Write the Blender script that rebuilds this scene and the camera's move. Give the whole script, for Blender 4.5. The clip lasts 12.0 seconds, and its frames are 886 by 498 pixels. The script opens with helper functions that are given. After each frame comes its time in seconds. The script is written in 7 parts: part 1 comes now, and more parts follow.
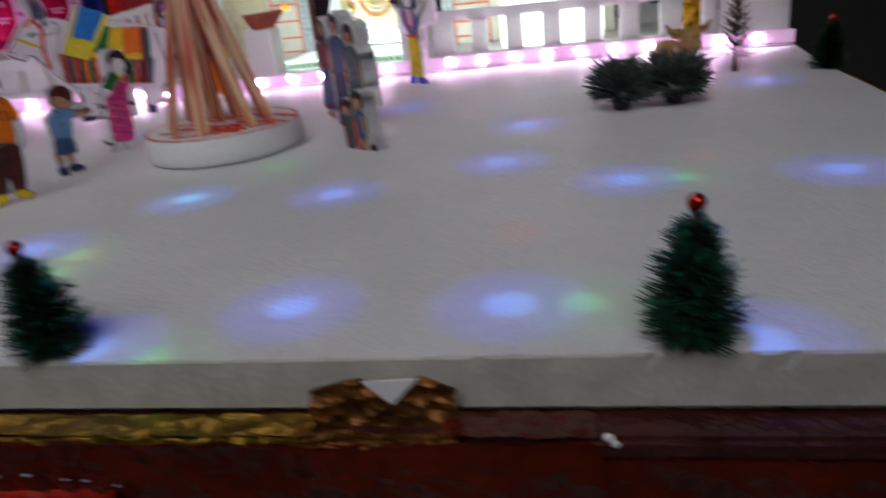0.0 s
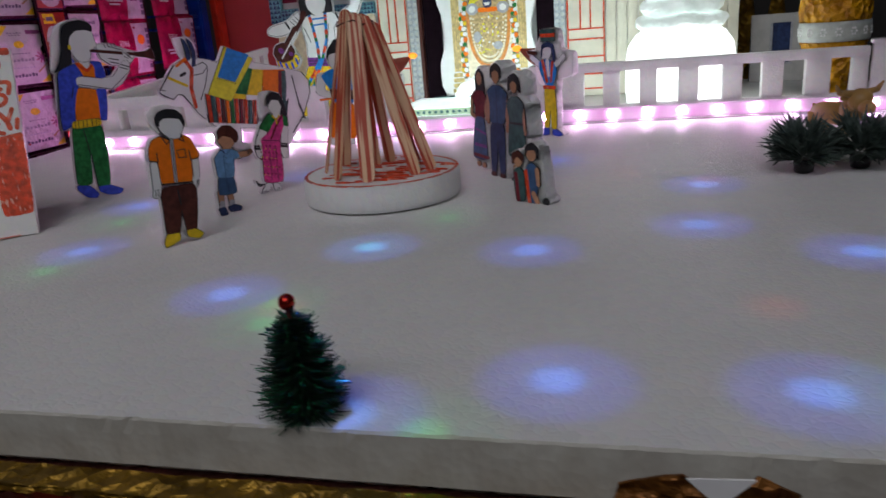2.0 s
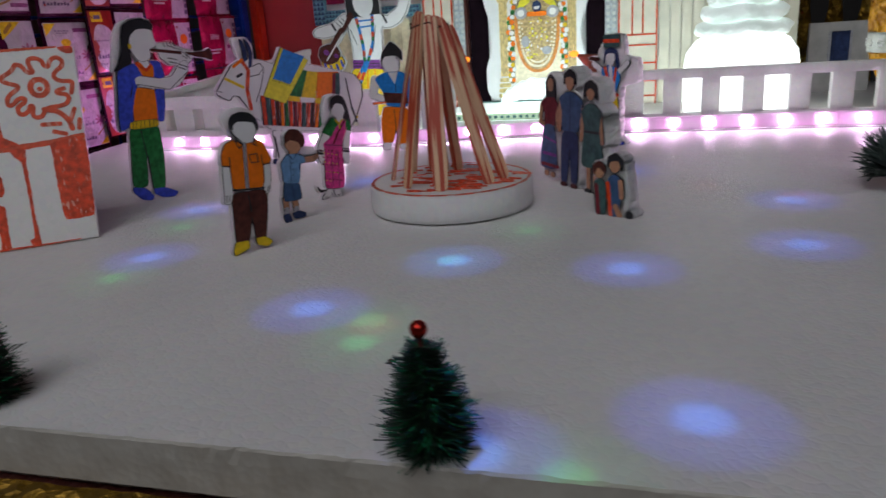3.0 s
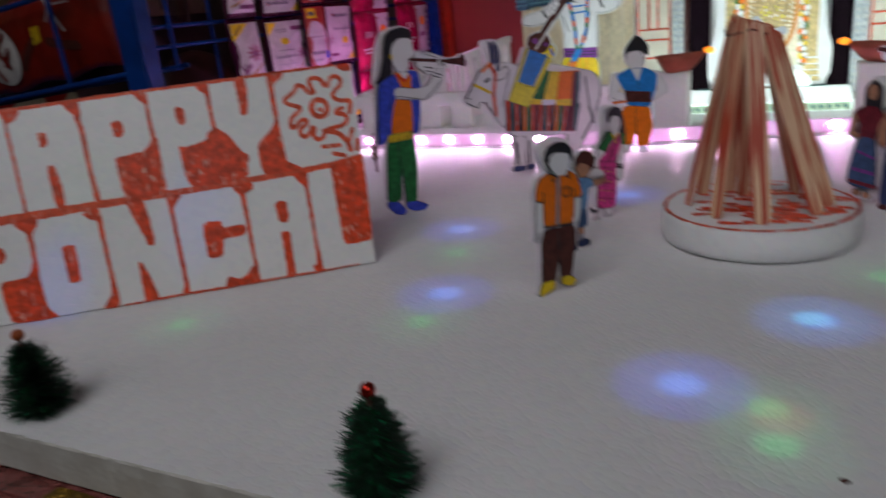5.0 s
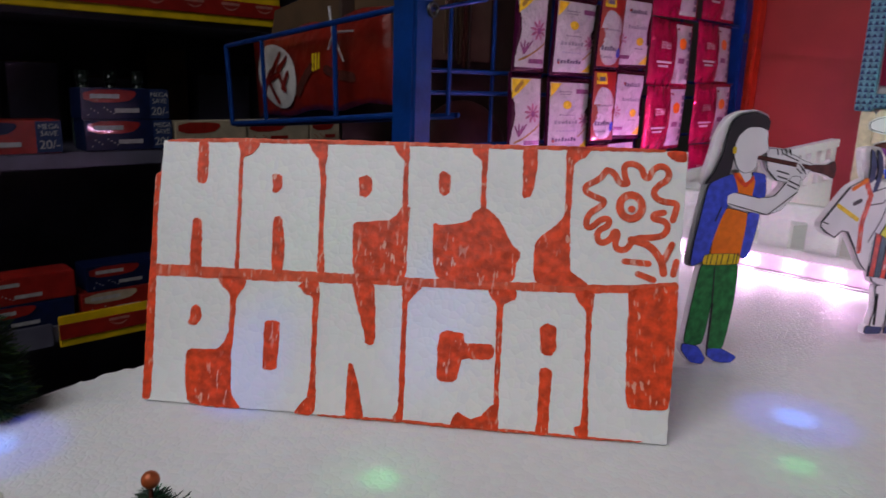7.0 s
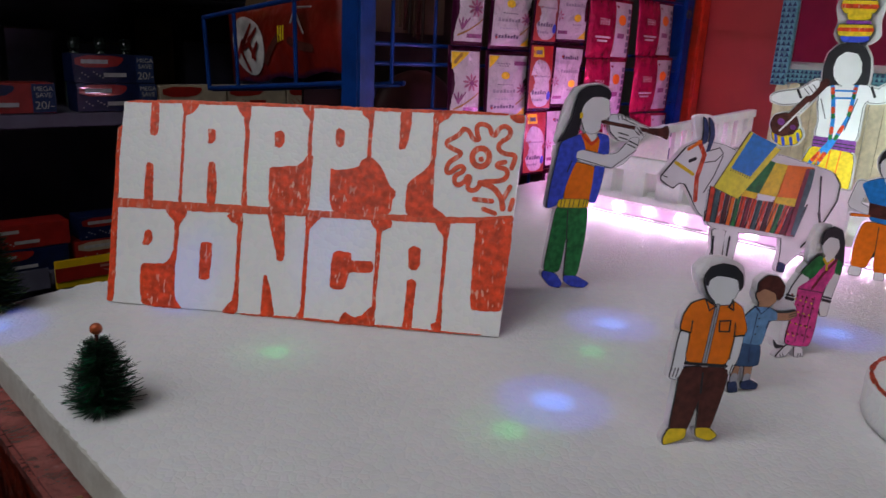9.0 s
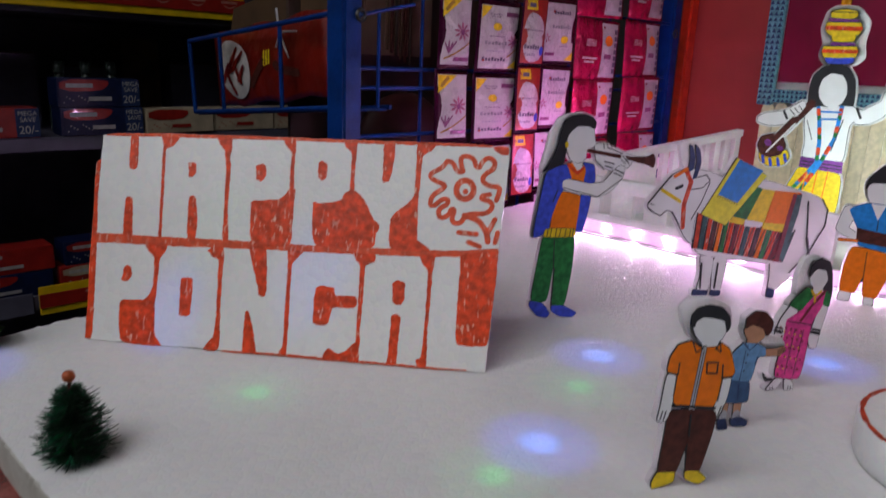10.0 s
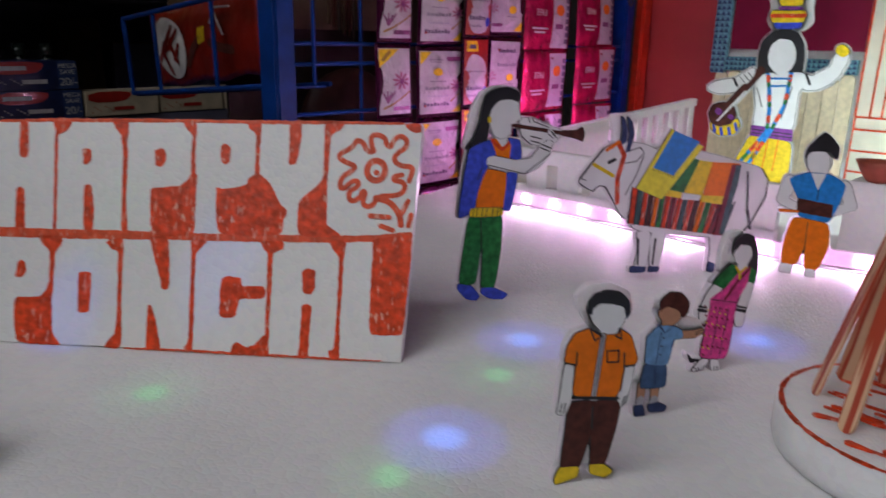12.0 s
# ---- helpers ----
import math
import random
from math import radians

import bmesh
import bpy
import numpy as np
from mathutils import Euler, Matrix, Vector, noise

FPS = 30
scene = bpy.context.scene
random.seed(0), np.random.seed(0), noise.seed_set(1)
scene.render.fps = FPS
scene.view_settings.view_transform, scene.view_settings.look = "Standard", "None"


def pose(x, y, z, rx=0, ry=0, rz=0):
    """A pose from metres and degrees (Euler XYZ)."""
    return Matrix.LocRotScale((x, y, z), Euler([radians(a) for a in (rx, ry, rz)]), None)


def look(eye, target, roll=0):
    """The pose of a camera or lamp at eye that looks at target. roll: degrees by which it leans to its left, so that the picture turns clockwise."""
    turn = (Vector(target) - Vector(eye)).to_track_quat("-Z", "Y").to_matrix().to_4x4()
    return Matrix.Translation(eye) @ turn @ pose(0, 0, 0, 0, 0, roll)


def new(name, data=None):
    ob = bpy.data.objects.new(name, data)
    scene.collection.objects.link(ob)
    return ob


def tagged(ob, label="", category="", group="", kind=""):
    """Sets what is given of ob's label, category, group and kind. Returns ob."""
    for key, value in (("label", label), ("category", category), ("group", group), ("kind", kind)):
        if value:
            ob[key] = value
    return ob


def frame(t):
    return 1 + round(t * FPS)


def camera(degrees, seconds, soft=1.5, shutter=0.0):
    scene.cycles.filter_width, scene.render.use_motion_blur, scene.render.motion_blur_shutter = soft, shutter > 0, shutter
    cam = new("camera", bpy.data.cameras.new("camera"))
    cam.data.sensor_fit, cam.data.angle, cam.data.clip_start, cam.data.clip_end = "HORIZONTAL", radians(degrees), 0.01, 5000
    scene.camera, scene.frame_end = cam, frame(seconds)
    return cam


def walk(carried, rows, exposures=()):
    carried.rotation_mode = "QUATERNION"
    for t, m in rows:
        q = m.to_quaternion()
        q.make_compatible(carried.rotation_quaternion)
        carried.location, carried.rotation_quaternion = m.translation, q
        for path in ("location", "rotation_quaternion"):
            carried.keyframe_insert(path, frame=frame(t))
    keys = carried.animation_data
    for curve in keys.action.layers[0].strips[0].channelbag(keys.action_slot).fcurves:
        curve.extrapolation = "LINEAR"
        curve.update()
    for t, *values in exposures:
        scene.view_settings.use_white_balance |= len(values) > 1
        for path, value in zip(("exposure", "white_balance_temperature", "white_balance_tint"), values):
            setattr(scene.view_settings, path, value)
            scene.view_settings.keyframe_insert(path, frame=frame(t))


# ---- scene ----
cam = camera(63.7, 12.0, 1.5, 0.6)
PATH = [
    (0, (0.246, -0.181, 0.121), (-0.145, 1.636, -0.618), -6.4),
    (0.5, (0.217, -0.201, 0.146), (-0.353, 1.589, -0.54), -7.6),
    (1, (0.209, -0.197, 0.141), (-0.371, 1.608, -0.494), -5.3),
    (1.5, (0.185, -0.18, 0.123), (-0.302, 1.66, -0.493), -3.3),
    (2, (0.157, -0.174, 0.127), (-0.362, 1.661, -0.477), -4.7),
    (2.5, (0.139, -0.17, 0.129), (-0.402, 1.664, -0.457), -4.5),
    (4.3, (0.025, -0.148, 0.133), (-0.63, 1.641, -0.474), -4.5),
    (4.5, (0.015, -0.15, 0.146), (-0.687, 1.623, -0.457), -5.7),
    (5, (-0.006, -0.151, 0.166), (-0.905, 1.516, -0.476), -6.2),
    (5.5, (-0.041, -0.132, 0.193), (-1.071, 1.486, -0.374), -5.6),
    (6, (-0.063, -0.12, 0.192), (-1.083, 1.491, -0.411), -6.0),
    (6.5, (-0.081, -0.119, 0.196), (-1.341, 1.337, -0.344), -2.7),
    (7, (-0.129, -0.048, 0.164), (-1.524, 1.311, -0.29), 1.9),
    (7.5, (-0.063, -0.089, 0.174), (-1.486, 1.201, -0.383), 1.5),
    (9.5, (0.0, -0.067, 0.173), (-1.372, 1.289, -0.358), 2.7),
    (10, (-0.005, -0.062, 0.184), (-1.381, 1.299, -0.318), 2.3),
    (10.5, (-0.006, -0.045, 0.192), (-1.387, 1.334, -0.249), 3.0),
    (11, (-0.004, -0.041, 0.193), (-1.402, 1.306, -0.288), 2.1),
    (11.5, (0.004, -0.03, 0.193), (-1.381, 1.307, -0.348), 1.5),
    (12, (0.008, -0.016, 0.184), (-1.318, 1.37, -0.382), 1.1),
]
EXPOSURES = [(0, -0.68), (1, -0.82), (2.5, -0.98), (4.5, -1.02), (5.5, -0.75), (6.5, -0.65), (7.0, -0.15), (7.5, -0.18), (9.5, -.38), (10.5, -0.15), (11.2, -0.15), (12, -0.4)]
walk(cam, [(t, look(eye, target, roll)) for t, eye, target, roll in PATH], EXPOSURES)

# ---- light and exposure ----
world = bpy.data.worlds.new("shop_night")
scene.world = world
world.use_nodes = True
world.node_tree.nodes["Background"].inputs[0].default_value = (0.6, 0.62, 0.7, 1)
world.node_tree.nodes["Background"].inputs[1].default_value = 0.02


def lamp(name, kind, eye, target, power, colour, **kw):
    d = bpy.data.lights.new(name, kind)
    d.energy, d.color = power, colour
    if "size" in kw:
        d.shape, d.size, d.size_y = "RECTANGLE", kw["size"][0], kw["size"][1]
    if "spread" in kw:
        d.spread = radians(kw["spread"])
    if "cone" in kw:
        d.spot_size, d.spot_blend, d.shadow_soft_size = radians(kw["cone"]), kw["blend"], 0.002
    if "radius" in kw:
        d.shadow_soft_size = kw["radius"]
    ob = new(name, d)
    ob.matrix_world = look(eye, target)
    return ob


# the shop's ceiling tube above the table, shaded from the shelves
lamp("ceiling_tube_light", "AREA", (0.02, -0.85, 1.20), (0.0, 0.35, 0), 5.3, (0.94, 0.935, 1.0), size=(1.6, 0.85), spread=95)
# the light inside the gateway that floods the picture panel
lamp("gateway_light", "AREA", (-0.065, 0.735, 0.040), (-0.070, 0.97, 0.13), 0.74, (0.80, 1.0, 1.0), size=(0.42, 0.03), spread=150)
# an unseen fill lamp, added to brighten the shelves
lamp("shelf_fill_light", "AREA", (-0.45, -0.60, 1.85), (-1.2, 0.15, 0.2), 4.7, (0.95, 0.95, 1.0), size=(1.1, 0.1))
# where the pink light strip runs
STRIP = ((-0.53, 0.622), (-0.20, 0.622), (-0.02, 0.668), (0.10, 0.683), (0.30, 0.690), (0.475, 0.668))
STRIP_SIDE = ((-0.550, 0.70), (-0.492, 0.955))
# party projector overhead: blue, green and red beams
BEAM = Vector((0.05, 0.12, 1.25))
BLUE = ((0.002, 0.215), (0.10, 0.21), (0.195, 0.26), (0.27, 0.21), (0.38, 0.21), (0.40, 0.475), (0.13, 0.06), (0.217, 0.06), (0.09, 0.47), (0.205, 0.365),
        (0.06, 0.027), (-0.05, 0.135), (0.30, 0.03), (-0.245, 0.325), (-0.20, 0.205), (-0.14, 0.435), (-0.474, 0.010))
GREEN = ((0.035, 0.28), (0.245, 0.06), (0.09, 0.02), (0.30, 0.21), (-0.015, 0.125), (-0.225, 0.275), (-0.195, 0.165), (-0.34, 0.125), (0.0, 0.216), (-0.01, 0.10))
RED = ((0.35, 0.43), (0.315, 0.25), (0.15, 0.41), (0.21, 0.38), (0.215, 0.135), (-0.01, 0.12))
for spots, colour, cone, power in ((BLUE, (0.03, 0.07, 1.0), 3.1, 24.0), (BLUE, (0.07, 0.26, 1.0), 1.25, 75.0), (GREEN, (0.05, 1.0, 0.25), 2.8, 4.5), (GREEN, (0.03, 1.0, 0.2), 1.0, 26.0), (RED, (1.0, 0.12, 0.05), 1.5, 12.0)):
    for x, y in spots:
        lamp("party_beam", "SPOT", BEAM, (x, y, 0), power, colour, cone=cone, blend=0.55 if cone > 2 else 1.0)

# some of the beams fall on the greeting board
lamp("party_beam", "SPOT", BEAM, (-0.434, 0.118, 0.030), 30.0, (0.03, 0.09, 1.0), cone=2.4, blend=1.0)
lamp("party_beam", "SPOT", BEAM, (-0.373, 0.1885, 0.052), 20.0, (0.10, 0.18, 1.0), cone=2.8, blend=1.0)
lamp("party_beam", "SPOT", BEAM, (-0.420, 0.150, 0.105), 4.0, (0.1, 1.0, 0.35), cone=2.4, blend=1.0)

# ---- materials ----
def mat(name, colour, rough=0.6, metal=0.0, vary=0.12, scale=60.0, bump=0.0, bump_scale=400.0, emit=0.0, coat=0.0, trans=0.0, kind="noise", second=None):
    m = bpy.data.materials.new(name)
    m.use_nodes = True
    nt = m.node_tree
    n, l = nt.nodes, nt.links
    p = n["Principled BSDF"]
    tc = n.new("ShaderNodeTexCoord")
    big = n.new("ShaderNodeTexNoise")
    big.inputs["Scale"].default_value, big.inputs["Detail"].default_value = scale, 5
    l.new(tc.outputs["Object"], big.inputs["Vector"])
    ramp = n.new("ShaderNodeValToRGB")
    c = Vector(colour[:3])
    lo = c * (1 - vary) if second is None else Vector(second)
    hi = c * (1 + vary * 0.5) if second is None else c
    ramp.color_ramp.elements[0].position, ramp.color_ramp.elements[1].position = 0.36, 0.64
    ramp.color_ramp.elements[0].color = (*lo, 1)
    ramp.color_ramp.elements[1].color = (*[min(v, 0.95) for v in hi], 1)
    l.new(big.outputs["Fac"], ramp.inputs["Fac"])
    l.new(ramp.outputs["Color"], p.inputs["Base Color"])
    p.inputs["Roughness"].default_value, p.inputs["Metallic"].default_value = rough, metal
    p.inputs["Coat Weight"].default_value, p.inputs["Transmission Weight"].default_value = coat, trans
    if emit:
        l.new(ramp.outputs["Color"], p.inputs["Emission Color"])
        p.inputs["Emission Strength"].default_value = emit
    if bump:
        t = n.new("ShaderNodeTexVoronoi" if kind == "bead" else "ShaderNodeTexNoise")
        t.inputs["Scale"].default_value = bump_scale
        l.new(tc.outputs["Object"], t.inputs["Vector"])
        fine = n.new("ShaderNodeTexNoise")
        fine.inputs["Scale"].default_value = bump_scale * 2.5
        l.new(tc.outputs["Object"], fine.inputs["Vector"])
        add = n.new("ShaderNodeMath")
        add.operation = "MULTIPLY_ADD"
        add.inputs[1].default_value = 0.4 if metal or kind != "bead" else 0.12
        l.new(fine.outputs["Fac"], add.inputs[0])
        l.new(t.outputs["Distance" if kind == "bead" else "Fac"], add.inputs[2])
        b = n.new("ShaderNodeBump")
        b.inputs["Strength"].default_value, b.inputs["Distance"].default_value = bump, 1.0 / bump_scale
        l.new(add.outputs[0], b.inputs["Height"])
        l.new(b.outputs["Normal"], p.inputs["Normal"])
    return m


def foam(name, colour, rough, seam, soft):
    """Expanded bead foam: faint polygonal beads, slight bead-to-bead tone, a little light passing through."""
    m = mat(name, colour, rough, vary=0.04, scale=9)
    n, l = m.node_tree.nodes, m.node_tree.links
    p = n["Principled BSDF"]
    tc = n.new("ShaderNodeTexCoord")
    cell, edge, mix, bump = n.new("ShaderNodeTexVoronoi"), n.new("ShaderNodeTexVoronoi"), n.new("ShaderNodeMix"), n.new("ShaderNodeBump")
    edge.feature = "DISTANCE_TO_EDGE"
    for v in (cell, edge):
        v.inputs["Scale"].default_value = 260
        l.new(tc.outputs["Object"], v.inputs["Vector"])
    mix.data_type, mix.blend_type = "RGBA", "MULTIPLY"
    mix.inputs["Factor"].default_value = 0.07
    old = p.inputs["Base Color"].links[0].from_socket
    l.new(old, mix.inputs[6])
    l.new(cell.outputs["Color"], mix.inputs[7])
    hsv = n.new("ShaderNodeHueSaturation")
    hsv.inputs["Saturation"].default_value = 0.55
    l.new(mix.outputs[2], hsv.inputs["Color"])
    l.new(hsv.outputs["Color"], p.inputs["Base Color"])
    rise = n.new("ShaderNodeMapRange")
    rise.inputs["From Max"].default_value = 0.20
    l.new(edge.outputs["Distance"], rise.inputs["Value"])
    l.new(rise.outputs["Result"], bump.inputs["Height"])
    bump.inputs["Strength"].default_value, bump.inputs["Distance"].default_value = seam, 0.0012
    l.new(bump.outputs["Normal"], p.inputs["Normal"])
    p.inputs["Subsurface Weight"].default_value = soft
    p.inputs["Subsurface Radius"].default_value = (1.0, 0.95, 0.97)
    p.inputs["Subsurface Scale"].default_value = 0.022
    return m


FOAM = foam("foam_sheet", (0.80, 0.785, 0.735), 0.34, 0.08, 0.0)
FLOORFOAM = foam("foam_sheet_floor", (0.76, 0.755, 0.735), 0.52, 0.20, 0.0)
FOAM_EDGE = foam("foam_cut", (0.89, 0.885, 0.87), 0.6, 0.16, 1.0)
# cut sides: a darker, more mottled grey than the sheet's top
FOAM_SIDE = mat("greyer_foam_cut", (0.53, 0.52, 0.465), 0.65, vary=0.22, scale=70, bump=0.08, bump_scale=300, kind="bead", second=(0.44, 0.42, 0.365))
CARDW = mat("white_paper", (0.84, 0.84, 0.84), 0.5, vary=0.05, scale=40)
INK = mat("black_ink", (0.012, 0.012, 0.016), 0.5, vary=0.3)
REDINK = mat("red_marker", (0.75, 0.070, 0.018), 0.36, vary=0.36, scale=170, bump=0.10, bump_scale=230, kind="bead")
REDTHIN = mat("thin_red_marker", (0.75, 0.098, 0.036), 0.4, vary=0.24, scale=150, bump=0.10, bump_scale=230, kind="bead")


def unfilled(m, pale, much):
    """Marker on bead foam: short upright dents between the beads stay bare."""
    n, l = m.node_tree.nodes, m.node_tree.links
    tc, place, dent, patch, a, b, mul, mix = (n.new("ShaderNode" + k) for k in ("TexCoord", "Mapping", "TexNoise", "TexNoise", "MapRange", "MapRange", "Math", "Mix"))
    place.inputs["Scale"].default_value = (420, 420, 130)
    dent.inputs["Scale"].default_value, patch.inputs["Scale"].default_value = 1.0, 45
    dent.inputs["Detail"].default_value = 2
    l.new(tc.outputs["Object"], place.inputs["Vector"])
    l.new(place.outputs["Vector"], dent.inputs["Vector"])
    l.new(tc.outputs["Object"], patch.inputs["Vector"])
    l.new(dent.outputs["Fac"], a.inputs["Value"])
    l.new(patch.outputs["Fac"], b.inputs["Value"])
    a.inputs["From Min"].default_value, a.inputs["From Max"].default_value = 0.64 - much, 0.70 - much
    b.inputs["From Min"].default_value, b.inputs["From Max"].default_value = 0.42, 0.60
    mul.operation = "MULTIPLY"
    l.new(a.outputs["Result"], mul.inputs[0])
    l.new(b.outputs["Result"], mul.inputs[1])
    mix.data_type = "RGBA"
    p = n["Principled BSDF"]
    l.new(p.inputs["Base Color"].links[0].from_socket, mix.inputs[6])
    mix.inputs[7].default_value = (*pale, 1)
    l.new(mul.outputs[0], mix.inputs["Factor"])
    l.new(mix.outputs[2], p.inputs["Base Color"])


unfilled(REDINK, (0.80, 0.42, 0.32), 0.05)
unfilled(REDTHIN, (0.76, 0.38, 0.30), 0.07)
BLUE_INK = mat("blue_marker", (0.05, 0.09, 0.62), 0.45, vary=0.25, scale=250)
SKY_INK = mat("sky_blue_marker", (0.02, 0.24, 0.68), 0.45, vary=0.18, scale=250)
PALE_BLUE = mat("pale_blue_print", (0.16, 0.34, 0.60), 0.5, vary=0.2, scale=250)
NAVY = mat("navy_print", (0.03, 0.05, 0.14), 0.5, vary=0.3, scale=250)
GREEN_INK = mat("green_marker", (0.018, 0.19, 0.045), 0.5, vary=0.4, scale=220)
ORANGE = mat("orange_marker", (0.92, 0.20, 0.006), 0.5, vary=0.12, scale=220)
YELLOW = mat("yellow_marker", (0.84, 0.60, 0.02), 0.45, vary=0.18, scale=220)
LEMON = mat("lemon_marker", (0.84, 0.76, 0.05), 0.45, vary=0.12, scale=220)
PINK = mat("pink_marker", (0.78, 0.065, 0.31), 0.5, vary=0.3, scale=260)
MAROON = mat("maroon_print", (0.20, 0.018, 0.03), 0.5, vary=0.3, scale=260)
PURPLE = mat("purple_marker", (0.22, 0.05, 0.30), 0.5, vary=0.3, scale=260)
BROWN = mat("brown_marker", (0.085, 0.022, 0.016), 0.5, vary=0.35, scale=260)
TEAL = mat("teal_print", (0.05, 0.12, 0.12), 0.5, vary=0.35, scale=200)
SKIN = mat("tan_print", (0.52, 0.27, 0.16), 0.5, vary=0.12, scale=200)
DENIM = mat("dim_blue_print", (0.05, 0.11, 0.24), 0.5, vary=0.25, scale=200)
GREY = mat("grey_print", (0.42, 0.42, 0.47), 0.5, vary=0.15, scale=200)
for m in (REDINK, REDTHIN, BLUE_INK, SKY_INK, PALE_BLUE, NAVY, GREEN_INK, ORANGE, YELLOW, LEMON, PINK, MAROON, PURPLE, BROWN, TEAL, SKIN, DENIM):
    m.node_tree.nodes["Principled BSDF"].inputs["Specular IOR Level"].default_value = 0.25
FLOORFOAM.node_tree.nodes["Principled BSDF"].inputs["Specular IOR Level"].default_value = 0.20
WOOD = mat("pale_stick_wood", (0.76, 0.65, 0.45), 0.6, vary=0.14, scale=120, bump=0.2, bump_scale=600)
STICK = bpy.data.materials.new("marker_streaked_stick")
STICK.use_nodes = True
_n, _l = STICK.node_tree.nodes, STICK.node_tree.links
_tc, _mp, _tx, _rp, _oi, _ad = (_n.new("ShaderNode" + k) for k in ("TexCoord", "Mapping", "TexNoise", "ValToRGB", "ObjectInfo", "VectorMath"))
_ad.operation = "ADD"
_l.new(_tc.outputs["Object"], _mp.inputs["Vector"])
_mp.inputs["Scale"].default_value = (300, 300, 12)
_l.new(_mp.outputs["Vector"], _ad.inputs[0])
_l.new(_oi.outputs["Random"], _ad.inputs[1])
_l.new(_ad.outputs["Vector"], _tx.inputs["Vector"])
_l.new(_tx.outputs["Fac"], _rp.inputs["Fac"])
_tx.inputs["Scale"].default_value = 1.0
_rp.color_ramp.elements[0].position, _rp.color_ramp.elements[1].position = 0.42, 0.50
_rp.color_ramp.elements[0].color, _rp.color_ramp.elements[1].color = (0.46, 0.060, 0.024, 1), (0.74, 0.49, 0.30, 1)
_l.new(_rp.outputs["Color"], _n["Principled BSDF"].inputs["Base Color"])
_n["Principled BSDF"].inputs["Roughness"].default_value = 0.5
NEEDLE = mat("dark_green_bristle", (0.007, 0.032, 0.015), 0.5, vary=0.5, scale=200)
BRIGHTTINSEL = mat("bright_green_tinsel", (0.26, 0.44, 0.14), 0.18, metal=0.6, vary=0.3, scale=300)
TINSEL = mat("green_tinsel", (0.03, 0.26, 0.12), 0.2, metal=0.2, vary=0.3, scale=300)
BALL = mat("red_foil_ball", (0.55, 0.03, 0.015), 0.2, metal=0.8, vary=0.3, scale=300)
LEAF = mat("plastic_leaf", (0.072, 0.105, 0.090), 0.5, vary=0.4, scale=120)
POT = mat("black_plastic", (0.015, 0.014, 0.016), 0.35)
TAN = mat("tan_plastic", (0.46, 0.26, 0.085), 0.45, vary=0.2, scale=60)
PINKLED = mat("lit_pink_strip", (1.0, 0.60, 0.93), 0.4, vary=0.15, scale=40, emit=0.5)
LEDDOT = mat("lit_led", (1.0, 0.56, 0.95), 0.4, vary=0.02, emit=205.0)
LEDSIDE = mat("lit_side_led", (1.0, 0.32, 0.92), 0.4, vary=0.02, emit=480.0)
GLOW = mat("lit_white_foam", (0.90, 1.0, 0.97), 0.5, vary=0.06, scale=25, emit=4.0)
GLOWSOFT = mat("lit_foam_upper", (0.78, 0.92, 0.86), 0.5, vary=0.15, scale=45, emit=0.9, bump=0.25, bump_scale=160, kind="bead")
# emission stands in for light falling on the gateway step and picture foot
FOOTGLARE = mat("picture_foot_glare", (0.86, 1.0, 0.94), 0.5, vary=0.06, scale=40, emit=1.3)
GLOWLOW = mat("self_glowing_step", (0.80, 0.96, 0.90), 0.5, vary=0.10, scale=30, emit=1.6)
FLAME = mat("lit_orange_bulb", (1.0, 0.28, 0.02), 0.4, emit=3.5)
CLAY = mat("red_clay", (0.36, 0.075, 0.04), 0.55, vary=0.2, scale=80)
PATCHFOIL = mat("brown_gold_foil", (0.26, 0.10, 0.02), 0.45, metal=0.6, vary=0.4, scale=90, bump=0.8, bump_scale=140, kind="bead")
# white foam greyed to paint the shade behind the balustrade
DULLFOAM = mat("shaded_foam_board", (0.48, 0.47, 0.46), 0.6, vary=0.12, scale=60, bump=0.05, bump_scale=260, kind="bead")
GOLDFOIL = mat("crinkled_gold_foil", (0.34, 0.19, 0.02), 0.42, metal=0.7, vary=0.4, scale=70, bump=0.9, bump_scale=110, kind="bead")
PILLARFOIL = mat("orange_gold_foil", (0.95, 0.36, 0.008), 0.2, metal=0.12, vary=0.5, scale=60, bump=0.9, bump_scale=130, kind="bead")
DULLBALL = mat("dull_copper_ball", (0.42, 0.09, 0.025), 0.35, metal=0.3, vary=0.3, scale=300)
SILVER = mat("silver_ribbon", (0.55, 0.58, 0.55), 0.4, metal=0.1, vary=0.15, scale=150)
WRAP = mat("red_plastic_wrap", (0.085, 0.010, 0.004), 0.16, vary=0.4, scale=14, bump=0.5, bump_scale=28, coat=0.3)
WRAPTOP = mat("pale_red_wrap", (0.25, 0.075, 0.064), 0.2, vary=0.4, scale=40, bump=0.6, bump_scale=75, coat=0.35)
DULLWRAP = mat("dull_red_wrap", (0.062, 0.016, 0.013), 0.35, vary=0.3, scale=30, bump=0.4, bump_scale=60)
REDPAPER = mat("red_glossy_paper", (0.40, 0.018, 0.008), 0.25, vary=0.35, scale=24, bump=0.3, bump_scale=60)
REDWALL = mat("red_wall_paint", (0.40, 0.045, 0.036), 0.5, vary=0.18, scale=5, bump=0.05, bump_scale=120)
MAROONBOARD = mat("maroon_chart_paper", (0.19, 0.006, 0.034), 0.3, vary=0.2, scale=14)
TILEBLUE = mat("blue_pattern_tape", (0.14, 0.34, 0.42), 0.5, vary=0.4, scale=160)
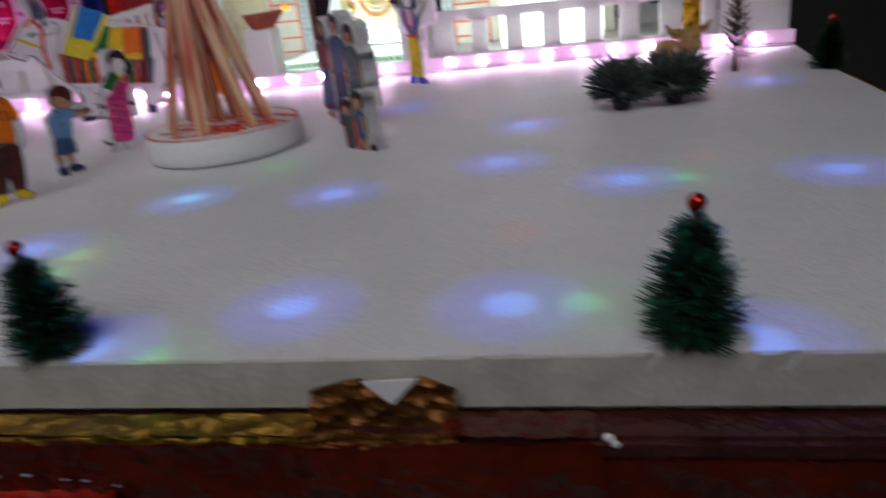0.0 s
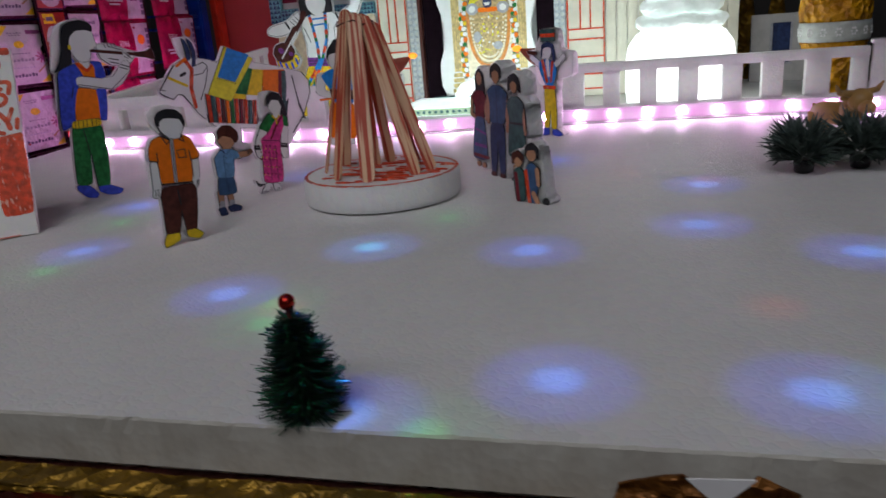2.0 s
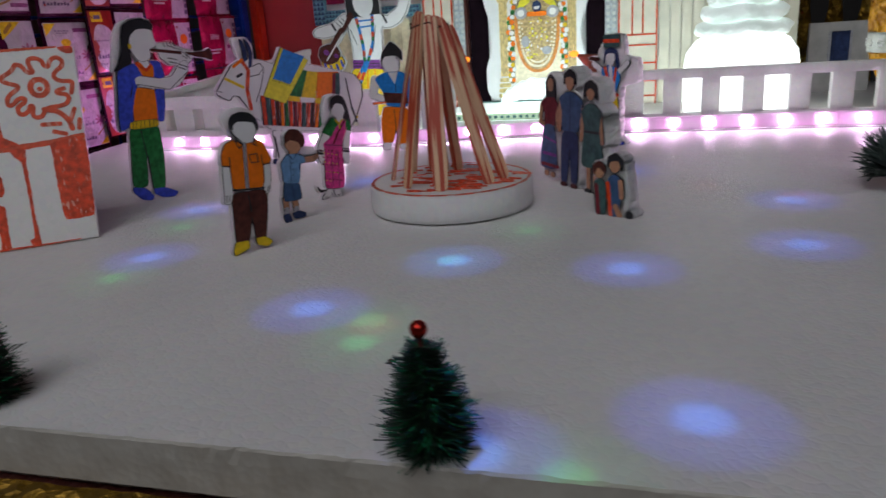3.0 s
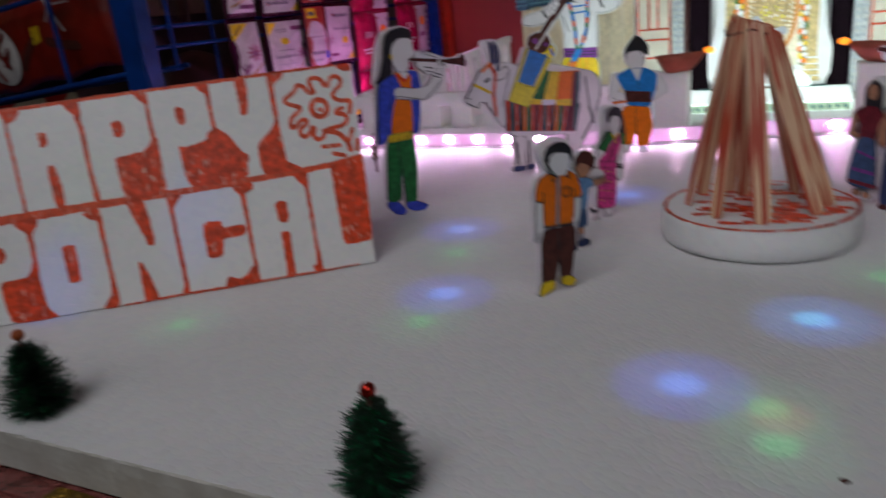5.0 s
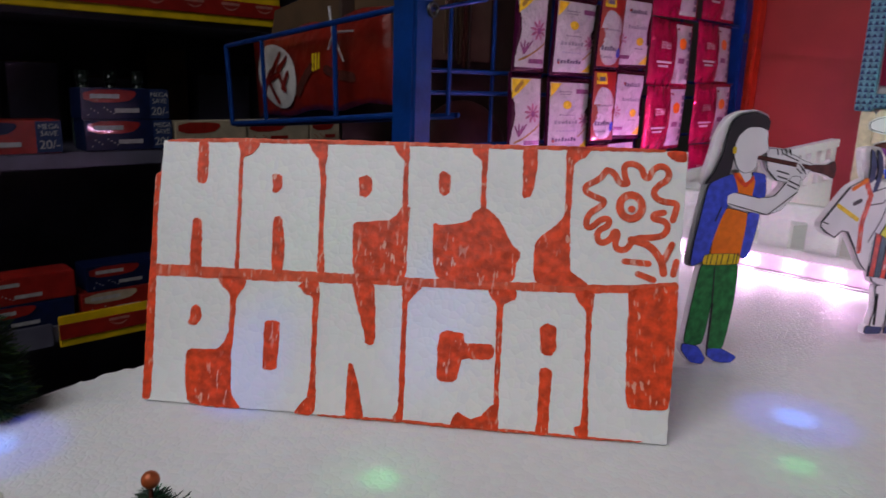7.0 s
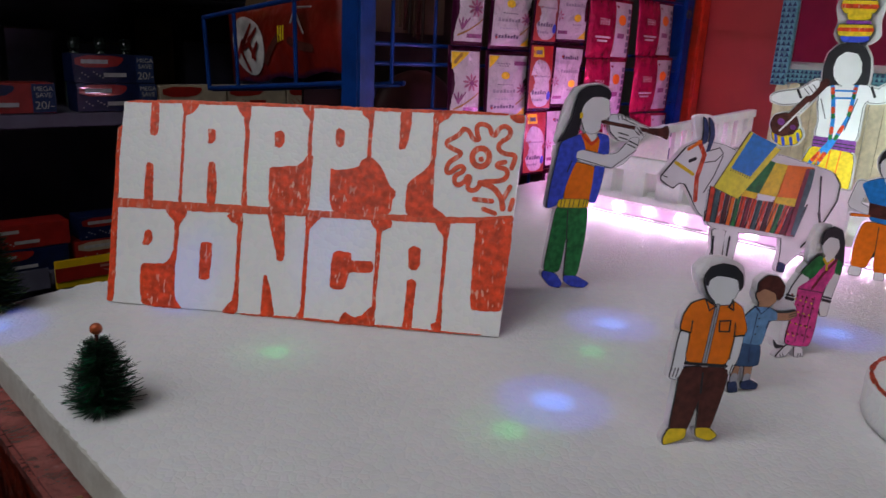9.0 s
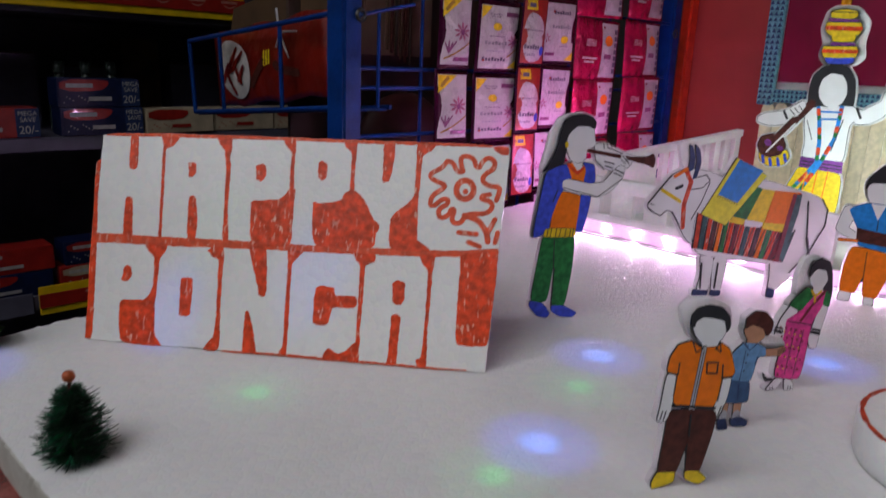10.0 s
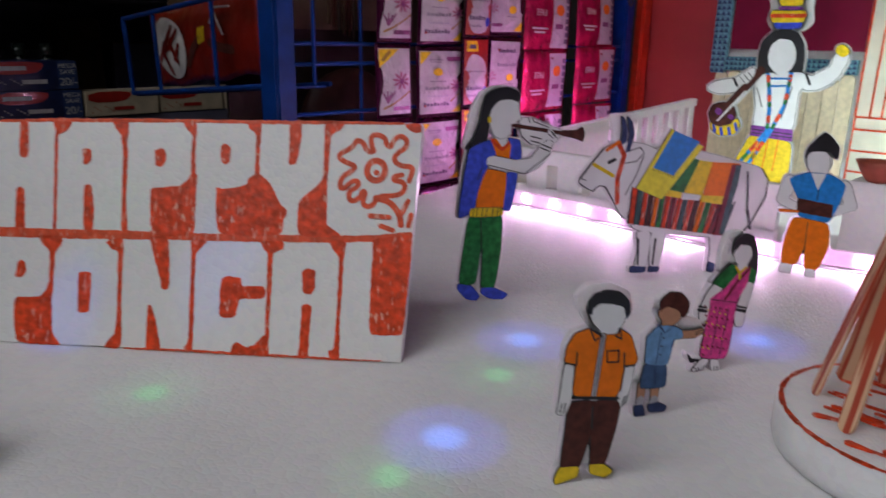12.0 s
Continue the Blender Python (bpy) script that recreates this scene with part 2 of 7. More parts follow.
DOTGREY = mat("grey_dotted_tape", (0.42, 0.47, 0.50), 0.4, vary=0.3, scale=200)
CURTAIN = mat("dark_recess_paper", (0.008, 0.003, 0.006), 0.7, vary=0.3)
CURTAIN.node_tree.nodes["Principled BSDF"].inputs["Specular IOR Level"].default_value = 0.05
CREAM = mat("cream_panel", (0.70, 0.68, 0.56), 0.6, vary=0.12, scale=26)
STEEL = mat("grey_shelf_metal", (0.155, 0.15, 0.21), 0.45, metal=0.3, vary=0.15, scale=20)
BLUEPAINT = mat("blue_painted_metal", (0.002, 0.034, 0.19), 0.45, vary=0.25, scale=40, bump=0.08, bump_scale=200)
BLUEPAINT.node_tree.nodes["Principled BSDF"].inputs["Specular IOR Level"].default_value = 0.2
BOXBLUE = mat("dark_blue_carton", (0.004, 0.011, 0.055), 0.4, vary=0.25, scale=80)
BOXRED = mat("red_carton", (0.36, 0.018, 0.012), 0.35, vary=0.2, scale=60, coat=0.3)
BOXWHITE = mat("cream_carton", (0.48, 0.40, 0.28), 0.4, vary=0.15, scale=60)
SHELFYEL = mat("yellow_shelf_strip", (0.84, 0.55, 0.008), 0.4, vary=0.15, scale=40)
WRAPRED = mat("red_sweet_wrapper", (0.19, 0.011, 0.005), 0.28, vary=0.3, scale=25, bump=0.10, bump_scale=30, coat=0.2)
CARDB = mat("brown_cardboard", (0.085, 0.044, 0.018), 0.75, vary=0.2, scale=30)
# brown darkened to paint the shade inside the rack
DIMBOARD = mat("shaded_brown_board", (0.055, 0.030, 0.020), 0.7, vary=0.3, scale=14)
BOTTLE = mat("clear_bottle", (0.80, 0.78, 0.77), 0.06, vary=0.25, scale=60, coat=0.8)
ORANGEBOT = mat("orange_bottle", (0.82, 0.09, 0.02), 0.12, vary=0.2)
FOILPURPLE = mat("purple_foil", (0.085, 0.006, 0.045), 0.22, metal=0.5, vary=0.3, scale=60)
FOILPINK = mat("pink_foil", (0.66, 0.015, 0.11), 0.18, metal=0.55, vary=0.35, scale=50, bump=0.35, bump_scale=90)
SACHET = mat("white_sachet_film", (0.55, 0.53, 0.52), 0.3, vary=0.08, scale=40, bump=0.5, bump_scale=55)
SACHET.node_tree.nodes["Principled BSDF"].inputs["Specular IOR Level"].default_value = 0.35
SHOPWALL = mat("dim_shop_wall", (0.075, 0.07, 0.065), 0.7, vary=0.15, scale=3, bump=0.1, bump_scale=60)
SHOPFLOOR = mat("shop_floor_tile", (0.24, 0.22, 0.20), 0.4, vary=0.2, scale=4)
DARKBACK = mat("dark_shelf_back", (0.19, 0.18, 0.24), 0.6, vary=0.25, scale=8)


# ---- building helpers ----
def obj(name, bm, mats, parent=None, label="", smooth=False):
    me = bpy.data.meshes.new(name)
    bmesh.ops.recalc_face_normals(bm, faces=bm.faces)
    bm.to_mesh(me)
    bm.free()
    for m in (mats if isinstance(mats, (list, tuple)) else [mats]):
        me.materials.append(m)
    if smooth:
        for p in me.polygons:
            p.use_smooth = True
    ob = new(name, me)
    if parent is not None:
        ob.parent = parent
    if label:
        ob["label"] = label
    return ob


def part(name, bm, mats, parent, label="", smooth=False):
    return obj(name, bm, mats, parent, label, smooth)


def thing(name, label, category, m=None, group="", kind=""):
    ob = new(name)
    ob.empty_display_size = 0.02
    if m is not None:
        ob.matrix_world = m
    return tagged(ob, label, category, group, kind)


def box(bm, c, s, mi=0, m=None, bevel=0.0):
    M = Matrix.Translation(c) @ Matrix.Diagonal((*s, 1))
    r = bmesh.ops.create_cube(bm, size=1.0, matrix=(m @ M) if m is not None else M)
    fs = {f for v in r["verts"] for f in v.link_faces}
    for f in fs:
        f.material_index = mi
    if bevel:
        b = bmesh.ops.bevel(bm, geom=list({e for f in fs for e in f.edges}), offset=bevel, segments=2, affect="EDGES")
        for f in b["faces"]:
            f.material_index = mi
    return bm


def rod(bm, a, b, r0, r1=None, n=10, mi=0):
    a, b = Vector(a), Vector(b)
    r1 = r0 if r1 is None else r1
    d = b - a
    M = Matrix.Translation((a + b) / 2) @ d.to_track_quat("Z", "Y").to_matrix().to_4x4()
    r = bmesh.ops.create_cone(bm, cap_ends=True, segments=n, radius1=r0, radius2=r1, depth=d.length, matrix=M)
    for f in {f for v in r["verts"] for f in v.link_faces}:
        f.material_index = mi
    return bm


def blob(bm, c, r, mi=0, u=16, v=10, m=None):
    M = Matrix.Translation(c) @ Matrix.Diagonal((*r, 1))
    q = bmesh.ops.create_uvsphere(bm, u_segments=u, v_segments=v, radius=1.0, matrix=(m @ M) if m is not None else M)
    for f in {f for w in q["verts"] for f in w.link_faces}:
        f.material_index = mi
        f.smooth = True
    return bm


def lathe(bm, profile, n=32, mi=0, centre=(0, 0, 0)):
    """Turn a profile of (radius, height) round the z axis."""
    rings = []
    for r, z in profile:
        rings.append([bm.verts.new((centre[0] + r * math.cos(2 * math.pi * i / n), centre[1] + r * math.sin(2 * math.pi * i / n), centre[2] + z)) for i in range(n)])
    for a, b in zip(rings[:-1], rings[1:]):
        for i in range(n):
            f = bm.faces.new((a[i], a[(i + 1) % n], b[(i + 1) % n], b[i]))
            f.material_index, f.smooth = mi, True
    for ring in (rings[0], rings[-1]):
        f = bm.faces.new(ring)
        f.material_index = mi
    return bm


def ell(cx, cy, rx, ry, n=20):
    return [(cx + rx * math.cos(2 * math.pi * i / n), cy + ry * math.sin(2 * math.pi * i / n)) for i in range(n)]


def limb(x0, y0, x1, y1, r0, r1=None, n=7):
    """The outline of a tapered stroke with round ends."""
    r1 = r0 if r1 is None else r1
    a = math.atan2(y1 - y0, x1 - x0)
    out = [(x0 + r0 * math.cos(a + math.pi / 2 + math.pi * i / n), y0 + r0 * math.sin(a + math.pi / 2 + math.pi * i / n)) for i in range(n + 1)]
    return out + [(x1 + r1 * math.cos(a - math.pi / 2 + math.pi * i / n), y1 + r1 * math.sin(a - math.pi / 2 + math.pi * i / n)) for i in range(n + 1)]


def area2(p):
    return sum(p[i - 1][0] * p[i][1] - p[i][0] * p[i - 1][1] for i in range(len(p)))


def grow(p, d):
    """Push an outline outwards by d, with round corners left out."""
    if area2(p) < 0:
        p = p[::-1]
    out = []
    n = len(p)
    for i in range(n):
        a, b, c = Vector(p[i - 1]), Vector(p[i]), Vector(p[(i + 1) % n])
        e, g = (b - a), (c - b)
        if e.length < 1e-9 or g.length < 1e-9:
            continue
        n1, n2 = Vector((e.y, -e.x)).normalized(), Vector((g.y, -g.x)).normalized()
        m = n1 + n2
        m = n1 if m.length < 0.2 else m.normalized() / max(0.55, m.normalized().dot(n1))
        out.append(tuple(b + m * d))
    return out


def smooth_outline(p, k=1):
    """Round an outline off by cutting its corners k times."""
    for _ in range(k):
        q = []
        for i in range(len(p)):
            a, b = Vector(p[i]), Vector(p[(i + 1) % len(p)])
            q += [tuple(a.lerp(b, 0.25)), tuple(a.lerp(b, 0.75))]
        p = q
    return p


def so(p):
    """Round the corners of an outline off a little, keeping its sides."""
    q = []
    for i in range(len(p)):
        a, b = Vector(p[i]), Vector(p[(i + 1) % len(p)])
        q += [tuple(a.lerp(b, 0.13)), tuple(a.lerp(b, 0.87))]
    return smooth_outline(q, 1)


def smooth_line(p, k=2):
    """Round the bends of an open line."""
    for _ in range(k):
        q = [p[0]]
        for a, b in zip(p[:-1], p[1:]):
            q += [(a[0] * 0.75 + b[0] * 0.25, a[1] * 0.75 + b[1] * 0.25), (a[0] * 0.25 + b[0] * 0.75, a[1] * 0.25 + b[1] * 0.75)]
        p = q + [p[-1]]
    return p


def slab(bm, pts, y0, y1, mi=0, side=None):
    """A prism with an outline in the x-z plane, from y0 (front) to y1 (back)."""
    if area2(pts) < 0:
        pts = pts[::-1]
    f = [bm.verts.new((x, y0, z)) for x, z in pts]
    b = [bm.verts.new((x, y1, z)) for x, z in pts]
    bm.faces.new(f).material_index = mi
    bm.faces.new(b[::-1]).material_index = mi if side is None else side
    n = len(pts)
    for i in range(n):
        bm.faces.new((f[i], b[i], b[(i + 1) % n], f[(i + 1) % n])).material_index = mi if side is None else side
    return bm


def torn_slab(bm, pts, y0, y1, seed, amp=0.0007):
    """A hand-cut foam prism whose sides are torn and lumpy."""
    rnd = random.Random(seed)
    if area2(pts) < 0:
        pts = pts[::-1]
    pts = wobble(pts, 0.0024, amp * 0.5, seed)
    n, rings = len(pts), []
    for k in range(5):
        a = amp * (0.4 if k in (0, 4) else 1.0)
        rings.append([bm.verts.new((x + rnd.uniform(-a, a), y0 + (y1 - y0) * k / 4, max(0.0, z + rnd.uniform(-a, a)))) for x, z in pts])
    bm.faces.new(rings[0])
    bm.faces.new(rings[-1][::-1])
    for a, b in zip(rings[:-1], rings[1:]):
        for i in range(n):
            bm.faces.new((a[i], b[i], b[(i + 1) % n], a[(i + 1) % n]))


def cutout(name, label, category, at, turn, unit, origin, shapes, mats, border=0.0008, thick=0.004, ink=0.0003, lean=0.0, shear=0.0, squeeze=1.0, names=None):
    """A hand-drawn paper figure glued on a foam board, as one mesh. Shapes are drawn in units with y down from the origin, the foot's middle;
    each is (material index, outline, backing), and a backing shape gets its white foam border. With names, each backed shape is a part so named,
    each printed patch a stripe, and the ink lines one part."""
    place = Matrix.Translation((at[0], at[1], 0.0)) @ Euler((radians(-lean), 0, radians(turn))).to_matrix().to_4x4()
    if names:
        whole, names, lines = thing(name, label, category, place), list(names), bmesh.new()
    bm = bmesh.new()
    k = 0
    for mi, pts, back in shapes:
        if names is not None:
            bm = lines if mi == 2 and not back else bmesh.new()
        p = [((x - origin[0] - shear * (origin[1] - y)) * unit * squeeze, (origin[1] - y) * unit) for x, y in pts]
        if back:
            g = [(x, max(z, 0.0)) for x, z in grow(p, border)]
            if thick > 0.008:
                torn_slab(bm, g, 0.0 - k * 0.000006, thick + k * 0.000006, k)
            else:
                slab(bm, g, 0.0 - k * 0.000006, thick + k * 0.000006, 0)
        if mi:
            q = [(x, max(z, 0.0004)) for x, z in p]
            if back:
                slab(bm, [(x, max(z, 0.0002)) for x, z in grow(p, ink)], -0.00080 - k * 0.000012, -0.0001, 2)
            slab(bm, q, -0.00086 - k * 0.000012, -0.0001, mi)
        k += 1
        if names is not None and bm is not lines:
            part(names.pop(0) if back else "blanket_stripe", bm, mats, whole)
    if names is not None:
        tagged(part("ink_lines", lines, mats, whole), kind="stuff")
        return whole
    ob = obj(name, bm, mats)
    ob.matrix_world = place
    return tagged(ob, label, category)


def wobble(pts, step=0.0022, amp=0.00035, seed=0):
    rnd = random.Random(seed)
    out = []
    for i, a in enumerate(pts):
        b = pts[(i + 1) % len(pts)]
        n = max(1, int(math.dist(a, b) / step))
        for k in range(n):
            t = k / n
            out.append((a[0] + (b[0] - a[0]) * t + rnd.uniform(-amp, amp), a[1] + (b[1] - a[1]) * t + rnd.uniform(-amp, amp)))
    return out


# ---- the setting ----
def structure(name, bm, mats, label="", category=""):
    return tagged(obj(name, bm, mats), label, category, kind="structure")


bm = box(bmesh.new(), (0.2, -0.3, -0.80), (4.2, 5.2, 0.04))
structure("floor", bm, SHOPFLOOR, "dim tiled floor of the shop", "floor")
bm = box(bmesh.new(), (0.2, -0.3, 2.12), (4.2, 5.2, 0.04))
structure("ceiling", bm, SHOPWALL, "plain dim ceiling of the shop", "ceiling")
for nm, c, s in (("wall_west", (-1.82, -0.3, 0.66), (0.04, 5.2, 2.88)), ("wall_east", (2.22, -0.3, 0.66), (0.04, 5.2, 2.88)),
                 ("wall_south", (0.2, -2.82, 0.66), (4.0, 0.04, 2.88)), ("wall_north", (0.2, 2.22, 0.66), (4.0, 0.04, 2.88))):
    structure(nm, box(bmesh.new(), c, s), SHOPWALL, "dim plain wall of the shop", "wall")
bm = box(bmesh.new(), (-0.475, 1.26, 0.3), (0.47, 0.03, 2.0))
structure("wall_red", bm, REDWALL, "red painted partition wall behind the model", "wall")
bm = box(bmesh.new(), (-0.684, 1.228, 0.3), (0.018, 0.03, 2.0), bevel=0.004)
structure("trim", bm, mat("orange_red_trim", (0.75, 0.055, 0.015), 0.35, vary=0.15), "orange-red edge trim of the partition", "trim")

# table wrapped in red plastic
tb = thing("display_table", "long table wrapped in glossy dark red plastic with gold foil edging", "table", pose(0, 0, -0.78, 0, 0, 1.53))
part("table_body", box(bmesh.new(), (0.010, 0.6150, 0.3742), (1.036, 1.222, 0.7484), 0, None, 0.001), WRAP, tb)
# the top's left end is a paler red than the rest
part("table_top", box(bmesh.new(), (-0.385, 0.6150, 0.7529), (0.250, 1.2256, 0.0090), 0, None, 0.002), WRAPTOP, tb, "crinkled pinkish plastic film")
part("table_top", box(bmesh.new(), (0.136, 0.6150, 0.7527), (0.790, 1.2252, 0.0086), 0, None, 0.002), DULLWRAP, tb, "dull red plastic wrapping")


def crumpled_strip(x0, x1, z0, z1, y, amp, seed):
    rnd = random.Random(seed)
    bm = bmesh.new()
    nx = max(8, int((x1 - x0) / 0.006))
    rows = []
    for j in range(4):
        row = []
        for i in range(nx + 1):
            z = z0 + (z1 - z0) * j / 3 + (rnd.uniform(-1, 1) * amp * 0.7 if j in (0, 3) else rnd.uniform(-1, 1) * amp * 0.3)
            row.append(bm.verts.new((x0 + (x1 - x0) * i / nx, y - rnd.random() * amp, z)))
        rows.append(row)
    back = [[bm.verts.new((v.co.x, y + 0.0015, v.co.z)) for v in r] for r in (rows[0], rows[3])]
    for a, b in ((rows[0], rows[1]), (rows[1], rows[2]), (rows[2], rows[3]), (back[0], rows[0]), (rows[3], back[1])):
        for i in range(nx):
            bm.faces.new((a[i], a[i + 1], b[i + 1], b[i]))
    return bm


part("gold_foil_edging", crumpled_strip(-0.30, 0.152, 0.7555, 0.7580, 0.0012, 0.0012, 3), GOLDFOIL, tb, "crinkled gold foil strip")
part("gold_foil_patch", crumpled_strip(0.150, 0.203, 0.7545, 0.7595, 0.0012, 0.0015, 5), PATCHFOIL, tb, "crumpled gold foil patch")
bm = bmesh.new()
slab(bm, [(0.172, 0.7755), (0.191, 0.7765), (0.1815, 0.7665)], 0.0078, 0.0086, 0)
part("paper_corner", bm, CARDW, tb, "white folded paper corner")
bm = bmesh.new()
slab(bm, wobble([(0.150, 0.757), (0.153, 0.771), (0.160, 0.7735), (0.171, 0.7760), (0.181, 0.7670), (0.192, 0.7765), (0.203, 0.771), (0.203, 0.757)], 0.003, 0.0005, 6), 0.0092, 0.0102, 0)
part("foil_flap", bm, PATCHFOIL, tb, "folded gold foil flap")
part("red_paper_skirt", crumpled_strip(-0.30, 0.250, 0.60, 0.7560, 0.0012, 0.0022, 9), WRAP, tb, "glossy dark red paper skirt")
part("torn_red_paper", crumpled_strip(-0.08, 0.075, 0.58, 0.735, -0.0012, 0.003, 12), REDPAPER, tb, "bright red glossy paper layer")
bm = bmesh.new()
for x, z, r in ((0.2515, 0.7585, 0.0020), (0.2535, 0.7562, 0.0017)):
    blob(bm, (x, 0.0012, z), (r, r * 0.6, r * 0.8), 0, 8, 6)
part("glue_blob", bm, CARDW, tb, "whitish dried glue")

bm = bmesh.new()
rnd = random.Random(17)
rows = [[bm.verts.new((0.198 + 0.050 * i / 12, y, 0.7592 + rnd.uniform(0, 0.0012))) for i in range(13)] for y in (-0.0002, 0.0065, 0.0135)]
for a, b in zip(rows[:-1], rows[1:]):
    for i in range(12):
        bm.faces.new((a[i], a[i + 1], b[i + 1], b[i]))
part("red_paper_fold", bm, WRAP, tb, "dark red paper folded over the rim")
# small grey blobs stand in for glints on the glossy red wrap
for x, z, r in ((0.030, 0.7440, 0.0026), (0.044, 0.7446, 0.0016), (0.059, 0.7428, 0.0013), (0.067, 0.7425, 0.0014), (0.079, 0.7405, 0.0012)):
    part("painted_glint", blob(bmesh.new(), (x, -0.0034, z), (r * 0.8, 0.0006, r * 0.35), 0, 8, 6), DOTGREY, tb, "pale grey spot painting a silvery glint on the red paper")
# foil folded over the table's rim
bm = bmesh.new()
rnd = random.Random(31)
rows = [[bm.verts.new((-0.30 + 0.4525 * i / 70, y, 0.7585 + rnd.uniform(0, 0.0011))) for i in range(71)] for y in (0.0008, 0.007, 0.0135)]
for a, b in zip(rows[:-1], rows[1:]):
    for i in range(70):
        bm.faces.new((a[i], a[i + 1], b[i + 1], b[i]))
part("gold_foil_fold", bm, GOLDFOIL, tb, "crinkled gold foil")

# the foam base: one thick white sheet, crumbly along its rim
def foam_base():
    rnd = random.Random(4)
    corners = [(-0.508, 0.006), (-0.506, 0.0035), (-0.501, 0.0022), (0.470, 0.028), (0.467, 0.42), (0.467, 0.54), (0.477, 0.66), (0.480, 1.18), (-0.655, 1.18), (-0.625, 0.70), (-0.535, 0.20), (-0.520, 0.06)]
    rim = []
    for i, a in enumerate(corners):
        b = corners[(i + 1) % len(corners)]
        steps = max(1, int(math.dist(a, b) / 0.003))
        rough = 0.0026 if i in (8, 9, 10) else 0.00012
        for k in range(steps):
            t = k / steps
            rim.append((a[0] + (b[0] - a[0]) * t + rnd.uniform(-rough, rough), a[1] + (b[1] - a[1]) * t + rnd.uniform(-rough, rough)))
    cx, cy = 0.0, 0.5
    bm = bmesh.new()

    def ring(inset, z):
        out = []
        for x, y in rim:
            d = Vector((cx - x, cy - y)).normalized() * inset
            ragged = rnd.choice((0, 0.0003, 0.0005, 0.0007, 0.0012)) * rnd.random() ** 2 if z > -0.004 or z < -0.0205 else 0.0
            out.append(bm.verts.new((x + d.x, y + d.y + ragged, z)))
        return out
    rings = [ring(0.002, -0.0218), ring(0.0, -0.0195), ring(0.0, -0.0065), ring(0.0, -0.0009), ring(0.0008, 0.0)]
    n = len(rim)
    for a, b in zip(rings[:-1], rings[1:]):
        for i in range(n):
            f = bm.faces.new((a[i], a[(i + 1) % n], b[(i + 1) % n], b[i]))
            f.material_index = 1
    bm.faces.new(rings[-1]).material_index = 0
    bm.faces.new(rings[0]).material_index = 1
    return bm


bm = bmesh.new()
rnd = random.Random(41)
rows = [[bm.verts.new((x, 0.30 + 0.50 * i / 50, 0.7582 + rnd.uniform(0, 0.0016))) for i in range(51)] for x in (0.494, 0.508, 0.522)]
for a, b in zip(rows[:-1], rows[1:]):
    for i in range(50):
        bm.faces.new((a[i], b[i], b[i + 1], a[i + 1]))
part("gold_foil_fold", bm, GOLDFOIL, tb, "crinkled gold foil")
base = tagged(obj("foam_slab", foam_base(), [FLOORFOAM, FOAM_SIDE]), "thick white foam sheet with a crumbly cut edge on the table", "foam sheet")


# ---- greeting board ----
BW, BH = 0.262, 0.1428
board_m = Matrix.Translation((-0.477, 0.079, 0.001)) @ Euler((radians(-20.8), 0, radians(39.0))).to_matrix().to_4x4()
board = thing("greeting_board", "white foam board hand-lettered in red marker with a festival greeting", "sign board", board_m)
bm = bmesh.new()
slab(bm, wobble([(0, 0), (BW, 0), (BW + 0.006, BH), (-0.006, BH - 0.0062)], 0.004, 0.0003, 2), 0.0, 0.011, 0)
part("foam_panel", bm, FOAM, board)
bm = bmesh.new()
slab(bm, [(0.05, 0.001), (0.09, 0.001), (0.075, 0.09), (0.065, 0.09)], 0.012, 0.022, 0)
part("foam_prop", bm, FOAM_EDGE, board)
# red marker fills round the white letters, in millimetres along and up the board's face
FILLS = {}
FILLS["row 1, H"] = [
    [(13.9, 137.5), (19.2, 137.5), (21, 117.4), (20, 114.3), (16.3, 114.4), (15.2, 116.2), (14, 132.5)],
    [(15.7, 95.2), (18, 95.8), (20.6, 94.5), (23.7, 67.8), (17, 67.9), (15.9, 82.8)],
]
FILLS["row 1, A"] = [
    [(35, 139), (48.7, 137.9), (45.1, 132.6), (40.8, 130), (39.3, 129.5), (40.9, 107.4), (43.7, 69.4), (41.3, 69.9), (40.3, 92.2), (37.7, 122.5), (37.5, 131)],
    [(55.8, 120.3), (58.7, 121.6), (62, 120.3), (62.3, 113.5), (59.6, 111), (57.1, 111.6), (57.2, 116.2)],
    [(59.2, 98.5), (63.8, 98.9), (67, 83.1), (67.2, 69.1), (61.4, 69.4), (59.9, 86.2)],
]
FILLS["row 1, first P"] = [
    [(73.2, 140), (84.6, 140), (85, 131.5), (84.4, 127.7), (85.9, 114.5), (86.4, 92), (89.6, 70.2), (85.3, 70.6), (84.3, 88.2), (82.7, 118), (80.5, 130.1), (76.4, 134.4)],
    [(102.6, 121.7), (105.9, 123.1), (109.5, 121.9), (110.1, 114.4), (107.1, 110.8), (103.9, 112)],
    [(101.8, 96.9), (103.9, 98.2), (120.4, 99.8), (124.5, 103.1), (126.2, 107.3), (130.7, 108), (130.8, 101), (130.9, 88.2), (131.7, 69.4), (104.3, 67.8)],
]
